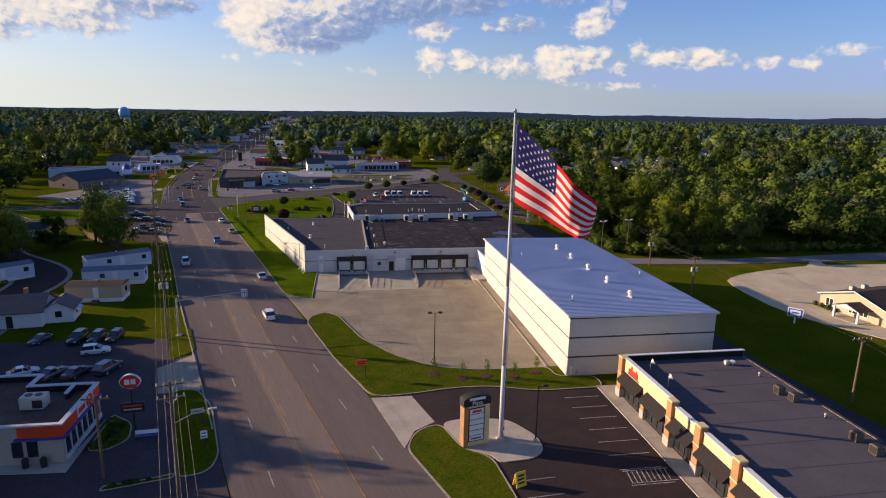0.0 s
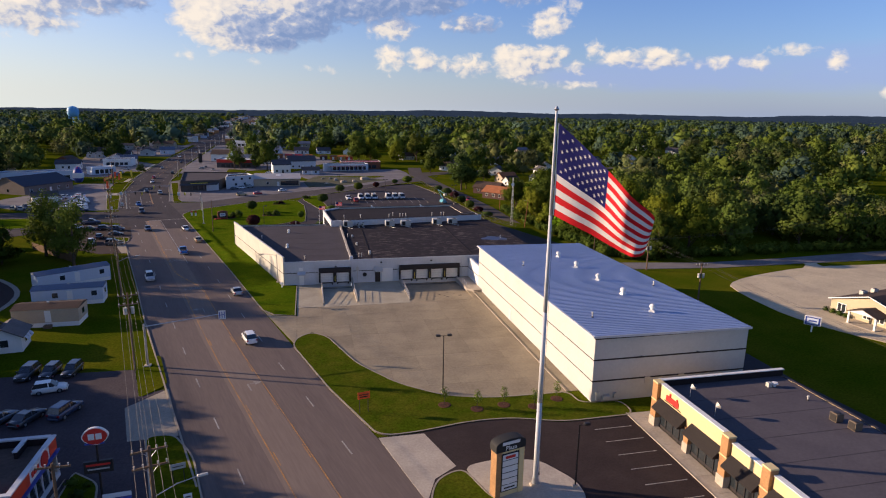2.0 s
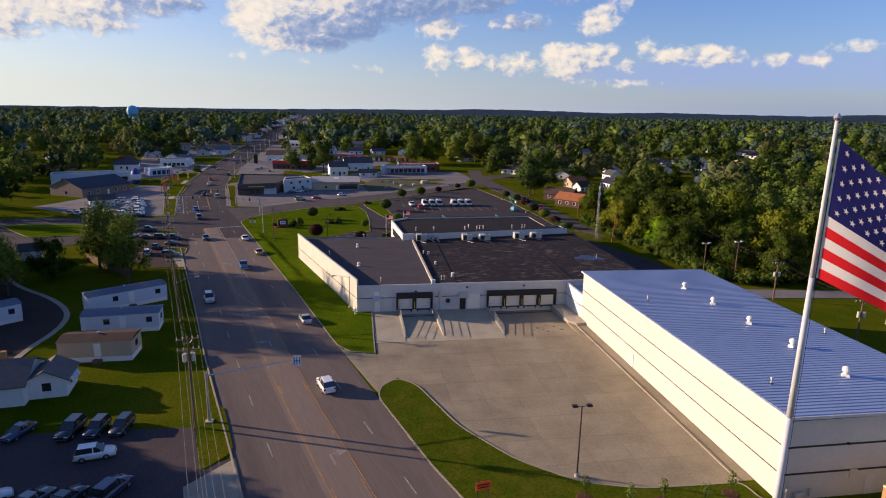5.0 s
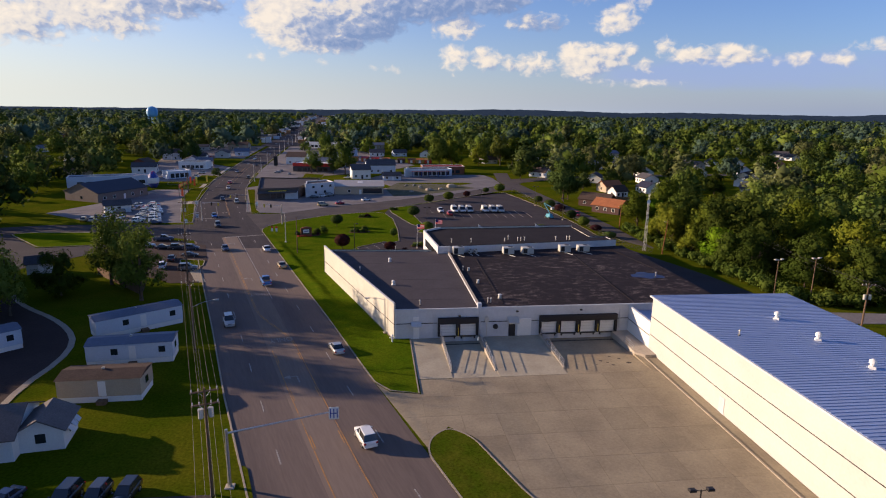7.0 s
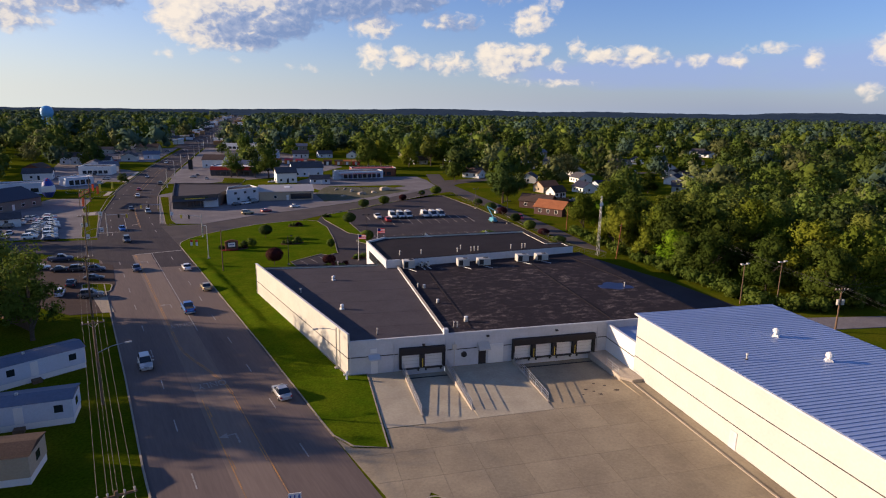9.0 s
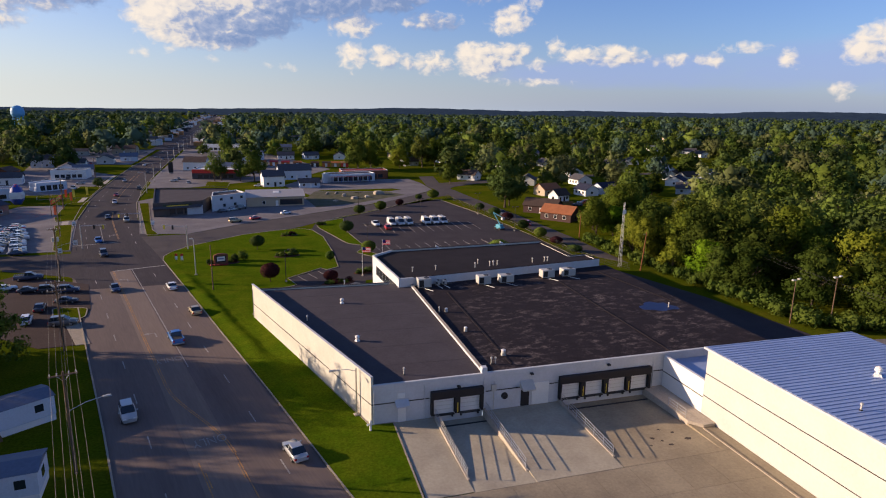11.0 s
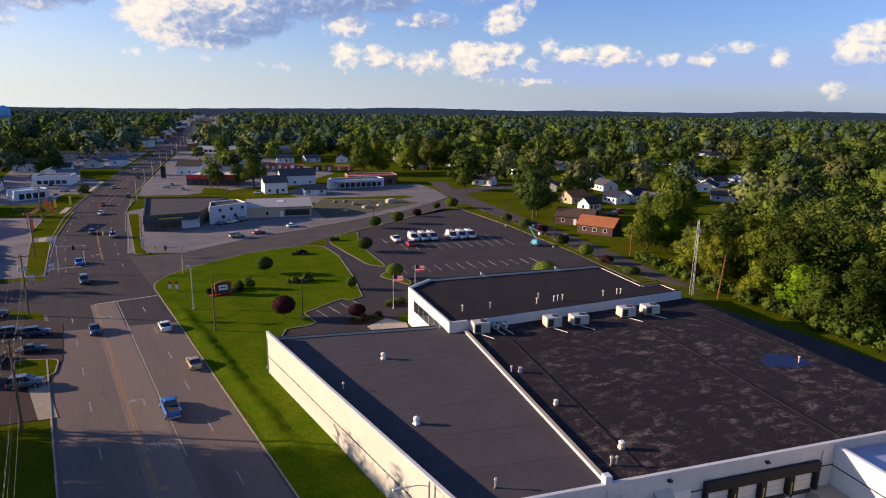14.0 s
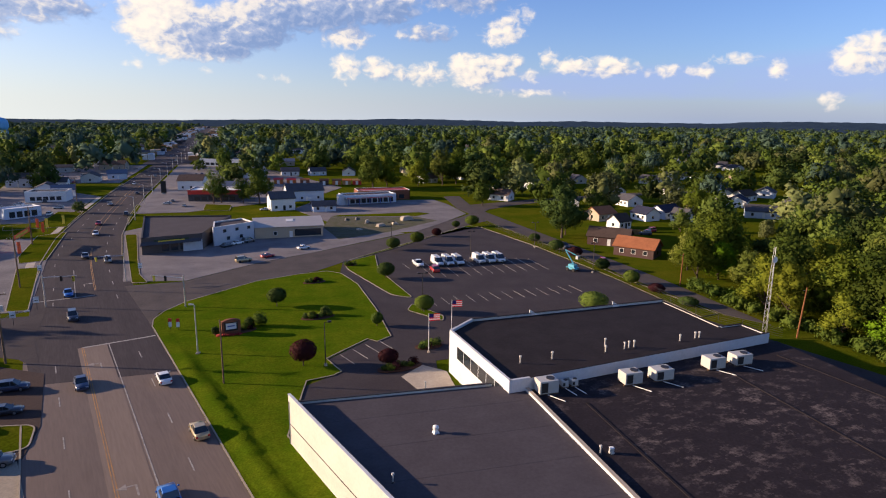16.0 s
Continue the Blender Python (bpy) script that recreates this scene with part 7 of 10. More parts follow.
def leaf_cloud(rng, lobes, count, size, spread=0.5, core=0.72, rows=5, cols=8, ruffle=0.5):
    """Leaf clumps over a crown made of several lobes (centre, radii), each with a dense lumpy inside."""
    C0, R0 = np.array([l[0] for l in lobes], dtype=float), np.array([l[1] for l in lobes], dtype=float)
    vols = (R0[:, 0] * R0[:, 1] * R0[:, 2]) ** 0.67
    pick = rng.choice(len(lobes), count, p=vols / vols.sum())
    c, r = C0[pick], R0[pick]
    d = rng.normal(size=(count, 3))
    d /= np.linalg.norm(d, axis=1)[:, None]
    rad = 1.08 - spread * rng.random(count) ** 1.6
    p = c + d * r * rad[:, None]
    n = d + rng.normal(scale=0.45, size=(count, 3))
    n /= np.linalg.norm(n, axis=1)[:, None]
    a = np.cross(n, rng.normal(size=(count, 3)))
    a /= np.linalg.norm(a, axis=1)[:, None]
    b = np.cross(n, a)
    s = size * rng.uniform(0.6, 1.35, count)[:, None]
    t = size * rng.uniform(0.45, 1.0, count)[:, None]
    tip = n * s * 0.35
    v = np.stack([p - a * s, p - b * t + tip, p + a * s, p + b * t + tip], 1).reshape(-1, 3)
    f = np.arange(count * 4).reshape(-1, 4)
    mid = (C0 * vols[:, None]).sum(0) / vols.sum()
    o = p - mid
    o /= np.linalg.norm(o, axis=1)[:, None] + 1e-6
    nn = d * 0.42 + o * 0.62 + n * ruffle
    nn /= np.linalg.norm(nn, axis=1)[:, None]
    nn = np.repeat(nn, 4, axis=0)
    if core:
        V, F, NN, k = [v], [f], [nn], len(v)
        for cc, rr in zip(C0, R0):
            bv, bf, bn = blob(rng, rows, cols)
            V.append(bv * rr * core + cc)
            F.append(bf + k)
            out = np.asarray(cc, dtype=float) - mid + 0.4 * bv * rr
            bn = bn * 0.45 + out / (np.linalg.norm(out, axis=1)[:, None] + 1e-6) * 0.6 + rng.normal(scale=0.2, size=bn.shape)
            NN.append(bn / np.linalg.norm(bn, axis=1)[:, None])
            k += len(bv)
        v, f, nn = np.concatenate(V), np.concatenate(F), np.concatenate(NN)
    return v, f, nn


def crown_lobes(rng, h, w, n, low=0.3):
    """A tall middle, a ring of lobes low down, a ring of smaller ones above."""
    lobes = [((0, 0, h * 0.58), (w * 0.34, w * 0.34, h * 0.38))]
    up = max(2, n // 2)
    for k in range(n):
        a = 2 * math.pi * (k + rng.uniform(-0.35, 0.35)) / n
        z = h * rng.uniform(low + 0.14, 0.52)
        q, r = w * rng.uniform(0.24, 0.36), w * rng.uniform(0.17, 0.25)
        lobes.append(((q * math.cos(a), q * math.sin(a), z), (r, r, min(r * rng.uniform(0.9, 1.25), z - h * 0.02))))
    for k in range(up):
        a = 2 * math.pi * (k + rng.uniform(-0.4, 0.4)) / up + 0.5
        z = h * rng.uniform(0.62, 0.86)
        q, r = w * rng.uniform(0.1, 0.26), w * rng.uniform(0.12, 0.2)
        lobes.append(((q * math.cos(a), q * math.sin(a), z), (r, r, r * rng.uniform(0.8, 1.1))))
    return lobes


def boughs(rng, lobes, n, small=0.42, large=0.68):
    """Smaller lobes over the upper and outer side of each lobe, so that a crown is made of many leafy boughs."""
    out = [(c, tuple(q * 0.86 for q in r)) for c, r in lobes]
    for c, r in lobes:
        for k in range(n):
            a = 2 * math.pi * (k + rng.uniform(-0.4, 0.4)) / n
            u = rng.uniform(-0.35, 0.95)
            q = math.sqrt(1 - u * u)
            s = rng.uniform(small, large)
            out.append(((c[0] + r[0] * q * math.cos(a) * 0.82, c[1] + r[1] * q * math.sin(a) * 0.82, c[2] + r[2] * u * 0.82), (r[0] * s, r[1] * s, r[2] * s * rng.uniform(0.7, 1.0))))
    return out


def mesh_of(name, v, f, material, normals=None, tones=None):
    me = bpy.data.meshes.new(name)
    me.vertices.add(len(v))
    me.vertices.foreach_set("co", np.asarray(v, dtype=np.float32).ravel())
    k = f.shape[1]
    me.loops.add(f.size)
    me.loops.foreach_set("vertex_index", f.astype(np.int32).ravel())
    me.polygons.add(len(f))
    me.polygons.foreach_set("loop_start", np.arange(0, f.size, k, dtype=np.int32))
    me.update(calc_edges=True)
    if normals is not None:
        me.polygons.foreach_set("use_smooth", [True] * len(f))
        me.normals_split_custom_set_from_vertices(np.asarray(normals, dtype=np.float32))
    me.materials.append(material)
    if tones is not None:
        me.attributes.new("tone", "FLOAT", "POINT").data.foreach_set("value", np.asarray(tones, dtype=np.float32))
    return me


# ---- houses, mobile homes and shops ----
def gable_house(x, y, w, d, h, rise, rz, wall, roof, label, name="house", eave=0.45, windows=2, door=True, chimney=False, group=""):
    """A house w wide and d deep with its ridge along its width."""
    ob = thing(name, label, "house", x, y, 0, rz, group)
    a, b = w / 2, d / 2
    part("wall", Geo().add([(-a, -b, 0), (a, -b, 0), (a, b, 0), (-a, b, 0), (-a, -b, h), (a, -b, h), (a, b, h), (-a, b, h), (-a, 0, h + rise - 0.1), (a, 0, h + rise - 0.1)],
                           [(0, 1, 5, 4), (2, 3, 7, 6), (1, 2, 6, 9, 5), (3, 0, 4, 8, 7), (3, 2, 1, 0), (4, 5, 9, 8), (6, 7, 8, 9)]), wall, ob)
    k = rise / b
    for s in (-1, 1):
        q = [(-a - eave, s * (b + eave), h - k * eave + 0.02), (a + eave, s * (b + eave), h - k * eave + 0.02), (a + eave, 0, h + rise + 0.02), (-a - eave, 0, h + rise + 0.02)]
        if s > 0:
            q = [q[1], q[0], q[3], q[2]]
        part("roof", Geo().slab(*q, 0.14), roof, ob)
    for s in (-1, 1):
        for i in range(windows):
            u = -a + w * (i + 0.7) / (windows + 0.4)
            if s < 0 and door and i == windows // 2:
                continue
            wd = part("window", Geo().box(u - 0.5, s * b - 0.04, 0.95, u + 0.5, s * b + 0.04, 2.0), GLASS, ob)
            part("frame", Geo().box(u - 0.6, s * b - 0.03, 0.87, u + 0.6, s * b + 0.03, 2.08), WHITE, wd)
        part("window", Geo().box(s * a - 0.04, -0.5, 0.95, s * a + 0.04, 0.5, 2.0), GLASS, ob)
    if door:
        part("door", Geo().box(-0.05, -b - 0.05, 0.1, 0.9, -b + 0.02, 2.1), WHITE if wall is not WHITE else DARKTRIM, ob)
    if chimney:
        part("chimney", Geo().box(a * 0.3, b * 0.1, h, a * 0.3 + 0.6, b * 0.1 + 0.6, h + rise + 0.8), BRICK, ob)
    return ob


def mobile_home(x, y, w, d, rz, wall, roof, label, plain=False):
    ob = thing("mobile_home", label, "mobile home", x, y, 0, rz, "mobile homes")
    a, b = w / 2, d / 2
    part("skirt", Geo().box(-a + 0.05, -b + 0.05, 0, a - 0.05, b - 0.05, 0.75), WHITE, ob, "white skirting")
    part("body", Geo().box(-a, -b, 0.75, a, b, 3.1, 0.06), wall, ob)
    part("roof", Geo().add([(-a - 0.15, -b - 0.15, 3.08), (a + 0.15, -b - 0.15, 3.08), (a + 0.15, b + 0.15, 3.08), (-a - 0.15, b + 0.15, 3.08), (-a - 0.15, 0, 3.55), (a + 0.15, 0, 3.55)], [(0, 1, 5, 4), (2, 3, 4, 5), (1, 2, 5), (3, 0, 4), (3, 2, 1, 0)]), roof, ob)
    for u in () if plain else (-0.35, 0.75):
        part("window", Geo().box(a * u - 0.45, -b - 0.03, 1.6, a * u + 0.45, -b + 0.03, 2.5), GLASS, ob)
    part("door", Geo().box(-0.1, -b - 0.05, 0.85, 0.8, -b + 0.02, 2.8), WHITE, ob)
    part("step", Geo().box(-0.2, -b - 0.9, 0, 0.9, -b - 0.05, 0.5), WOOD, ob)
    part("window", Geo().box(a - 0.03, -0.5, 1.5, a + 0.04, 0.5, 2.4), GLASS, ob)
    part("roof_vent", Geo().box(-0.3, -0.2, 3.4, 0.0, 0.1, 3.75), HVAC, ob)
    return ob


# sunlight on the cottage roof is put into this lighter shingle colour
SUNLITSHINGLE = mat("sunlit_shingles", (0.135, 0.122, 0.118), 0.9, 0.25, 0.6, 6.0, 0.2, random_tint=0.1)
BLUEROOF = mat("blue_grey_roof", (0.11, 0.13, 0.18), 0.6, 0.15, 0.4, 3.0, metal=0.2)
SHINGLE = mat("grey_shingles", (0.078, 0.075, 0.082), 0.9, 0.3, 0.6, 6.0, 0.2, random_tint=0.15)
BROWNSHINGLE = mat("brown_shingles", (0.080, 0.056, 0.045), 0.9, 0.3, 0.6, 6.0, 0.2, random_tint=0.2)
ORANGEROOF = mat("orange_brown_shingles", (0.33, 0.125, 0.055), 0.9, 0.25, 0.6, 6.0, 0.2)
TAN = mat("tan_siding", (0.42, 0.34, 0.24), 0.8, 0.1, 0.4, 5.0)
BLUESIDE = mat("pale_blue_siding", (0.50, 0.55, 0.62), 0.75, 0.08, 0.4, 5.0)
REDBRICK = mat("red_brick", (0.21, 0.085, 0.050), 0.9, 0.25, 0.8, 8.0)

mobile_home(-59.3, 125.6, 13.2, 4.2, 35, BLUESIDE, BLUEROOF, "long white mobile home with a blue-grey roof")
mobile_home(-55.3, 112.4, 11.4, 4.2, 6, BLUESIDE, BLUEROOF, "white mobile home with a blue metal roof")
mobile_home(-54.6, 101.0, 9.8, 4.6, 1, TAN, BROWNSHINGLE, "tan windowless mobile home with a brown roof and white skirting", True)
mobile_home(-79.0, 115.5, 12.0, 4.2, 42, BLUESIDE, BLUEROOF, "white mobile home beside the curved drive")
gable_house(-63.4, 89.2, 10.0, 8.0, 2.8, 1.9, 8, WHITE, SUNLITSHINGLE, "white cottage with a hipped grey shingle roof", "cottage", chimney=True)
ob = gable_house(-56.4, 90.0, 4.6, 4.4, 2.6, 1.2, 98, WHITE, SUNLITSHINGLE, "small white porch wing with a grey roof", "porch_wing", windows=1, door=False)
for k in range(3):
    part("striped_shade", Geo().slab((-1.5 + k * 1.1, -2.9, 1.5), (-0.6 + k * 1.1, -2.9, 1.5), (-0.6 + k * 1.1, -2.26, 2.3), (-1.5 + k * 1.1, -2.26, 2.3), 0.05), BLUESIDE, ob, "striped window shade")
gable_house(-92.5, 163.0, 4.4, 3.5, 2.6, 1.2, 20, CREAM, SHINGLE, "small cream shed under the trees", "shed", windows=1)

# wooden lot fence
ob = thing("board_fence", "weathered board fence at the edge of the car lot", "fence", -79.5, 160.3, 0, -48.4)
bm_ = Geo().box(-0.09, -0.02, 0.05, 0.09, 0.02, 1.8).mesh("board")
bm_.materials.append(WOOD)
for k in range(113):
    piece("board", bm_, ob, pose(0.2 * k, 0, 0))
part("fence_rail", Geo().box(-0.1, 0.02, 0.4, 22.5, 0.08, 0.5).box(-0.1, 0.02, 1.4, 22.5, 0.08, 1.5), WOOD, ob)


def block(name, poly, h, wall, roof, label, category="shop", windows=(), parapet=0.35, trim=WHITE, group="", door=None):
    """A flat-roofed building over a polygon. windows: (edge, first, last, count, sill, head) in parts of the edge."""
    ob = thing(name, label, category, 0, 0, 0, 0, group)
    c = ccw(poly)
    n = len(c)
    for k in range(n):
        part("wall", wall_between(Geo(), c[k], c[(k + 1) % n], 0, h + parapet, 0.3), wall, ob)
        part("coping", wall_between(Geo(), c[k], c[(k + 1) % n], h + parapet, h + parapet + 0.08, 0.4), trim, ob)
    cx, cy = sum(p[0] for p in c) / n, sum(p[1] for p in c) / n
    part("roof", Geo().prism([(cx + (x - cx) * 0.985, cy + (y - cy) * 0.985) for x, y in c], h - 0.2, h), roof, ob)
    for e, u0, u1, cnt, s0, s1 in windows:
        a, b = Vector(c[e]), Vector(c[(e + 1) % n])
        nn = Vector(((b - a).y, -(b - a).x)).normalized() * 0.04
        for i in range(cnt):
            p, q = a + (b - a) * (u0 + (u1 - u0) * (i + 0.12) / cnt) + nn, a + (b - a) * (u0 + (u1 - u0) * (i + 0.88) / cnt) + nn
            part("window", wall_between(Geo(), tuple(p), tuple(q), s0, s1, 0.1), GLASS, ob)
    return ob


# corner shops beyond the crossing
DARKWALL = mat("dark_brown_siding", (0.105, 0.088, 0.080), 0.85, 0.15, 0.4, 5.0)
ob = block("corner_shop", [(-63.5, 268), (-48.6, 272.2), (-46.5, 285), (-42, 304), (-69.0, 308)], 4.2, DARKWALL, GREYROOF, "dark corner shop with a flat roof and yellow sign", windows=((0, 0.3, 0.9, 4, 0.6, 2.4),), trim=DARKTRIM)
part("sign_board", Geo().slab((-60.5, 268.6, 3.0), (-52.0, 271.0, 3.0), (-52.0, 271.0, 3.9), (-60.5, 268.6, 3.9), 0.12), mat("dark_green_board", (0.03, 0.05, 0.02), 0.5), ob)
part("letter_bar", Geo().slab((-59.5, 268.7, 3.25), (-53.0, 270.55, 3.25), (-53.0, 270.55, 3.6), (-59.5, 268.7, 3.6), 0.03), YELLOW, ob, "yellow bar of writing")
part("canopy", Geo().slab((-63.6, 266.4, 2.8), (-49.0, 270.5, 2.8), (-48.6, 272.2, 3.5), (-63.5, 268.0, 3.5), 0.12), SHINGLE, ob)
block("white_annex", [(-45.9, 275.4), (-34.9, 283.6), (-38.3, 291.5), (-46.4, 286.4)], 5.1, OLDWHITE, GREYROOF, "white two-storey annex with small dark windows", windows=((0, 0.30, 0.40, 1, 1.3, 2.3), (0, 0.62, 0.72, 1, 1.3, 2.3), (0, 0.22, 0.32, 1, 3.6, 4.5), (0, 0.52, 0.62, 1, 3.6, 4.5), (0, 0.82, 0.92, 1, 3.6, 4.5)))
block("white_lean_to", [(-53.5, 270.5), (-48.7, 272.0), (-46.7, 284.6), (-50.0, 284.0)], 2.6, OLDWHITE, GREYROOF, "low white lean-to beside the annex")
ob = gable_house(-24.6, 293.0, 20.5, 17.5, 3.6, 1.6, 1.5, TAN, mat("pale_tan_metal_roof", (0.42, 0.39, 0.36), 0.6, 0.1, 0.2, 2.0, metal=0.2), "tan store with a wide pale metal roof", "store", windows=2)
part("shop_window", Geo().box(1.5, -8.85, 0.5, 9.6, -8.72, 2.6), GLASS, ob)
part("roof_hatch", Geo().slab((-0.6, -4.6, 4.48), (1.6, -4.6, 4.48), (1.6, -2.4, 4.90), (-0.6, -2.4, 4.90), 0.1), WHITE, ob, "white roof hatch")
# stubs of walls and stacked blocks on the rubble lot
for k, (xx, yy, ww, dd, hh, rz) in enumerate(((3.5, 305.5, 3.4, 0.5, 1.2, 60), (6.9, 297.4, 3.6, 1.4, 1.0, 35), (18.7, 308.4, 4.6, 2.0, 1.5, 20), (-3.0, 314.0, 6.0, 0.35, 0.4, 80), (1.0, 315.0, 6.0, 0.35, 0.4, 80), (12.5, 300.5, 2.0, 1.5, 0.8, 10), (-1.5, 292.0, 1.6, 1.2, 0.6, 40))):
    ob = thing("wall_stub", "low stub of a broken pale concrete wall among weeds", "wall stub", xx, yy, 0.02, rz, "wall stubs")
    part("footing", Geo().box(-ww / 2 - 0.15, -dd / 2 - 0.15, 0, ww / 2 + 0.15, dd / 2 + 0.15, 0.15), KERB, ob)
    part("wall", Geo().loft([((-ww / 2, -dd / 2), (ww / 2, dd / 2)), ((-ww / 2, -dd / 2), (ww * 0.4, dd / 2)), ((-ww * 0.36, -dd * 0.45), (ww * 0.2, dd * 0.45))], (0.15, hh * 0.7, hh)), PALE, ob)
# shops further on
block("red_store", [(-62.5, 378), (-40.5, 374), (-38.5, 388), (-60.5, 392)], 4.6, SHINGLE, WHITE, "long grey store with a red fascia band", windows=((0, 0.1, 0.9, 6, 0.6, 2.2),))
part("fascia", wall_between(Geo(), (-62.6, 377.9), (-40.4, 373.9), 3.1, 5.0, 0.5), RED, bpy.data.objects["red_store"], "red fascia band")
ob = block("filling_station", [(1.9, 353.0), (25.5, 357.0), (24.0, 366.0), (0.5, 362)], 3.6, BLUESIDE, GREYROOF, "white and blue filling station shop under a deep fascia", windows=((0, 0.1, 0.95, 8, 0.5, 2.6),))
part("canopy", Geo().prism([(2.6, 349.2), (22.6, 352.6), (22.2, 356.4), (2.2, 353.0)], 3.0, 3.25), OLDWHITE, ob)
part("fascia", wall_between(Geo(), (2.5, 349.0), (22.8, 352.5), 2.95, 3.9, 0.2), OLDWHITE, ob, "white canopy fascia")
part("stripe", wall_between(Geo(), (2.52, 348.94), (22.78, 352.44), 3.1, 3.3, 0.1), RED, ob, "thin red stripe")
for k in range(5):
    part("post", Geo().box(3.2 + 4.7 * k, 349.7 + 0.82 * k, 0, 3.45 + 4.7 * k, 349.95 + 0.82 * k, 3.0), BLUE, ob, "blue post")
part("white_end", Geo().prism([(-0.4, 351.6), (1.9, 352.0), (1.3, 355.4), (-1.0, 355.0)], 0, 4.4), OLDWHITE, ob, "white end wall")
block("red_roof_shop", [(10, 366), (34, 366), (34, 378), (10, 378)], 4.0, REDBRICK, mat("red_roof", (0.30, 0.04, 0.035), 0.7, 0.15), "shop with a dark red roof", windows=((0, 0.1, 0.9, 6, 0.6, 2.4),))
block("blue_store", [(-75, 588), (-30, 566), (-24, 580), (-70, 606)], 5.0, BLUESIDE, BLUEROOF, "long blue-grey store with a flat roof", windows=((0, 0.1, 0.9, 10, 0.6, 2.6),))
block("small_shop", [(-118.5, 339), (-109.5, 347.2), (-114, 353), (-123, 345)], 3.4, BLUESIDE, WHITE, "small white shop with large windows", windows=((0, 0.1, 0.9, 4, 0.5, 2.6),))
block("white_shop", [(-127, 387), (-112, 388), (-112, 398), (-127, 398)], 4.2, WHITE, GREYROOF, "plain white shop across the road", windows=((0, 0.1, 0.9, 5, 0.8, 2.4),))
# tan walls coloured a darker brown to stand in for shade on them
ob = gable_house(-122.5, 277, 23.0, 17.0, 3.6, 3.2, 62, mat("shade_darkened_stucco", (0.205, 0.165, 0.140), 0.85, 0.15, 0.5, 5.0), mat("dark_blue_roof", (0.024, 0.026, 0.045), 0.6, 0.15, 0.3, 2.5, metal=0.1), "tan dealership, shade put into its brown walls, with a steep dark blue roof", "dealership", windows=5)
gable_house(-106.0, 242.5, 8.0, 4.6, 2.8, 1.4, 25, WHITE, SHINGLE, "white sales cabin in the dealer lot", "sales_cabin", windows=2)
block("long_shop", [(-150, 305), (-118, 318), (-121, 326), (-153, 314)], 4.2, BLUESIDE, BLUEROOF, "long blue-roofed shop behind the dealer", windows=((0, 0.1, 0.9, 8, 0.8, 2.4),))
gable_house(-24.5, 346.0, 9.5, 8.0, 5.0, 2.4, 10, WHITE, SHINGLE, "white two-storey house with a dark gable roof", windows=3)
gable_house(-13.5, 374.0, 16.0, 10.0, 4.8, 2.8, 8, BLUESIDE, SHINGLE, "large pale blue house behind the shops", windows=4)
gable_house(-8.5, 338.0, 9.0, 6.0, 2.6, 1.6, 4, BLUESIDE, SHINGLE, "low pale house with a grey roof", windows=3)
ob = thing("pylon_sign", "tall black pylon sign by the road", "sign", -76.1, 407.8)
part("panel", Geo().box(-1.15, -0.35, 0.6, 1.15, 0.35, 6.2, 0.1), BLACK, ob)
part("base", Geo().box(-0.9, -0.3, 0, 0.9, 0.3, 0.62), PALE, ob)
ob = thing("street_banner", "long orange banner strung between two poles", "banner")
for xx, yy in ((-95.6, 277.2), (-96.0, 291.0)):
    part("pole", Geo().tube((xx, yy, 0), (xx, yy, 7.5), 0.1, 0.07, 8), WOOD, ob)
part("banner_cloth", Geo().slab((-95.6, 277.3, 3.6), (-96.0, 290.9, 3.8), (-96.0, 290.9, 5.2), (-95.6, 277.3, 4.9), 0.03), ORANGE, ob, "orange cloth")
part("letter_bar", Geo().slab((-95.56, 279.0, 4.0), (-95.9, 289.0, 4.15), (-95.9, 289.0, 4.75), (-95.56, 279.0, 4.6), 0.08), YELLOW, ob, "yellow bar of writing")
for xx, yy, mt in ((-100.5, 312.0, ORANGE), (-97.8, 311.6, YELLOW), (-96.4, 303.0, ORANGE), (-94.8, 318.0, YELLOW), (-92.6, 271.0, ORANGE)):
    post_sign("lot_banner", "coloured feather banner on a pole", xx, yy, 4.4, 0.8, 3.0, mt, 30, 1, None, 0.0, "banner")
SHEDORANGE = mat("orange_shed_paint", (0.42, 0.13, 0.03), 0.8, 0.15, 0.8, 6.0)
CRATES = (SHEDORANGE, BROWNSHINGLE, REDBRICK, SHEDORANGE, RED, BRICK)
for k, (xx, yy) in enumerate(((-15.1, 442.9), (-8, 440), (2.2, 436.2), (9, 435), (14.5, 434.3), (20, 433.5), (-22, 446), (-29, 448))):
    ob = thing("storage_shed", "brightly painted storage shed for sale", "shed", xx, yy, 0, -8, "sheds for sale")
    part("body", Geo().box(-2.4, -1.8, 0.1, 2.4, 1.8, 2.6), CRATES[(k * 5 + 3) % 6], ob)
    part("roof", Geo().slab((-2.6, -2.0, 2.55), (2.6, -2.0, 2.55), (2.6, 0, 3.4), (-2.6, 0, 3.4), 0.1).slab((2.6, 2.0, 2.55), (-2.6, 2.0, 2.55), (-2.6, 0, 3.4), (2.6, 0, 3.4), 0.1), CRATES[(k * 5 + 4) % 6], ob)
    part("door", Geo().box(-0.7, -1.86, 0.15, 0.7, -1.8, 2.2), WHITE, ob)
ob = thing("inflatable", "round red, white and blue inflatable on the dealer roof edge", "inflatable", -114.5, 306.0)
ob.scale = (0.72, 0.72, 1.0)
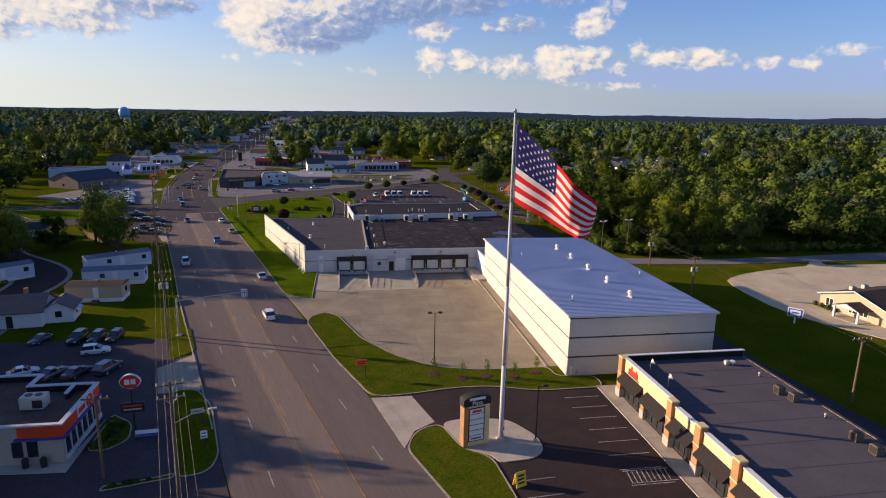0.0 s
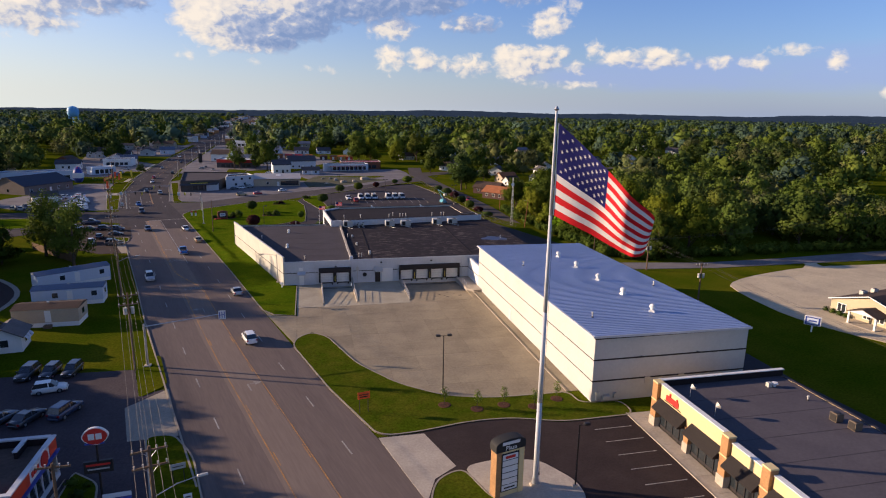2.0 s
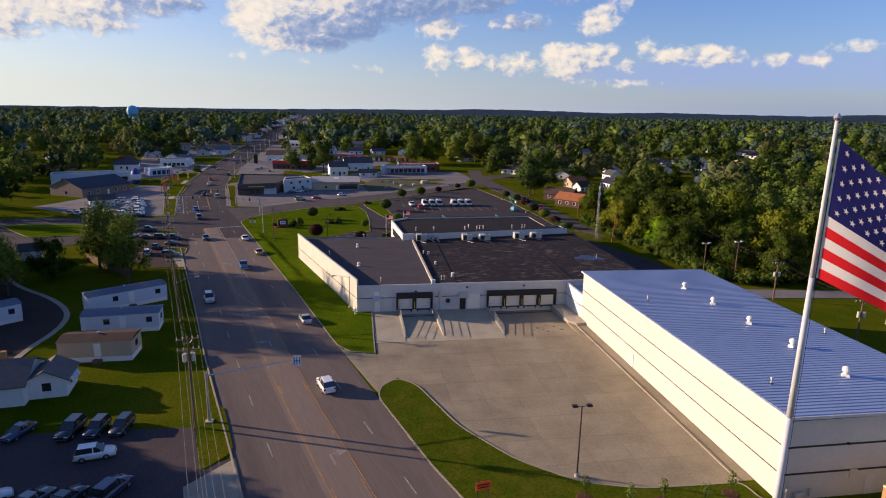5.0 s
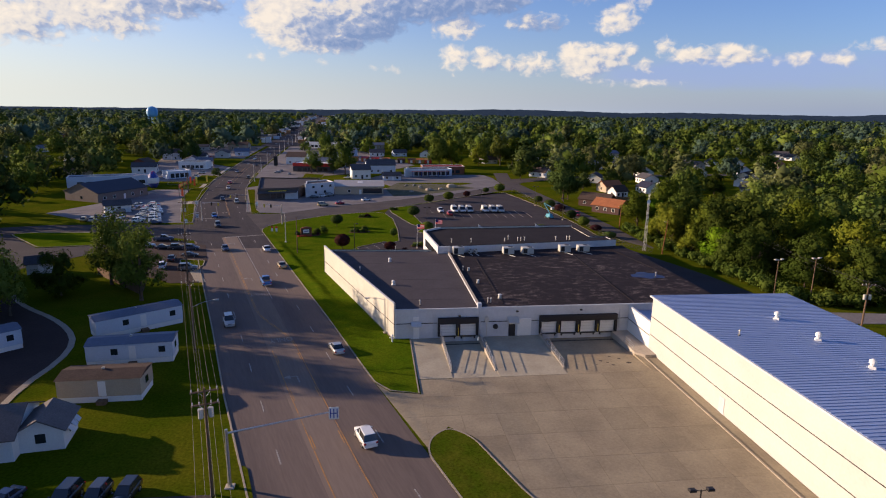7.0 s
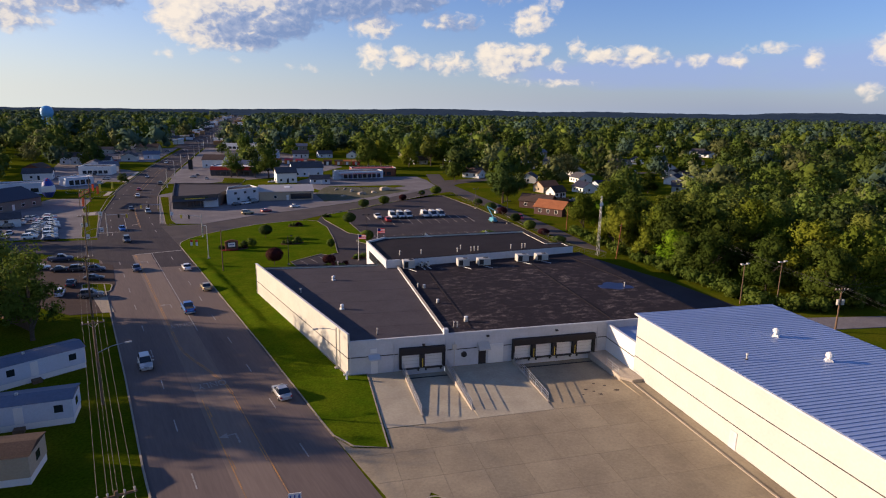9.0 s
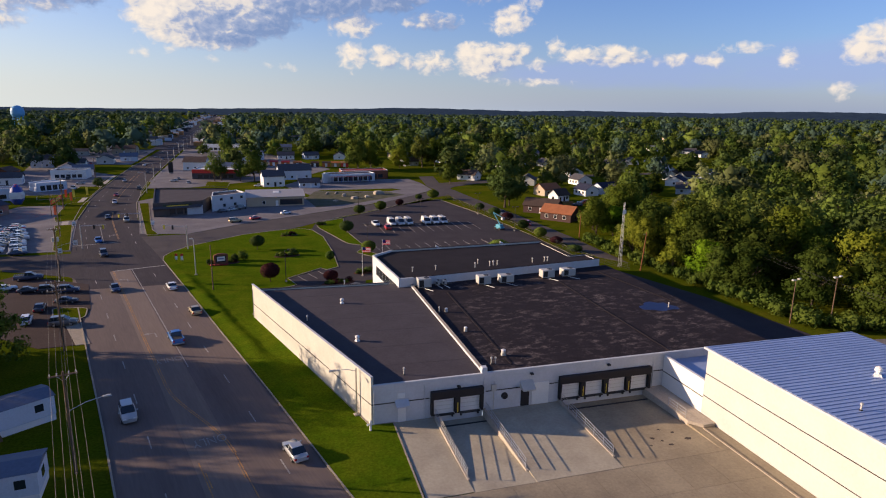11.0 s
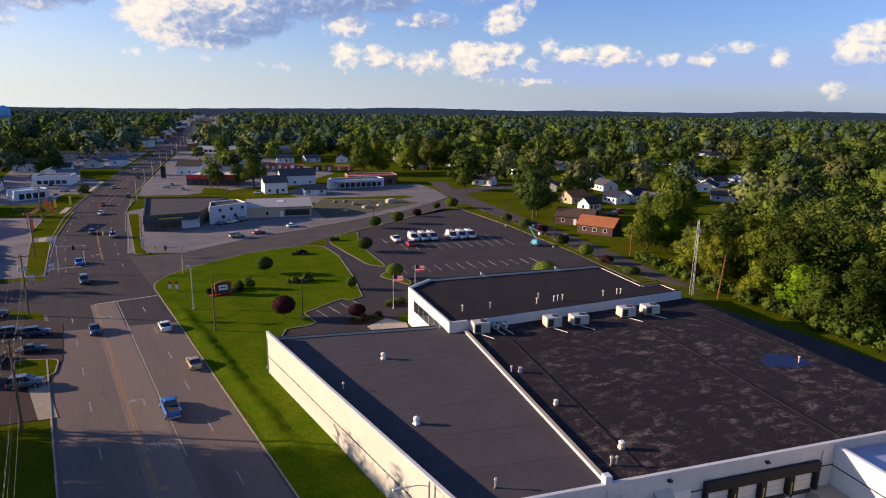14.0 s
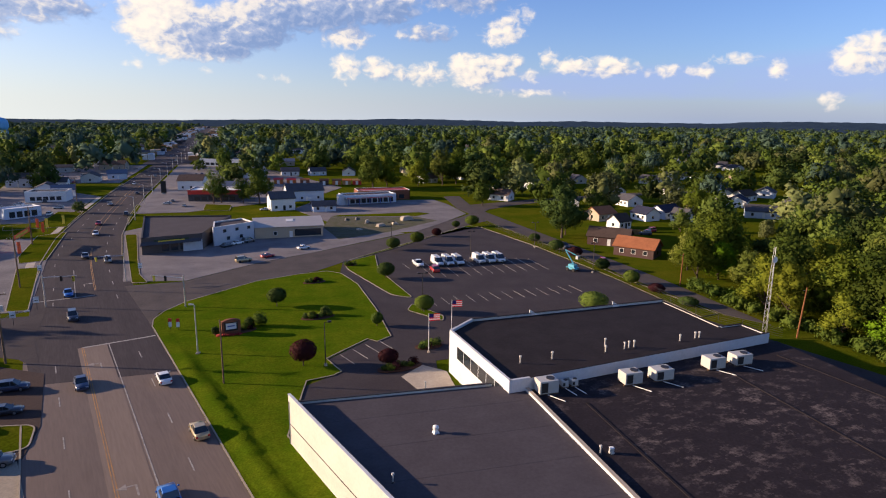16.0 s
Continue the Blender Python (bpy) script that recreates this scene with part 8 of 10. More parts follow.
part("ball", Geo().loft([((-1.2, -1.2), (1.2, 1.2)), ((-2.3, -2.3), (2.3, 2.3)), ((-2.6, -2.6), (2.6, 2.6)), ((-2.0, -2.0), (2.0, 2.0)), ((-0.8, -0.8), (0.8, 0.8))], (0, 1.5, 3.5, 5.8, 7.2)), BLUE, ob, "", True)
part("band", Geo().loft([((-2.5, -2.5), (2.5, 2.5)), ((-2.68, -2.68), (2.68, 2.68)), ((-2.5, -2.5), (2.5, 2.5))], (2.2, 3.4, 4.6)), WHITE, ob)
part("cap", Geo().tube((0, 0, 6.6), (0, 0, 7.4), 1.5, 0.5, 14), RED, ob)

# gravel yard office to the east
YELLOWWALL = mat("warm_cream_siding", (0.46, 0.39, 0.25), 0.8, 0.06, 0.4, 5.0)
ob = gable_house(92.6, 77.2, 16.0, 13.6, 2.8, 2.1, 10, YELLOWWALL, BROWNSHINGLE, "cream bungalow office with white windows and a porch", "bungalow", windows=4, door=False)
for y0, y1 in ((4.0, 5.4), (-0.6, 0.6), (-2.9, -1.5)):
    wd = part("window", Geo().box(-8.09, y0, 0.8, -7.98, y1, 2.2), GLASS, ob)
    part("frame", Geo().box(-8.07, y0 - 0.15, 0.66, -8.0, y1 + 0.15, 2.35), WHITE, wd)
    part("mullion", Geo().box(-8.11, (y0 + y1) / 2 - 0.06, 0.8, -8.085, (y0 + y1) / 2 + 0.06, 2.2), WHITE, wd)
part("fascia", Geo().slab((-8.47, -7.2, 2.6), (-8.47, 0, 4.85), (-8.47, 0, 5.05), (-8.47, -7.2, 2.8), 0.06).slab((-8.47, 0, 4.85), (-8.47, 7.2, 2.6), (-8.47, 7.2, 2.8), (-8.47, 0, 5.05), 0.06), WHITE, ob, "white gable fascia")
part("porch_roof", Geo().slab((-11.5, -3.8, 2.35), (-8.0, -3.8, 2.35), (-8.0, -1.1, 3.3), (-11.5, -1.1, 3.3), 0.12).slab((-8.0, 1.6, 2.35), (-11.5, 1.6, 2.35), (-11.5, -1.1, 3.3), (-8.0, -1.1, 3.3), 0.12), BROWNSHINGLE, ob)
part("porch_gable", Geo().add([(-11.4, -3.6, 2.3), (-11.4, 1.4, 2.3), (-11.4, -1.1, 3.2), (-11.25, -3.6, 2.3), (-11.25, 1.4, 2.3), (-11.25, -1.1, 3.2)], [(2, 1, 0), (3, 4, 5), (1, 4, 3, 0), (2, 5, 4, 1), (0, 3, 5, 2)]), WHITE, ob)
for yy in (-3.4, 1.2):
    part("porch_post", Geo().box(-11.35, yy - 0.16, 0, -11.03, yy + 0.16, 2.35), WHITE, ob)
part("porch_step", Geo().box(-11.6, -3.7, 0, -8.0, 1.5, 0.16), PALE, ob)
for k in range(4):
    rng = np.random.default_rng(870 + k)
    o = thing("bush", "small round bush against the bungalow wall", "shrub", 83.2 + 0.1 * k, 83.0 - 1.4 * k, 0, 0, "bungalow bushes")
    v, f, nn = leaf_cloud(rng, [((0, 0, 0.45), (0.6, 0.6, 0.5))], 160, 0.1, 0.3)
    c_ = new("foliage", mesh_of("foliage", v, f, (LEAF_C, LEAF_A)[k % 2], nn))
    c_.parent = o
for xx, yy in ((90.0, 82.0), (93.5, 82.8)):
    ac = thing("air_unit", "pale air unit on the bungalow roof", "air unit", xx, yy, 3.55)
    part("cabinet", Geo().box(-0.5, -0.4, -0.4, 0.5, 0.4, 0.45, 0.05), HVAC, ac)
    part("grille", Geo().tube((0, 0, 0.45), (0, 0, 0.5), 0.3, seg=12), DARKMETAL, ac)

# houses in the trees to the north-east
NAVYSHINGLE = mat("dark_blue_shingles", (0.030, 0.033, 0.058), 0.9, 0.25, 0.6, 6.0, 0.2)
DARKBRICK = mat("dark_brick", (0.095, 0.058, 0.052), 0.9, 0.25, 0.8, 8.0)
E_HOUSES = [(67.6, 236.4, 11.0, 7.5, 128, DARKBRICK, ORANGEROOF, "brick bungalow with an orange-brown roof"), (68.5, 252.0, 12.0, 8.0, -42, DARKBRICK, BROWNSHINGLE, "long dark brick bungalow"), (87.0, 276.0, 6.5, 5.5, 20, WHITE, BROWNSHINGLE, "small white garage with a brown roof"),
            (90.5, 294.0, 9.0, 7.5, 15, TAN, ORANGEROOF, "house with an orange roof"), (107.0, 289.5, 8.0, 7.0, 100, WHITE, NAVYSHINGLE, "white gabled house among trees"), (118.0, 282.5, 6.0, 5.0, 110, WHITE, SHINGLE, "low white garden house"), (258.0, 413.0, 9.0, 8.0, 30, TAN, ORANGEROOF, "tan house with an orange roof far back"),
            (156.5, 284.0, 12.0, 7.0, -38, BLUESIDE, SHINGLE, "low pale garage row with a grey roof"), (142.0, 312.0, 10.0, 8.0, 30, TAN, SHINGLE, "tan house among trees"), (171.0, 313.0, 10.5, 8.5, 40, WHITE, NAVYSHINGLE, "white gabled house with a dark blue roof"), (187.0, 337.0, 11.0, 9.0, 40, WHITE, BROWNSHINGLE, "white gabled house with a brown roof"), (211.0, 338.0, 11.0, 9.0, 40, BLUESIDE, SHINGLE, "pale gabled house with a grey roof"), (118.5, 293.0, 10.0, 8.0, 15, BLUESIDE, NAVYSHINGLE, "pale blue house with a dark blue roof"),
            (138.0, 360.0, 9.0, 8.0, 90, WHITE, SHINGLE, "white gabled house far back"), (82.0, 372.0, 9.0, 8.0, 20, CREAM, SHINGLE, "cream house beyond the lane"), (97.0, 330.0, 10.0, 8.0, 60, WHITE, SHINGLE, "white house with a grey roof"),
            (24.0, 492.0, 10.0, 8.0, 80, WHITE, SHINGLE, "white house far up the street"), (4.0, 496.0, 10.0, 8.0, 10, BLUESIDE, SHINGLE, "pale house far up the street"), (-13.0, 498.0, 11.0, 8.0, 0, WHITE, SHINGLE, "white house among far trees"), (62.0, 438.0, 10, 8, 20, CREAM, BROWNSHINGLE, "house near the far trees"),
            (124.0, 326.0, 9, 8, 95, WHITE, SHINGLE, "white gabled house among trees"), (186.0, 296.0, 9, 7, 80, WHITE, SHINGLE, "white gabled house among trees"), (190.0, 330.0, 10, 8, 15, CREAM, BROWNSHINGLE, "cream house among trees"), (170.0, 360.0, 10, 8, 100, WHITE, SHINGLE, "white gabled house among trees"),
            (206.0, 372.0, 10, 8, 85, BLUESIDE, SHINGLE, "pale blue house among trees"), (112.0, 395.0, 11, 8, 20, WHITE, SHINGLE, "white house with a grey roof"), (150.0, 420.0, 10, 8, 95, CREAM, SHINGLE, "cream house beyond the lane"), (232.0, 420.0, 10, 8, 90, WHITE, SHINGLE, "white gabled house far back"), (90.0, 455.0, 10, 8, 100, WHITE, BROWNSHINGLE, "white house with a brown roof")]
for xx, yy, ww, dd, rz, wa, ro, lab in E_HOUSES:
    gable_house(xx, yy, ww, dd, 2.9, 2.2, rz, wa, ro, lab, "house", windows=3, group="houses in the trees")
for k, (xx, yy) in enumerate(((76.0, 268.0),)):
    ob = thing("board_fence", "pale board garden fence", "fence", xx, yy, 0, -28)
    for j in range(60):
        piece("board", bm_, ob, pose(0.2 * j, 0, 0))

for xx, yy, ww, dd, rz, wa, ro in ((-140, 372, 12, 8, 10, WHITE, SHINGLE), (-128, 420, 11, 9, 100, BLUESIDE, SHINGLE), (-118, 408, 9, 7, 15, WHITE, BLUEROOF), (-133, 446, 14, 9, 5, WHITE, SHINGLE), (-122, 476, 12, 9, 95, CREAM, SHINGLE), (-150, 400, 10, 8, 80, REDBRICK, BROWNSHINGLE), (-112, 492, 10, 8, 10, BLUESIDE, BLUEROOF), (-165, 352, 12, 8, 20, TAN, BROWNSHINGLE)):
    gable_house(xx, yy, ww, dd, 3.4, 2.0, rz, wa, ro, "small pale shop or house across the road", "roadside_house", windows=2, group="far town buildings")

# scattered roofs of the town further out
random.seed(11)
TOWN = []
walls_ = (WHITE, BLUESIDE, CREAM, TAN, REDBRICK, WHITE)
roofs_ = (SHINGLE, BROWNSHINGLE, SHINGLE, BLUEROOF)
for k in range(46):
    yy = random.uniform(400, 1150)
    side = random.choice((-1, 1))
    base = -95 - (yy - 400) * 0.03
    xx = base + side * (random.uniform(26, 60) + (0 if random.random() < 0.6 else random.uniform(30, 260)))
    if any(abs(xx - a) < 18 and abs(yy - b) < 18 for a, b in TOWN) or (-70 < xx < -20 and 560 < yy < 612):
        continue
    TOWN.append((xx, yy))
    gable_house(xx, yy, random.uniform(10, 20), random.uniform(8, 12), random.uniform(3, 5), random.uniform(1.2, 2.6), random.uniform(-12, 12), random.choice(walls_), random.choice(roofs_), "pale building of the town along the far road", "town_building", windows=3, group="far town buildings")
for k in range(34):
    xx, yy = random.uniform(60, 620), random.uniform(330, 1000)
    if any(abs(xx - a) < 16 and abs(yy - b) < 16 for a, b in TOWN):
        continue
    TOWN.append((xx, yy))
    gable_house(xx, yy, random.uniform(9, 14), random.uniform(7, 9), 3, 2.2, random.uniform(0, 180), random.choice(walls_), random.choice(roofs_), "house half hidden among far trees", "far_house", windows=2, group="far houses")
for k in range(16):
    xx, yy = random.uniform(-420, -150), random.uniform(240, 700)
    TOWN.append((xx, yy))
    gable_house(xx, yy, random.uniform(9, 14), random.uniform(7, 9), 3, 2.2, random.uniform(0, 180), random.choice(walls_), random.choice(roofs_), "house half hidden among far trees", "far_house", windows=2, group="far houses")

# water tower on the skyline
ob = thing("water_tower", "pale blue water tower with a broad round tank", "water tower", -300.5, 887.0)
ob.scale = (0.80, 0.80, 0.86)
wt = mat("tower_blue", (0.13, 0.36, 0.62), 0.5, 0.05, 0.1, 1.0)
tk = Geo()
prof = [(3.0, 22), (7.4, 23.5), (8.8, 26.5), (8.8, 31), (7.8, 34.5), (4.6, 37.0), (0.8, 38.0)]
for (r0, z0), (r1, z1) in zip(prof, prof[1:]):
    tk.tube((0, 0, z0), (0, 0, z1), r0, r1, 20, False)
part("tank", tk, wt, ob, "", True)
for k in range(6):
    a = radians(60 * k)
    part("leg", Geo().tube((7.4 * math.cos(a), 7.4 * math.sin(a), 0), (7.0 * math.cos(a), 7.0 * math.sin(a), 27), 0.45, seg=8), wt, ob)
part("riser", Geo().tube((0, 0, 0), (0, 0, 24), 1.2, seg=12), wt, ob)

# lattice mast beside the factory
ob = thing("lattice_mast", "grey lattice radio mast with a small dish", "radio mast", 52.3, 175.2)
ob.scale = (1.0, 1.0, 1.15)
for k in range(3):
    a = radians(120 * k)
    part("mast_leg", Geo().tube((0.45 * math.cos(a), 0.45 * math.sin(a), 0), (0.2 * math.cos(a), 0.2 * math.sin(a), 13.5), 0.04, seg=6), STEEL, ob)
for j in range(13):
    for k in range(3):
        a, b = radians(120 * k), radians(120 * (k + 1))
        r0, r1 = 0.45 - 0.25 * j / 13, 0.45 - 0.25 * (j + 1) / 13
        part("brace", Geo().tube((r0 * math.cos(a), r0 * math.sin(a), j * 1.03), (r1 * math.cos(b), r1 * math.sin(b), (j + 1) * 1.03), 0.025, seg=5), STEEL, ob)
part("dish", Geo().tube((-0.2, -0.5, 11.6), (-0.2, -0.25, 11.6), 0.5, 0.2, 14), WHITE, ob)

# blue boom lift in the car park corner
ob = thing("boom_lift", "pale blue boom lift with a folded arm", "boom lift", 40.9, 224.5, 0.05, 25)
lb = mat("lift_blue", (0.10, 0.36, 0.46), 0.5, 0.1, 1, 6)
part("chassis", Geo().box(-0.9, -1.3, 0.35, 0.9, 1.3, 0.9, 0.08), lb, ob)
part("turret", Geo().box(-0.7, -0.9, 0.9, 0.7, 0.9, 1.6, 0.08), lb, ob)
part("boom", Geo().tube((0, -0.4, 1.5), (-1.2, 1.6, 5.2), 0.16, 0.13, 8), lb, ob)
part("boom", Geo().tube((-1.2, 1.6, 5.2), (-0.2, -1.2, 4.0), 0.13, 0.1, 8), lb, ob)
part("basket", Geo().box(-0.7, -1.9, 3.2, 0.4, -1.2, 4.0, 0.04), STEEL, ob)
for sx in (-1, 1):
    for sy in (-0.9, 0.9):
        part("wheel", Geo().tube((sx * 0.75, sy, 0.4), (sx * 1.05, sy, 0.4), 0.4, seg=14), BLACK, ob)

# chain-link fence along the lane
ob = thing("wire_fence", "dark wire fence along the lane", "fence")
fl_ = [(44.6, 296.0), (44.6, 270.1), (45.9, 253.5), (48.6, 230.0), (49.0, 215.0), (47.6, 196.5), (46.4, 186.9), (53, 172)]
gg = Geo()
for k in range(28):
    p, d = at_length(fl_, k * 4.4)
    part("fence_post", Geo().tube((p.x, p.y, 0), (p.x, p.y, 1.7), 0.04, seg=6), DARKMETAL, ob)
for z in (0.15, 0.55, 0.95, 1.35, 1.65):
    part("fence_wire", Geo().path([(x_, y_, z) for x_, y_ in fl_], 0.022, 4), DARKMETAL, ob)


# ---- road markings and stalls ----
S0 = (Vector(RIGHT_KERB[1]) - Vector(RIGHT_KERB[0])).length      # arc length at the mall entrance


def stripe_along(name, s0, s1, off, width, material, label=""):
    n = max(1, math.ceil((s1 - s0) / 12))
    pts = [at_length(RIGHT_KERB, s0 + (s1 - s0) * k / n) for k in range(n + 1)]
    line = [(p.x - d.y * off, p.y + d.x * off) for p, d in pts]
    gg = Geo()
    ribbon(gg, line, -width / 2, width / 2, 0.01, 0.036)
    part(name, gg, material, road, label)


gg = Geo()
ribbon(gg, [(at_length(RIGHT_KERB, S0 - 110 + 11 * k)[0].x, at_length(RIGHT_KERB, S0 - 110 + 11 * k)[0].y) for k in range(25)], 7.6, 11.7, 0.012, 0.0285)
part("centre_lane", gg, CENTRELANE, road, "paler worn paving of the turning lane")
dash = Geo().box(-0.07, -1.5, 0.0, 0.07, 1.5, 0.036).mesh("lane_dash")
dash.materials.append(WHITELINE)
for off in (3.7, 14.9):
    s = S0 - 110
    while s < S0 + 560:
        gate = S0 + 150 < s < S0 + 182
        if not gate:
            p, d = at_length(RIGHT_KERB, s)
            sc = 17.0 / 18.9 if s > S0 + 250 else 1.0
            piece("lane_dash", dash, road, pose(p.x - d.y * off * sc, p.y + d.x * off * sc, 0.0, 0, 0, math.degrees(math.atan2(-d.x, d.y))))
        s += 12.2
stripe_along("yellow_line", S0 - 110, S0 + 66, 7.45, 0.13, YELLOWLINE)
stripe_along("yellow_line", S0 - 110, S0 + 66, 11.15, 0.13, YELLOWLINE)
for off in (7.7, 10.9):
    s = S0 - 110
    while s < S0 + 62:
        stripe_along("yellow_dash", s, s + 3, off, 0.12, YELLOWLINE)
        s += 12.2
for o in (-0.13, 0.13):
    gg = Geo()
    pts = []
    for k in range(9):
        p, d = at_length(RIGHT_KERB, S0 + 66 + k * 2.6)
        u = k / 8
        off = 7.45 + (11.0 - 7.45) * u * u * (3 - 2 * u) + o
        pts.append((p.x - d.y * off, p.y + d.x * off))
    ribbon(gg, pts, -0.06, 0.06, 0.01, 0.036)
    part("yellow_line", gg, YELLOWLINE, road)
    stripe_along("yellow_line", S0 + 86.8, S0 + 154, 11.0 + o, 0.11, YELLOWLINE)
    stripe_along("yellow_line", S0 + 190, S0 + 238, 7.3 + o, 0.11, YELLOWLINE)
    stripe_along("yellow_line", S0 + 262, S0 + 420, 8.2 + o * 7, 0.11, YELLOWLINE)
stripe_along("turn_lane_line", S0 + 92, S0 + 154, 7.3, 0.14, WHITELINE)
stripe_along("turn_lane_line", S0 + 186, S0 + 212, 11.0, 0.14, WHITELINE)


def cross_bar(s, o0, o1, width=0.45):
    p, d = at_length(RIGHT_KERB, s)
    n = Vector((-d.y, d.x))
    a, b = p + n * o0, p + n * o1
    gg = Geo()
    ribbon(gg, [tuple(a), tuple(b)], -width / 2, width / 2, 0.01, 0.037)
    part("stop_line", gg, WHITELINE, road)


cross_bar(S0 + 154, 0.3, 11.0)
cross_bar(S0 + 186, 7.6, 18.4)


FAINT = mat("worn_white_paint", (0.31, 0.28, 0.25), 0.85, 0.35, 2.0, 8.0, tint=(0.19, 0.165, 0.145), amount=0.5)


def arrow(s, off, turn, scale=1.0):
    p, d = at_length(RIGHT_KERB, s)
    gg = Geo().box(-0.08, -1.2, 0.02, 0.08, 0.5, 0.037).box(min(0, turn * 0.8), 0.4, 0.02, max(0, turn * 0.8), 0.56, 0.0372)
    gg.prism([(turn * 0.7, 0.0), (turn * 1.5, 0.48), (turn * 0.7, 0.96)], 0.02, 0.0374)
    o = part("turn_arrow", gg, FAINT, road)
    o.matrix_basis = pose(p.x - d.y * off, p.y + d.x * off, 0, 0, 0, math.degrees(math.atan2(-d.x, d.y))) @ Matrix.Diagonal((scale, scale, 1, 1))


for s, off, tr in ((S0 + 145, 9.2, -1), (S0 + 108, 9.2, -1), (S0 + 55, 9.3, -1), (S0 + 20, 9.3, 1), (S0 + 196, 9.2, 1), (S0 - 20, 9.3, -1)):
    arrow(s, off, tr, 1.25)
for s in (S0 + 96, S0 + 70):
    p, d = at_length(RIGHT_KERB, s)
    me = text_mesh("ONLY", 1.5, 0.002)
    me.materials.clear()
    me.materials.append(FAINT)
    o = new("road_lettering", me)
    o.parent = road
    o.matrix_basis = pose(p.x - d.y * 9.2, p.y + d.x * 9.2, 0.036, 0, 0, math.degrees(math.atan2(-d.x, d.y)) + 180) @ Matrix.Diagonal((0.9, 1.6, 1, 1))


def stall_lines(x, y, n, dx, dy, length, rz, material=WHITELINE, z=0.07):
    me = Geo().box(-0.05, 0, 0.0, 0.05, length, z).mesh("stall_line")
    me.materials.append(material)
    for k in range(n):
        o = new("stall_line", me)
        o.matrix_basis = pose(x + dx * k, y + dy * k, 0, 0, 0, rz)
        o.parent = bpy.data.objects["parking_lot_north"] if y > 100 else bpy.data.objects["mall_parking"]


stall_lines(5.5, 226.0, 11, 3.0, 0.1, 12.0, 0)
stall_lines(2.0, 236.0, 12, 2.8, -0.05, 5.5, 4)
stall_lines(0.0, 205.0, 13, 2.8, 0.15, 5.2, 4)
stall_lines(-22.6, 178.2, 5, 2.3, 1.6, 4.8, 20)
stall_lines(24.0, 23.5, 11, 0, 2.72, 4.7, 90)
stall_lines(7.6, 20.0, 6, 0, 2.75, 4.6, -86)
mp = bpy.data.objects["mall_parking"]
for k in range(9):
    gg = Geo()
    ribbon(gg, [(19.6 + k * 0.52, 32.0), (19.9 + k * 0.52, 34.1)], -0.05, 0.05, 0.0, 0.071)
    part("hatch_line", gg, WHITELINE, mp)
for a, b in (((19.5, 32), (24.6, 32)), ((19.5, 34.1), (24.4, 34.1))):
    gg = Geo()
    ribbon(gg, [a, b], -0.05, 0.05, 0.0, 0.072)
    part("hatch_line", gg, WHITELINE, mp)


# ---- trees, shrubs and woods ----
def trunk_geo(rng, h, w, low):
    gg = Geo()
    top = h * (low + 0.25)
    gg.tube((0, 0, -0.1), (0, 0, h * low), h * 0.026, h * 0.019, 8)
    gg.tube((0, 0, h * low), (0.03 * h, 0.02 * h, h * 0.8), h * 0.019, h * 0.006, 7)
    for k in range(6):
        a = 2 * math.pi * k / 6 + rng.uniform(-0.3, 0.3)
        z0 = h * (low + 0.05 * k)
        q = w * rng.uniform(0.2, 0.33)
        m1 = (q * 0.5 * math.cos(a), q * 0.5 * math.sin(a), z0 + h * 0.13)
        gg.tube((0, 0, z0), m1, h * 0.011, h * 0.008, 6)
        gg.tube(m1, (q * math.cos(a), q * math.sin(a), z0 + h * 0.27), h * 0.008, h * 0.003, 5)
    return gg


TREES = {}


def tree(kind, x, y, h, rz=0.0, label="", group="woodland trees"):
    """kind: (crown, leaf material, detail)."""
    proto = TREES[kind]
    s = h / proto["h"]
    ob = new("tree")
    ob.matrix_basis = pose(x, y, 0, 0, 0, rz) @ Matrix.Diagonal((s * random.uniform(0.92, 1.1), s * random.uniform(0.92, 1.1), s, 1))
    tagged(ob, label or proto["label"], "tree", group)
    for nm, me in (("trunk", proto["trunk"]), ("crown", proto["crown"])):
        o = new(nm, me)
        o.parent = ob
    return ob


def make_tree(kind, seed, h, w, lobes, count, size, material, label, low=0.25, core=0.6):
    rng = np.random.default_rng(seed)
    t = trunk_geo(rng, h, w, low).mesh("trunk")
    t.materials.append(BARK)
    crown = boughs(rng, crown_lobes(rng, h, w, lobes, low), 3 if count > 2000 else 2)
    v, f, nn = leaf_cloud(rng, crown, count, size, 0.5, core, 3, 5, 0.45)
    TREES[kind] = {"h": h, "trunk": t, "crown": mesh_of("crown", v, f, material, nn), "label": label}


for k in range(3):
    make_tree(("near", k), 100 + k, 14, 12, 8, 4300, 0.25, WOOD_LEAF[k], "full green deciduous tree with an uneven crown", 0.04)
make_tree(("near", 3), 110, 15, 11, 8, 4300, 0.25, WOOD_LEAF[3], "tall silver-green tree with a loose crown", 0.05)
make_tree(("near", 4), 111, 12, 10, 8, 4300, 0.23, LEAF_BRIGHT, "bright green young tree lit by the sun", 0.02)
make_tree(("near", 5), 112, 10, 6, 7, 700, 0.24, LEAF_DRY, "half-dead brown tree with thin foliage", 0.15)
for k in range(2):
    make_tree(("airy", k), 130 + k, 14, 7.6, 7, 2900, 0.20, (LEAF_A, LEAF_B)[k], "tall loose-crowned green tree with gaps between its boughs", 0.07, 0.4)
for k in range(2):
    make_tree(("lone", k), 120 + k, 12, 10, 8, 4200, 0.24, (LEAF_A, LEAF_C)[k], "full green tree with a short trunk", 0.16)
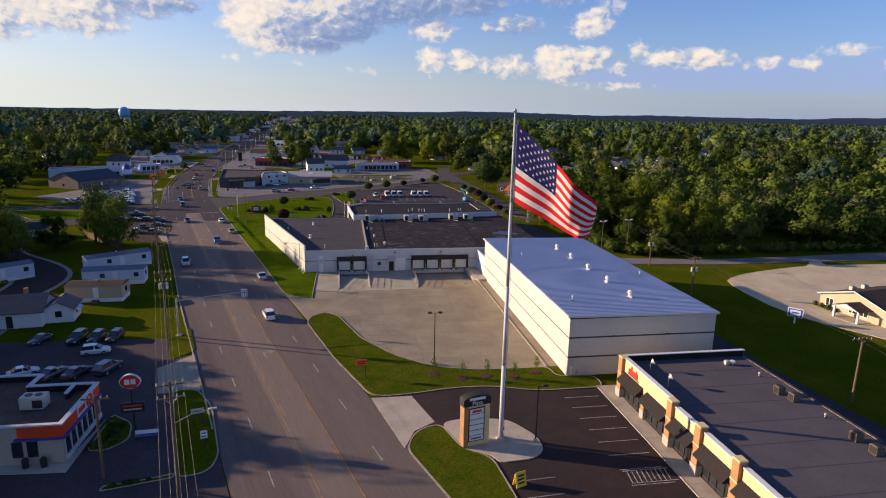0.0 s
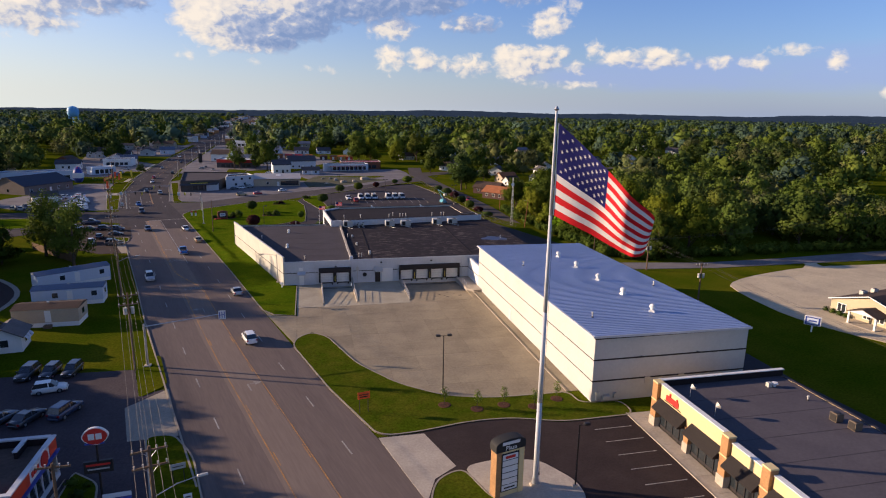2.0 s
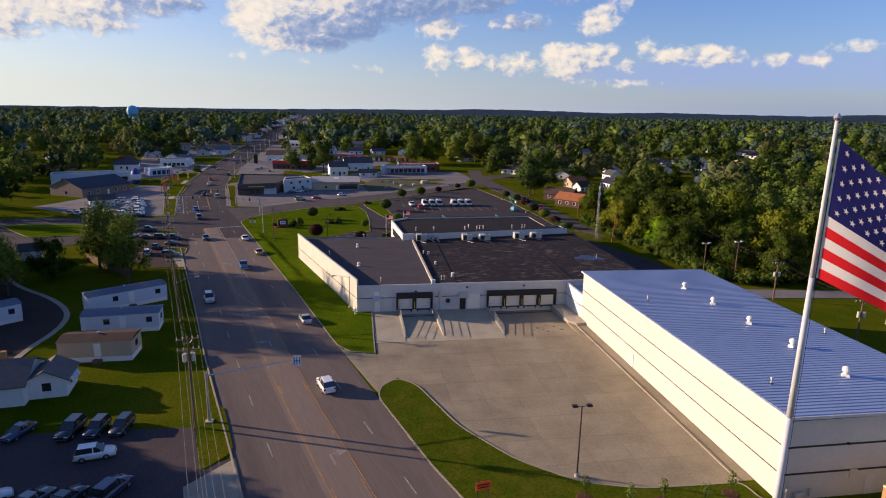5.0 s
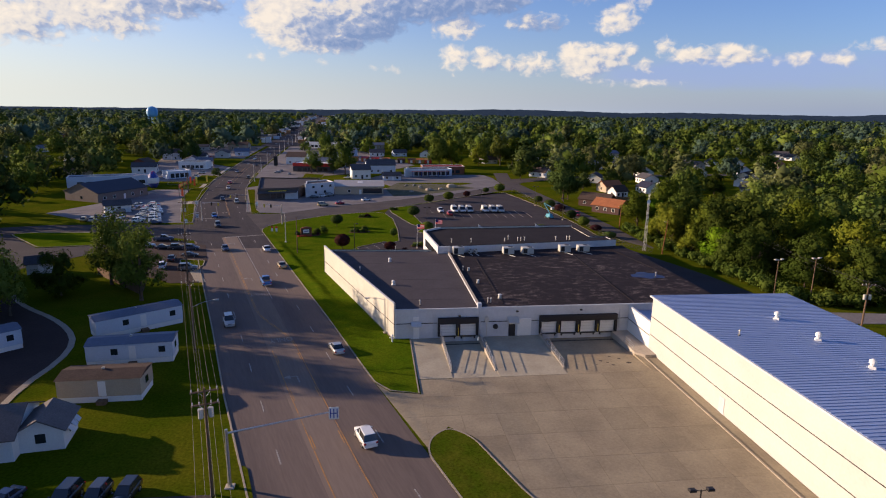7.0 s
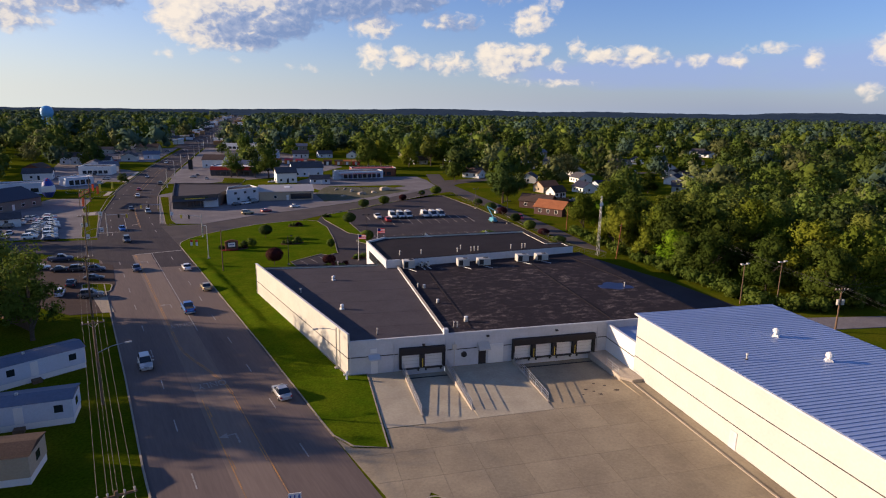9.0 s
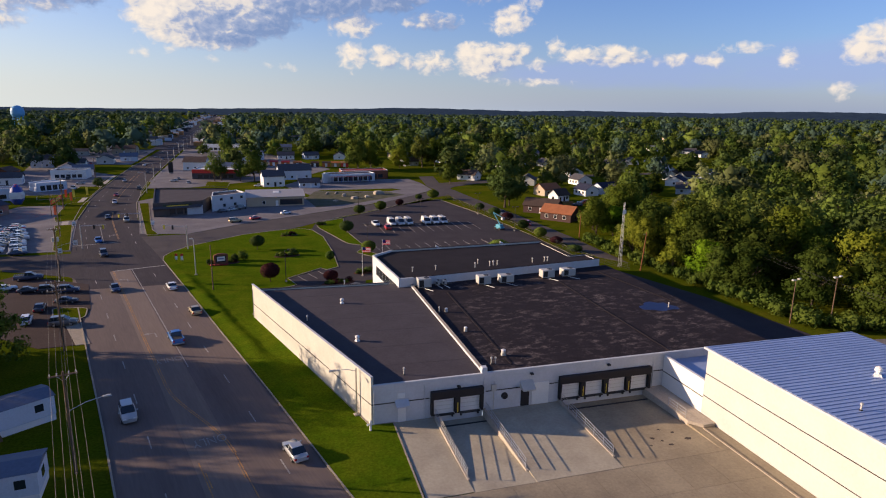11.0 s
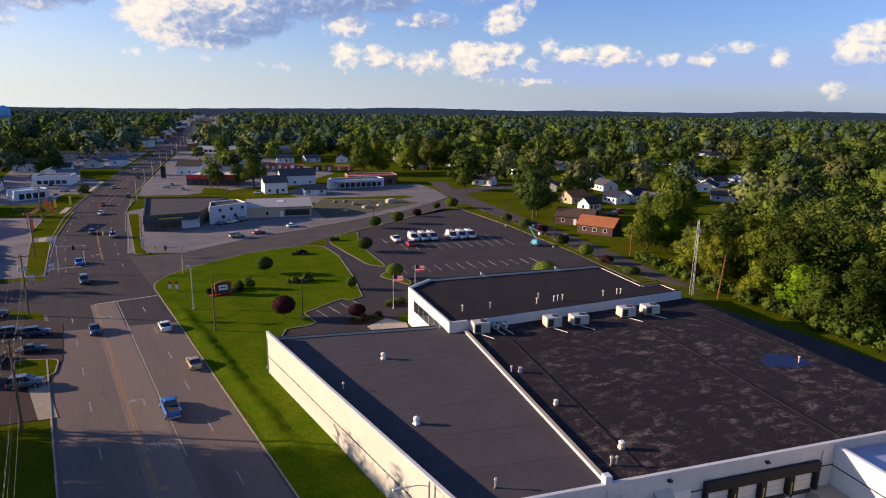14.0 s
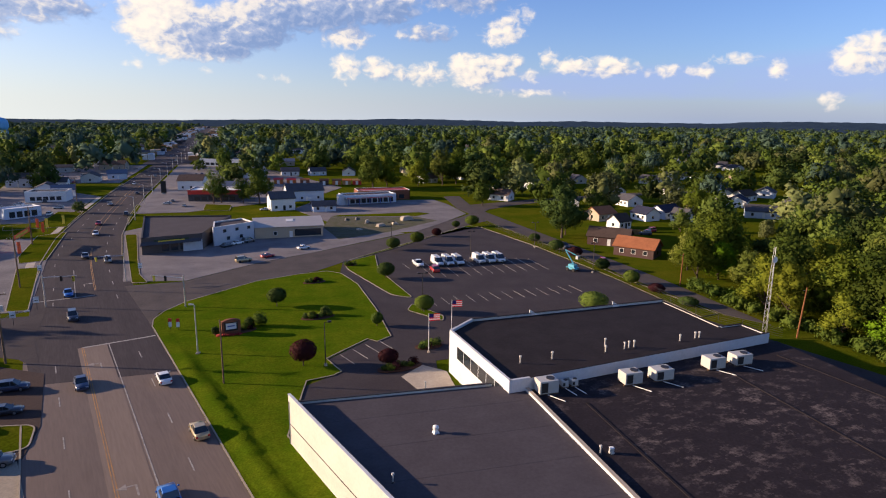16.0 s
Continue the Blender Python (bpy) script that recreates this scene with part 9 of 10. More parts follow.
for k in range(4):
    make_tree(("mid", k), 200 + k, 12, 11, 8, 1100, 0.42, (LEAF_A, LEAF_B, LEAF_C, LEAF_D)[k], "green deciduous tree with an uneven crown", 0.05)

# the wood to the east of the factory and along the side street
random.seed(21)
WOOD_NEAR = []
tries = 0
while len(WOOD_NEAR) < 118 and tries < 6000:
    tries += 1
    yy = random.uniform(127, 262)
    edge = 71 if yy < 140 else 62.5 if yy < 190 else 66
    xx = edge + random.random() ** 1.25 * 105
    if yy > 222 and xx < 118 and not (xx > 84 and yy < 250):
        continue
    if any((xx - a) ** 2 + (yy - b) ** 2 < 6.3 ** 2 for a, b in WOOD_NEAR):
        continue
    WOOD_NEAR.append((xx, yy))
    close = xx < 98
    # front row mostly in dark leaves, which stand in for shade on it
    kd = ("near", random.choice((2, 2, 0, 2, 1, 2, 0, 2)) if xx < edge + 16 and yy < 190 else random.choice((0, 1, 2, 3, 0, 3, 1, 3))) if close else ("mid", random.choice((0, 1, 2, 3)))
    # trees kept low along the camera's line of sight to the houses
    on_sightline = 37.5 < math.degrees(math.atan2(xx + 27, yy - 75)) < 43.5 and yy > 200
    tree(kd, xx, yy, random.uniform(4.5, 6.5) if on_sightline else random.uniform(11.0, 17.5) if xx > edge + 5 else random.uniform(8.5, 12.5), random.uniform(0, 360))
tree(("near", 4), 65.0, 160.5, 10.0, 20, "bright green young tree lit by the sun")
tree(("near", 1), 61.5, 168.0, 8.5, 70)
tree(("near", 4), 78.0, 176.0, 13.0, 140, "bright green tree standing out of the wood")
tree(("near", 4), 70.5, 208.0, 10.0, 80, "bright green tree standing out of the wood")
tree(("near", 5), 106.0, 141.0, 9.0, 0)
tree(("near", 3), 108.0, 150.0, 14.5, 0)
# trees round the mobile homes; those below y 80 are unseen, added for shade
for kd, xx, yy, hh in ((("airy", 0), -73.5, 152.0, 17.0), (("airy", 1), -70.0, 149.5, 14.5), (("airy", 0), -63.8, 140.5, 16.5), (("airy", 1), -66.5, 147.0, 13.0), (("near", 2), -80.0, 145.0, 9.0), (("airy", 1), -83.0, 133.2, 13.0), (("near", 1), -86.5, 134.5, 12.0), (("near", 0), -95.5, 140.5, 13.0), (("near", 1), -95.5, 129.0, 13.5), (("near", 0), -96.5, 122.0, 13.0),
                       (("near", 2), -101.0, 117.0, 9.5), (("near", 0), -104.0, 131.0, 11.0),
                       (("near", 0), -88.0, 78.0, 14.0), (("near", 2), -86.0, 66.0, 15.0), (("near", 0), -84.0, 55.0, 15.0), (("near", 2), -80.0, 44.0, 14.0), (("near", 0), -72.0, 32.0, 14.0), (("near", 2), -62.0, 24.0, 13.0)):
    tree(kd, xx, yy, hh, random.uniform(0, 360), "", "trees round the mobile homes")
# trees added out of view to cast shade on homes, road and lawn
for k, (xx, yy, hh) in enumerate(((-106.0, 148.5, 23.0), (-107.5, 155.0, 23.0), (-113.0, 163.0, 15.0), (-104.0, 132.0, 23.0), (-106.0, 140.5, 14.0), (-91.0, 118.5, 13.0))):
    tree(("near", (0, 2, 0, 1)[k % 4]), xx, yy, hh, 37.0 * k, "", "trees round the mobile homes")
# unseen tree added to throw its shadow across the road
tree(("airy", 1), -80.5, 66.0, 20.0, 30.0, "", "trees west of the restaurant")
# tall trees added out of view west of the restaurant lot, to shade it
random.seed(44)
for k in range(32):
    yy = 2 + k * 2.9
    tree(("mid", random.choice((0, 0, 1, 2))), -74 - random.uniform(0, 14) - max(0, yy - 60) * 0.25, yy, random.uniform(14, 18), random.uniform(0, 360), "", "trees west of the restaurant")
# more trees added out of view as shade casters, further west
for k in range(16):
    tree(("mid", random.choice((0, 0, 1, 2))), random.uniform(-175, -135), 100 + k * 4.6, random.uniform(10, 14), random.uniform(0, 360), "", "trees round the mobile homes")
# single trees of the middle distance
for kd, xx, yy, hh in ((("lone", 1), 58.6, 264.0, 17.5), (("lone", 0), 62.0, 268.0, 11.0), (("lone", 0), 59.5, 338.5, 10.5), (("airy", 1), -51.5, 369.0, 15.0), (("airy", 1), -48.5, 370.0, 13.0), (("lone", 0), -32.8, 364.0, 16.0), (("airy", 0), -39.5, 366.5, 10.0), (("lone", 0), 25.0, 411.5, 19.0), (("near", 1), 33.5, 416.0, 17.0), (("near", 1), 52.0, 420.0, 14.5), (("near", 3), 67.0, 423.0, 21.0), (("near", 0), 76, 426, 20.0), (("near", 2), 87, 428, 19.0), (("mid", 2), -40.0, 383.0, 10.0), (("mid", 2), -98.5, 352, 5.0), (("mid", 2), 80, 300, 9), (("mid", 0), 96, 306, 10), (("mid", 1), 104, 265, 8), (("near", 0), 131, 291, 13), (("mid", 3), 130, 303, 13), (("mid", 3), 121, 345, 16), (("mid", 3), 128, 350, 15), (("near", 2), 136, 283, 10)):
    tree(kd, xx, yy, hh, random.uniform(0, 360), "", "single trees")


# clipped round trees and shrubs
def clipped(x, y, h, w, material, label, seed, stem=0.3, category="shrub", name="clipped_tree"):
    rng = np.random.default_rng(seed)
    ob = thing(name, label, category, x, y, 0.1, 0, "clipped trees")
    w, stem = w * 1.08, stem * 1.15
    v, f, nn = leaf_cloud(rng, [((0, 0, h * (0.5 + stem / 2)), (w / 2, w / 2, h * (1 - stem) / 2)), ((w * 0.06, 0, h * (0.52 + stem / 2)), (w * 0.46, w * 0.5, h * (1 - stem) * 0.48))], 1500, 0.15, 0.14, 0.9, 7, 12)
    o = new("crown", mesh_of("crown", v, f, material, nn))
    o.parent = ob
    part("trunk", Geo().tube((0, 0, -0.1), (0, 0, h * (stem + 0.15)), 0.09, 0.07, 7), BARK, ob)
    return ob


k = 0
for xx, yy, hh, ww, mt, st_ in ((-30.6, 212.3, 3.6, 3.2, LEAF_C, 0.25), (-27.8, 181.1, 3.9, 3.4, LEAF_RED, 0.22), (-13.8, 196.0, 2.4, 1.8, LEAF_A, 0.2), (2.7, 258.5, 3.4, 3.4, LEAF_C, 0.2), (11.2, 264.5, 3.6, 3.6, LEAF_A, 0.2), (20.5, 275.7, 2.4, 2.6, LEAF_RED, 0.15), (31.3, 289.0, 2.2, 2.4, LEAF_C, 0.15), (37.7, 290.5, 3.6, 4.2, LEAF_A, 0.15),
                            (-5.6, 228.3, 3.6, 3.6, LEAF_C, 0.2), (-3.6, 201.5, 3.2, 3.2, LEAF_A, 0.2), (46.7, 259.0, 2.6, 3.0, LEAF_C, 0.15), (47.6, 246.5, 3.0, 3.8, LEAF_C, 0.12), (29.0, 194.5, 3.4, 5.0, LEAF_B, 0.1), (48.0, 222.5, 2.9, 3.0, LEAF_C, 0.15), (47.6, 209.5, 3.0, 3.2, LEAF_A, 0.15), (49.0, 202.0, 1.8, 3.0, LEAF_RED, 0.1), (49.3, 192.0, 1.6, 3.4, LEAF_C, 0.1), (48.9, 238.0, 2.6, 3.4, LEAF_RED, 0.1),
                            (-15.5, 178.0, 2.4, 2.6, LEAF_RED, 0.2)):
    k += 1
    clipped(xx, yy, hh, ww, mt, "plum-leaved clipped round tree on the lawn" if mt is LEAF_RED else "clipped round green tree on a short stem", 300 + k, st_)
# young trees on the island, in mulch rings
MULCH = mat("mulch", (0.090, 0.042, 0.026), 0.95, 0.4, 2.0, 9.0, 0.4)
for k, (xx, yy) in enumerate(((3.5, 59.8), (7.2, 58.0), (10.8, 58.4), (14.4, 57.3), (18.0, 58.7))):
    rng = np.random.default_rng(400 + k)
    ob = thing("sapling", "thin young tree in a dark mulch ring", "tree", xx, yy, 0.13, 0, "saplings on the island")
    v, f, nn = leaf_cloud(rng, [((0, 0, 1.7), (0.5, 0.5, 0.8)), ((0.2, 0.1, 1.3), (0.4, 0.4, 0.4))], 170, 0.09, 0.7, 0)
    o = new("crown", mesh_of("crown", v, f, LEAF_B, nn))
    o.parent = ob
    part("trunk", Geo().tube((0, 0, 0), (0, 0, 2.1), 0.035, 0.015, 6), BARK, ob)
    part("mulch_ring", Geo().tube((0, 0, -0.01), (0, 0, 0.05), 0.85, 0.7, 14), MULCH, ob)
# planting beds with shrubs
for k, (xx, yy, rx_, ry_, n_) in enumerate(((-38.0, 199.5, 3.6, 1.8, 7), (-23.5, 203.6, 3.2, 1.6, 6), (-21.9, 228.8, 2.6, 1.3, 5), (-11.6, 243.0, 1.6, 1.0, 4), (-14.0, 176.8, 3.6, 1.6, 7), (-7.5, 184.0, 2.4, 1.4, 5))):
    ob = thing("planting_bed", "mulched planting bed with low shrubs", "planting bed", xx, yy, 0.13, 10)
    part("mulch", Geo().prism([(rx_ * math.cos(radians(a)), ry_ * math.sin(radians(a))) for a in range(0, 360, 20)], -0.02, 0.06), MULCH, ob)
    for j in range(n_):
        rng = np.random.default_rng(500 + 10 * k + j)
        u = (j + 0.5) / n_ * 2 - 1
        r = rng.uniform(0.4, 0.9)
        v, f, nn = leaf_cloud(rng, [((0, 0, r * 0.6), (r, r, r * 0.8))], 160, 0.12, 0.4)
        v = v + np.array([u * rx_ * 0.8, rng.uniform(-0.4, 0.4) * ry_, 0.0])
        o = new("shrub", mesh_of("shrub", v, f, (LEAF_C, LEAF_A, LEAF_RED, LEAF_B)[j % 4], nn))
        o.parent = ob
lawn("restaurant_bed", rounded([(-36.0, 44.9), (-33.8, 44.9), (-32.2, 46.9), (-33.0, 50.6), (-35.8, 53.0), (-36.0, 52.5)], 1.2), "weedy kerbed bed beside the restaurant", DRYLAWN)
lawn("lot_edge_bed", rounded([(-32.0, 37.3), (-25.6, 38.8), (-25.6, 39.7), (-28.4, 38.9), (-32.0, 38.3)], 0.4), "narrow weedy kerbed strip at the end of the lot", DRYLAWN)
for j in range(16):
    rng = np.random.default_rng(640 + j)
    xx, yy = (rng.uniform(-35.6, -33.2), rng.uniform(45.4, 51.4)) if j < 10 else (rng.uniform(-31.6, -26.2), 0.0)
    yy = yy or 37.9 + (xx + 32.0) * 0.21
    r = rng.uniform(0.3, 0.75) if j < 10 else rng.uniform(0.2, 0.35)
    o = thing("weed_tuft", "low straggling tuft of weeds in a kerbed bed", "weeds", xx, yy, 0.12, 0, "weeds by the restaurant")
    v, f, nn = leaf_cloud(rng, [((0, 0, r * 0.35), (r, r, r * 0.5))], 130, 0.12, 0.5)
    c_ = new("foliage", mesh_of("foliage", v, f, (LEAF_C, LEAF_A)[j % 2], nn))
    c_.parent = o
for xx, yy, hh, ww, mt in ((-33.8, 201.2, 2.6, 2.4, LEAF_A), (-35.6, 201.6, 1.6, 1.8, LEAF_C), (-41.2, 199.0, 1.2, 1.3, LEAF_C), (-22.0, 204.4, 1.7, 1.8, LEAF_C), (-24.6, 203.2, 1.3, 1.5, LEAF_A), (-21.2, 229.0, 1.1, 1.6, LEAF_RED)):
    rng = np.random.default_rng(int(900 + xx * 7))
    o = thing("bush", "leafy shrub in the mulched lawn bed", "shrub", xx, yy, 0.13, 0, "lawn bed shrubs")
    v, f, nn = leaf_cloud(rng, [((0, 0, hh * 0.5), (ww / 2, ww / 2, hh * 0.52)), ((ww * 0.2, 0.1, hh * 0.4), (ww * 0.35, ww * 0.35, hh * 0.38)), ((-ww * 0.2, -0.1, hh * 0.62), (ww * 0.3, ww * 0.3, hh * 0.36))], 420, 0.13, 0.4)
    c_ = new("foliage", mesh_of("foliage", v, f, mt, nn))
    c_.parent = o
ob = thing("lawn_sign", "dark monument sign with a pale panel under a red brick arch", "sign", -38.6, 198.4, 0.15, 12)
part("base", Geo().box(-1.3, -0.3, 0, 1.3, 0.3, 0.5, 0.03), REDBRICK, ob)
part("board", Geo().box(-1.15, -0.2, 0.5, 1.15, 0.2, 2.1, 0.04), DARKMETAL, ob)
part("panel", Geo().box(-0.85, -0.24, 0.85, 0.85, -0.2, 1.9), WHITE, ob)
part("letter_bar", Geo().box(-0.6, -0.26, 1.3, 0.6, -0.24, 1.5), BLUE, ob)
for sx in (-1, 1):
    part("brick_pier", Geo().box(sx * 1.36 - 0.2, -0.3, 0, sx * 1.36 + 0.2, 0.3, 2.3, 0.03), REDBRICK, ob)
arch = Geo()
for k in range(6):
    u0, u1 = -1.5 + 0.5 * k, -1.0 + 0.5 * k
    z0, z1 = 2.3 + 0.35 * (1 - (u0 / 1.5) ** 2), 2.3 + 0.35 * (1 - (u1 / 1.5) ** 2)
    arch.add([(u0, -0.3, 2.1), (u1, -0.3, 2.1), (u1, 0.3, 2.1), (u0, 0.3, 2.1), (u0, -0.3, z0), (u1, -0.3, z1), (u1, 0.3, z1), (u0, 0.3, z0)], [(3, 2, 1, 0), (4, 5, 6, 7), (0, 1, 5, 4), (2, 3, 7, 6), (1, 2, 6, 5), (3, 0, 4, 7)])
part("brick_arch", arch, REDBRICK, ob)
rng = np.random.default_rng(71)
v, f, nn = leaf_cloud(rng, [((u, -0.9, 0.15), (0.5, 0.4, 0.22)) for u in (-2.0, -1.2, -0.4, 0.4, 1.2)], 420, 0.09, 0.4)
tagged(new("flower_bed", mesh_of("flower_bed", v + np.array((-38.6, 198.4, 0.13)), f, mat("red_flowers", (0.36, 0.03, 0.02), 0.8, 0.3, 2.0, 9.0), nn)), "low red flowers in front of the lawn sign", "flowers", "", "stuff")
ob = thing("wooden_pole", "slender weathered wooden pole on the office lawn", "pole", -38.9, 177.7, 0.12)
part("shaft", Geo().tube((0, 0, 0), (0, 0, 9.2), 0.13, 0.09, 10), WOOD, ob)
part("cap", Geo().tube((0, 0, 9.2), (0, 0, 9.26), 0.1, 0.05, 10), DARKMETAL, ob)
# brush along the lane edge
rng = np.random.default_rng(77)
vs, fs, ns, o_ = [], [], [], 0
for k in range(300):
    u = rng.random()
    yy = 130 + u * 75
    xx = 58.6 + max(0, 185 - yy) * 0.07 + rng.uniform(-1.2, 3.0)
    if k >= 130:
        xx, yy = 66 + u * 95, rng.uniform(125.8, 130.5) + (0.8 if u > 0.5 else 0)
    r = rng.uniform(0.8, 2.3)
    v, f, nn = leaf_cloud(rng, [((0, 0, r * 0.6), (r * 0.8, r * 0.8, r * 0.8)), ((r * 0.7, r * 0.3, r * 0.4), (r * 0.6, r * 0.6, r * 0.5)), ((-r * 0.5, -r * 0.6, r * 0.9), (r * 0.5, r * 0.5, r * 0.6))], 110, 0.26, 0.6, 0.5)
    ns.append(nn)
    vs.append(v + np.array([xx, yy, 0]))
    fs.append(f + o_)
    o_ += len(v)
tagged(new("underbrush", mesh_of("underbrush", np.concatenate(vs), np.concatenate(fs), LEAF_A, np.concatenate(ns))), "tangled green underbrush at the edge of the wood", "underbrush", "", "stuff")


# far woods: many small crowns, thinned by the streets, lots and houses
def forest(name, seed, count, area, material_share, size_of, quads, qsize, label, clear, lobes=4, rows=4, cols=6, twigs=0, broad=(0.85, 1.15), core=0.8):
    rng = np.random.default_rng(seed)
    protos = []
    for k in range(6):
        r2 = np.random.default_rng(seed * 10 + k)
        crown = crown_lobes(r2, 1.0, 1.0, lobes, 0.04)
        protos.append(leaf_cloud(r2, boughs(r2, crown, twigs) if twigs else crown, quads, qsize, 0.36, core, rows, cols, 0.22))
    groups = {i: ([], [], [0], [], []) for i in range(len(material_share))}
    made = 0
    tries = 0
    while made < count and tries < count * 6:
        tries += 1
        x, y = area(rng)
        if clear(x, y):
            continue
        h = size_of(rng, x, y)
        v, f, nn = protos[rng.integers(6)]
        a = rng.uniform(0, 6.28)
        ca, sa = math.cos(a), math.sin(a)
        g_ = rng.choice(len(material_share), p=[q for _, q in material_share])
        V, Fc, o, NN, tones = groups[g_]
        tones.append(np.full(len(v), rng.uniform(-0.55, 0.55)))
        wv = rng.uniform(*broad)
        V.append(np.stack([(v[:, 0] * ca - v[:, 1] * sa) * h * wv + x, (v[:, 0] * sa + v[:, 1] * ca) * h * wv + y, v[:, 2] * h], 1))
        NN.append(np.stack([nn[:, 0] * ca - nn[:, 1] * sa, nn[:, 0] * sa + nn[:, 1] * ca, nn[:, 2]], 1))
        Fc.append(f + o[0])
        o[0] += len(v)
        made += 1
    for i, (mt, _) in enumerate(material_share):
        V, Fc, _o, NN, tones = groups[i]
        if V:
            tagged(new(name, mesh_of(name, np.concatenate(V), np.concatenate(Fc), mt, np.concatenate(NN), np.concatenate(tones))), label, "woodland", "", "stuff")


OPEN = [[(-35, 392), (46, 392), (62, 500), (-32, 470)], [(46, 312), (230, 352), (230, 378), (60, 352)], [(-75, 306), (-63, 236), (-20, 236), (20, 262), (48, 285), (64, 300), (64, 350), (48, 395), (0, 390), (-30, 420), (-72, 420)], [(-130, 200), (-60, 200), (-90, 330), (-100, 430), (-160, 430), (-150, 300)],
        [(44, 100), (62, 100), (62, 300), (44, 300)], STRIP, [(-60, 120), (60, 120), (60, 300), (-60, 300)], [(58, 225), (100, 225), (118, 300), (60, 310)]]


def road_x(y):
    for a, b in zip(RIGHT_KERB, RIGHT_KERB[1:]):
        if a[1] <= y <= b[1]:
            return a[0] + (b[0] - a[0]) * (y - a[1]) / (b[1] - a[1])
    return -150.0


HOMES = np.array(TOWN + [h_[:2] for h_ in E_HOUSES])
REACH = np.array([30.0] * len(TOWN) + [34.0] * len(E_HOUSES))


def by_house(x, y):
    """Close to a house, or on the camera's line of sight to it."""
    d = np.array((x, y)) - HOMES
    u = np.array((-25.0, 60.0)) - HOMES
    u /= np.linalg.norm(u, axis=1)[:, None]
    along, off = (d * u).sum(1), np.abs(d[:, 0] * u[:, 1] - d[:, 1] * u[:, 0])
    return bool(np.any((along > -6) & (along < REACH) & (off < 6.5)))


def clear_mid(x, y):
    xr = road_x(y)
    if y > 200 and xr - (43 if y < 520 else 30) - max(0, 520 - y) * 0.06 < x < xr + (24 if y < 520 else 11) + max(0, 520 - y) * 0.03 + min(26, max(0, y - 800) * 0.10):
        return True
    if x < -150 + 0 and y < 215 and y > 205:
        return True
    if x > -75 and y < 300 and x < 66:
        return True
    if y < 225 and x > -100:
        return True
    if by_house(x, y):
        return True
    return any(inside(x, y, p) for p in OPEN)


def wedge(y0, y1, half):
    def draw(rng):
        while True:
            y = math.sqrt(rng.uniform(y0 ** 2, y1 ** 2))
            a = rng.uniform(-half - 8, half + 16)
            return -20 + y * math.tan(radians(a)), y
    return draw


MIX = [(LEAF_A, 0.13), (LEAF_A, 0.12), (LEAF_A, 0.10), (LEAF_B, 0.09), (LEAF_B, 0.06), (LEAF_C, 0.13), (LEAF_C, 0.12), (LEAF_D, 0.10), (LEAF_D, 0.09), (LEAF_HAZED, 0.06)]
# the farther mixes lean on the leaf colour that carries painted haze
TOWNMIX = [(LEAF_A, 0.14), (LEAF_A, 0.12), (LEAF_B, 0.07), (LEAF_C, 0.17), (LEAF_D, 0.05), (LEAF_HAZED, 0.15), (LEAF_HAZED, 0.15), (LEAF_HAZED, 0.15)]
FARMIX = [(LEAF_HAZED, 0.34), (LEAF_HAZED, 0.33), (LEAF_C, 0.33)]
forest("near_woods", 31, 540, wedge(205, 560, 40), MIX, lambda r, x, y: r.uniform(7, 11) if r.random() < 0.3 else r.uniform(12, 20), 400, 0.034, "mixed green treetops of the nearer town", clear_mid, 6, 3, 5, 2, (0.85, 1.2), 0.62)
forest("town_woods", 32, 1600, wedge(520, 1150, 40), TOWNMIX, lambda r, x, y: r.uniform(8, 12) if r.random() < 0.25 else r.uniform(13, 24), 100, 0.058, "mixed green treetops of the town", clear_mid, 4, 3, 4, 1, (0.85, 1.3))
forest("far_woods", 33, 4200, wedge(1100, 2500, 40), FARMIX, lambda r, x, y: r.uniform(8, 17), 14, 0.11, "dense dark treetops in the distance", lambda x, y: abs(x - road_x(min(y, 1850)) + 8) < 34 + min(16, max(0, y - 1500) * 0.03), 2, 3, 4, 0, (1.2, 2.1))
# the far strip of shops along the road: pale roofs and fronts, too many to tell apart
rng = np.random.default_rng(61)
far_g = [Geo() for _ in range(5)]
for k in range(420):
    y = rng.uniform(640, 2300)
    side = rng.choice((-1, 1))
    x = road_x(min(y, 1850)) - 8 + side * rng.uniform(15, 24 + min(20, max(0, y - 800) * 0.05))
    w_, d_, h_ = rng.uniform(3, 10), rng.uniform(4, 12), rng.uniform(2.2, 5)
    if any(abs(x - a) < 20 and abs(y - b) < 20 for a, b in TOWN) or (-95 < x < -10 and y < 625):
        continue
    gg = far_g[rng.integers(5)]
    gg.box(x - w_ / 2, y - d_ / 2, 0, x + w_ / 2, y + d_ / 2, h_)
    gg.box(x - w_ / 2 - 0.3, y - d_ / 2 - 0.3, h_, x + w_ / 2 + 0.3, y + d_ / 2 + 0.3, h_ + 0.4)
for gg, mt in zip(far_g, (WHITE, BLUESIDE, TAN, BRICK, SHINGLE)):
    me = gg.mesh("far_shops")
    me.materials.append(mt)
    tagged(new("far_shops", me), "small pale shops and sheds crowding the far road", "shops", "", "stuff")
lot("far_strip", [(road_x(min(y, 1850)) + 9 + min(24, max(0, y - 800) * 0.08), y) for y in range(600, 2311, 90)] + [(road_x(min(y, 1850)) - 25 - min(20, max(0, y - 900) * 0.05), y) for y in range(2310, 599, -90)], ASPHALT, "grey lots on both sides of the far road", 0.012)
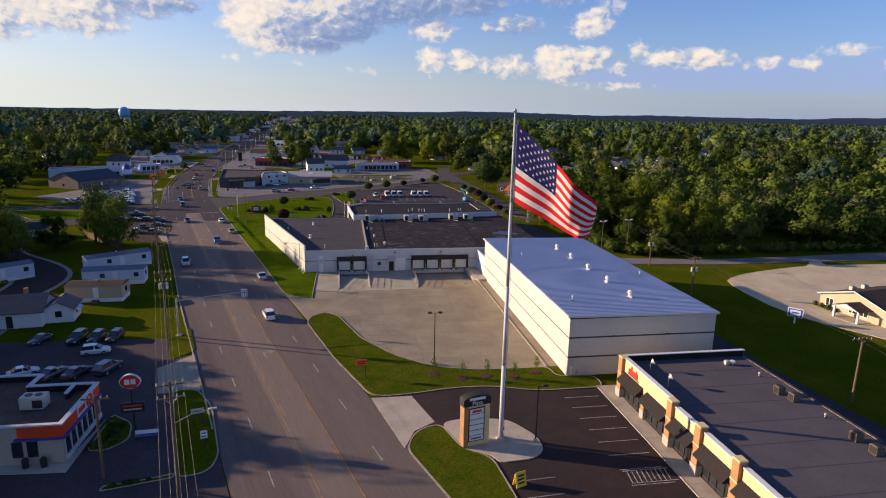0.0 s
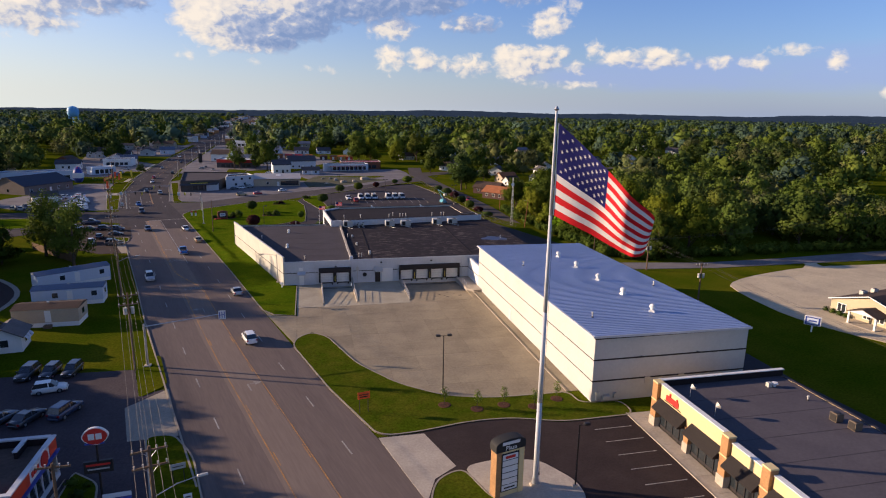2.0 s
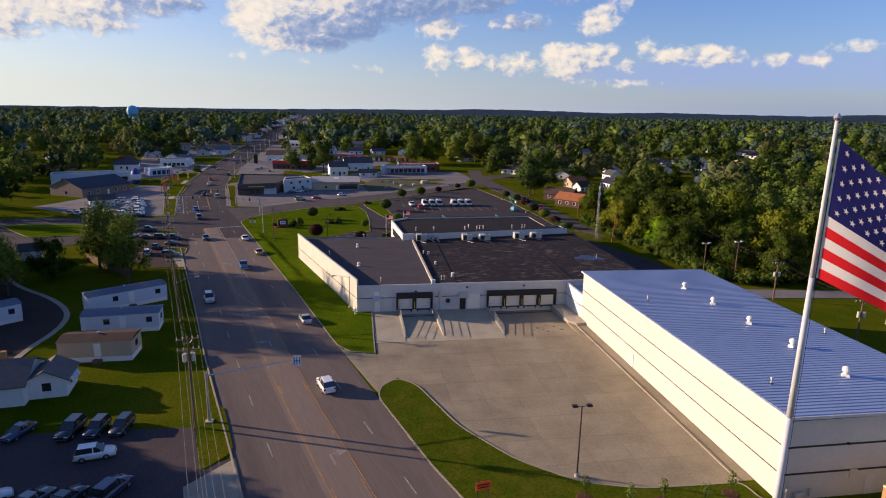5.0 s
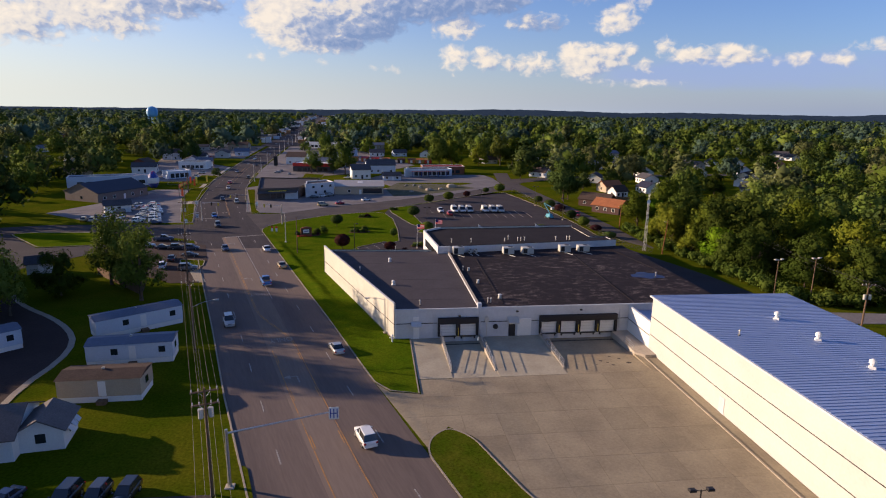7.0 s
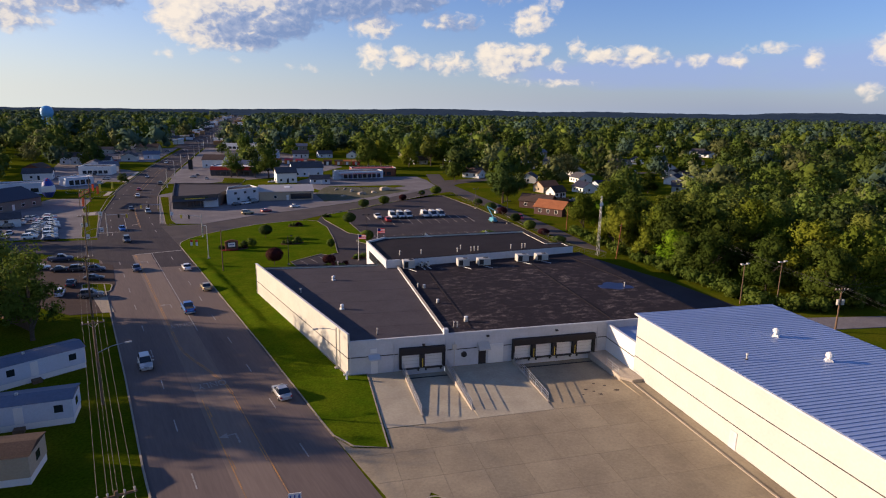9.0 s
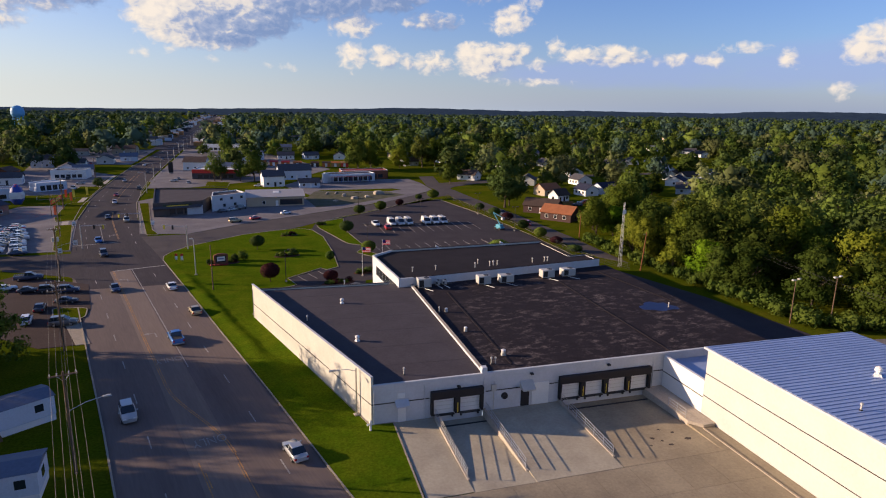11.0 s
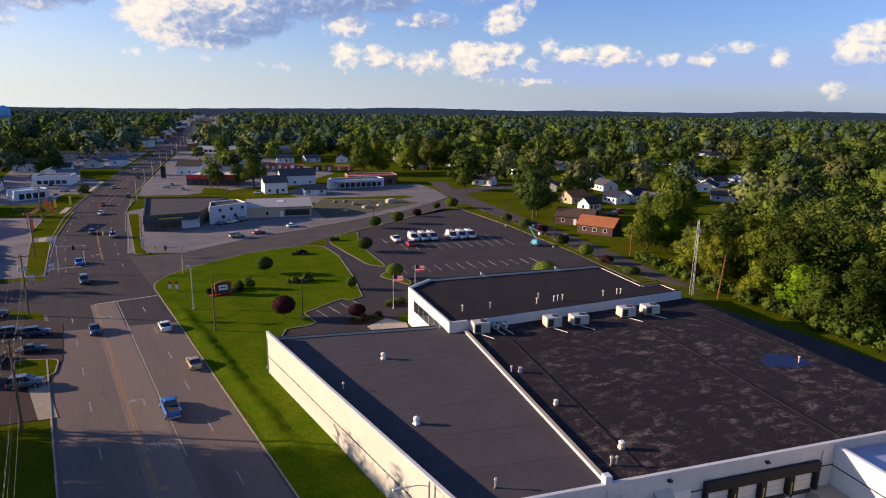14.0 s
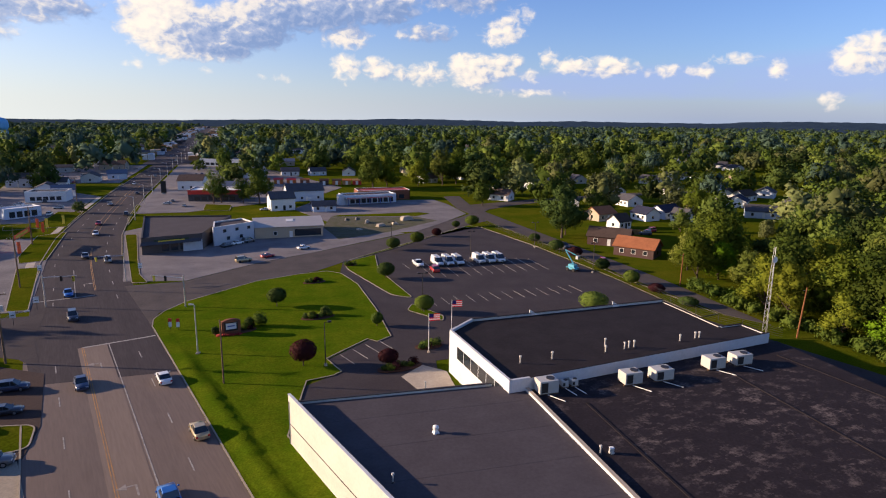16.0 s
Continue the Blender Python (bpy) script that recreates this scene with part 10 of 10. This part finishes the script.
# low wooded hills at the skyline; distance haze is put into their blue colour
HILLS = mat("hazed_wooded_hills", (0.036, 0.058, 0.086), 1.0, 0.35, 0.012, 0.05, tint=(0.026, 0.043, 0.068), amount=0.5, spec=0.0)
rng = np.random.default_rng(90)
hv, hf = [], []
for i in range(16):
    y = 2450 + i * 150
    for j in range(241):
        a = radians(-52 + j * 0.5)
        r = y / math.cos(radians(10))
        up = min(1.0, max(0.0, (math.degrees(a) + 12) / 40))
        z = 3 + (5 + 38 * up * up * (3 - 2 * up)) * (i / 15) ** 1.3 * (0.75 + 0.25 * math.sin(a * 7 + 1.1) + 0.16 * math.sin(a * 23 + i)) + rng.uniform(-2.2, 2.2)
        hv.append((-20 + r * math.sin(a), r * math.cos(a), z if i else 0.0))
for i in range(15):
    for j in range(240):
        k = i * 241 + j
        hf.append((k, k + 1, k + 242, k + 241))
tagged(new("backdrop_hills", mesh_of("backdrop_hills", np.array(hv), np.array(hf), HILLS)), "low wooded hills along the skyline, distance haze in their blue colour", "hills", "", "structure")


# ---- slabs of the yard and walks ----
slabs(yard, [(-14.6, 101.5), (-14.6, 97.2), (-18.6, 98.2), (-20.4, 100.8), (-14.9, 84), (-12.2, 88.7), (-9.6, 86.2), (-5.9, 74.8), (-1.1, 67.2), (4.2, 62.5), (9.7, 60.8), (20.1, 60.5), (20.1, 101.5)], -14.6, 60.5, 4.34, 5.12, 0.03, CONCRETE, 0.03)
slabs(walkway, [(25.02, -14), (26.98, -14), (26.98, 51.3), (43.5, 51.3), (43.5, 52.9), (25.02, 53.5)], 25.02, -14, 2.0, 3.0, 0.13, PALE, 0.03)

# the sky's reflection is put into the puddle's blue base colour
ob = thing("roof_puddle", "shallow puddle on the flat factory roof, painted the blue of reflected sky", "puddle", 33.2, 134.2, ZE)
part("water", Geo().prism(rounded([(-3.4, -1.0), (-1.6, -1.5), (-0.4, -2.6), (1.2, -1.9), (2.9, -2.3), (3.2, -0.6), (2.2, 0.3), (2.6, 1.6), (1.2, 1.5), (0.4, 2.6), (-1.2, 2.2), (-1.8, 1.0), (-3.0, 0.9)], 0.7), -0.01, 0.006), mat("puddle_sky_blue", (0.016, 0.024, 0.085), 0.3, 0.25, 0.9, 3.0, spec=0.08), ob)
# parked cars and roadside poles of the far town
random.seed(61)
for k in range(40):
    yy = random.uniform(340, 620)
    xx = road_x(yy) + (random.uniform(8, 55) if random.random() < 0.55 else -17 - random.uniform(6, 40))
    if any(abs(xx - p_) < 9 and abs(yy - q_) < 9 for p_, q_ in TOWN) or (-63 < xx < -38 and 372 < yy < 394) or (-80 < xx < -20 and 560 < yy < 612):
        continue
    car(random.choice(("sedan", "suv", "sedan")), random.choice(palette), xx, yy, random.choice((0, 90, 80, 10)))
for k in range(14):
    yy = 330 + k * 42
    street_lamp(road_x(yy) + 2.2, yy, 8.5, 2.2, 180)
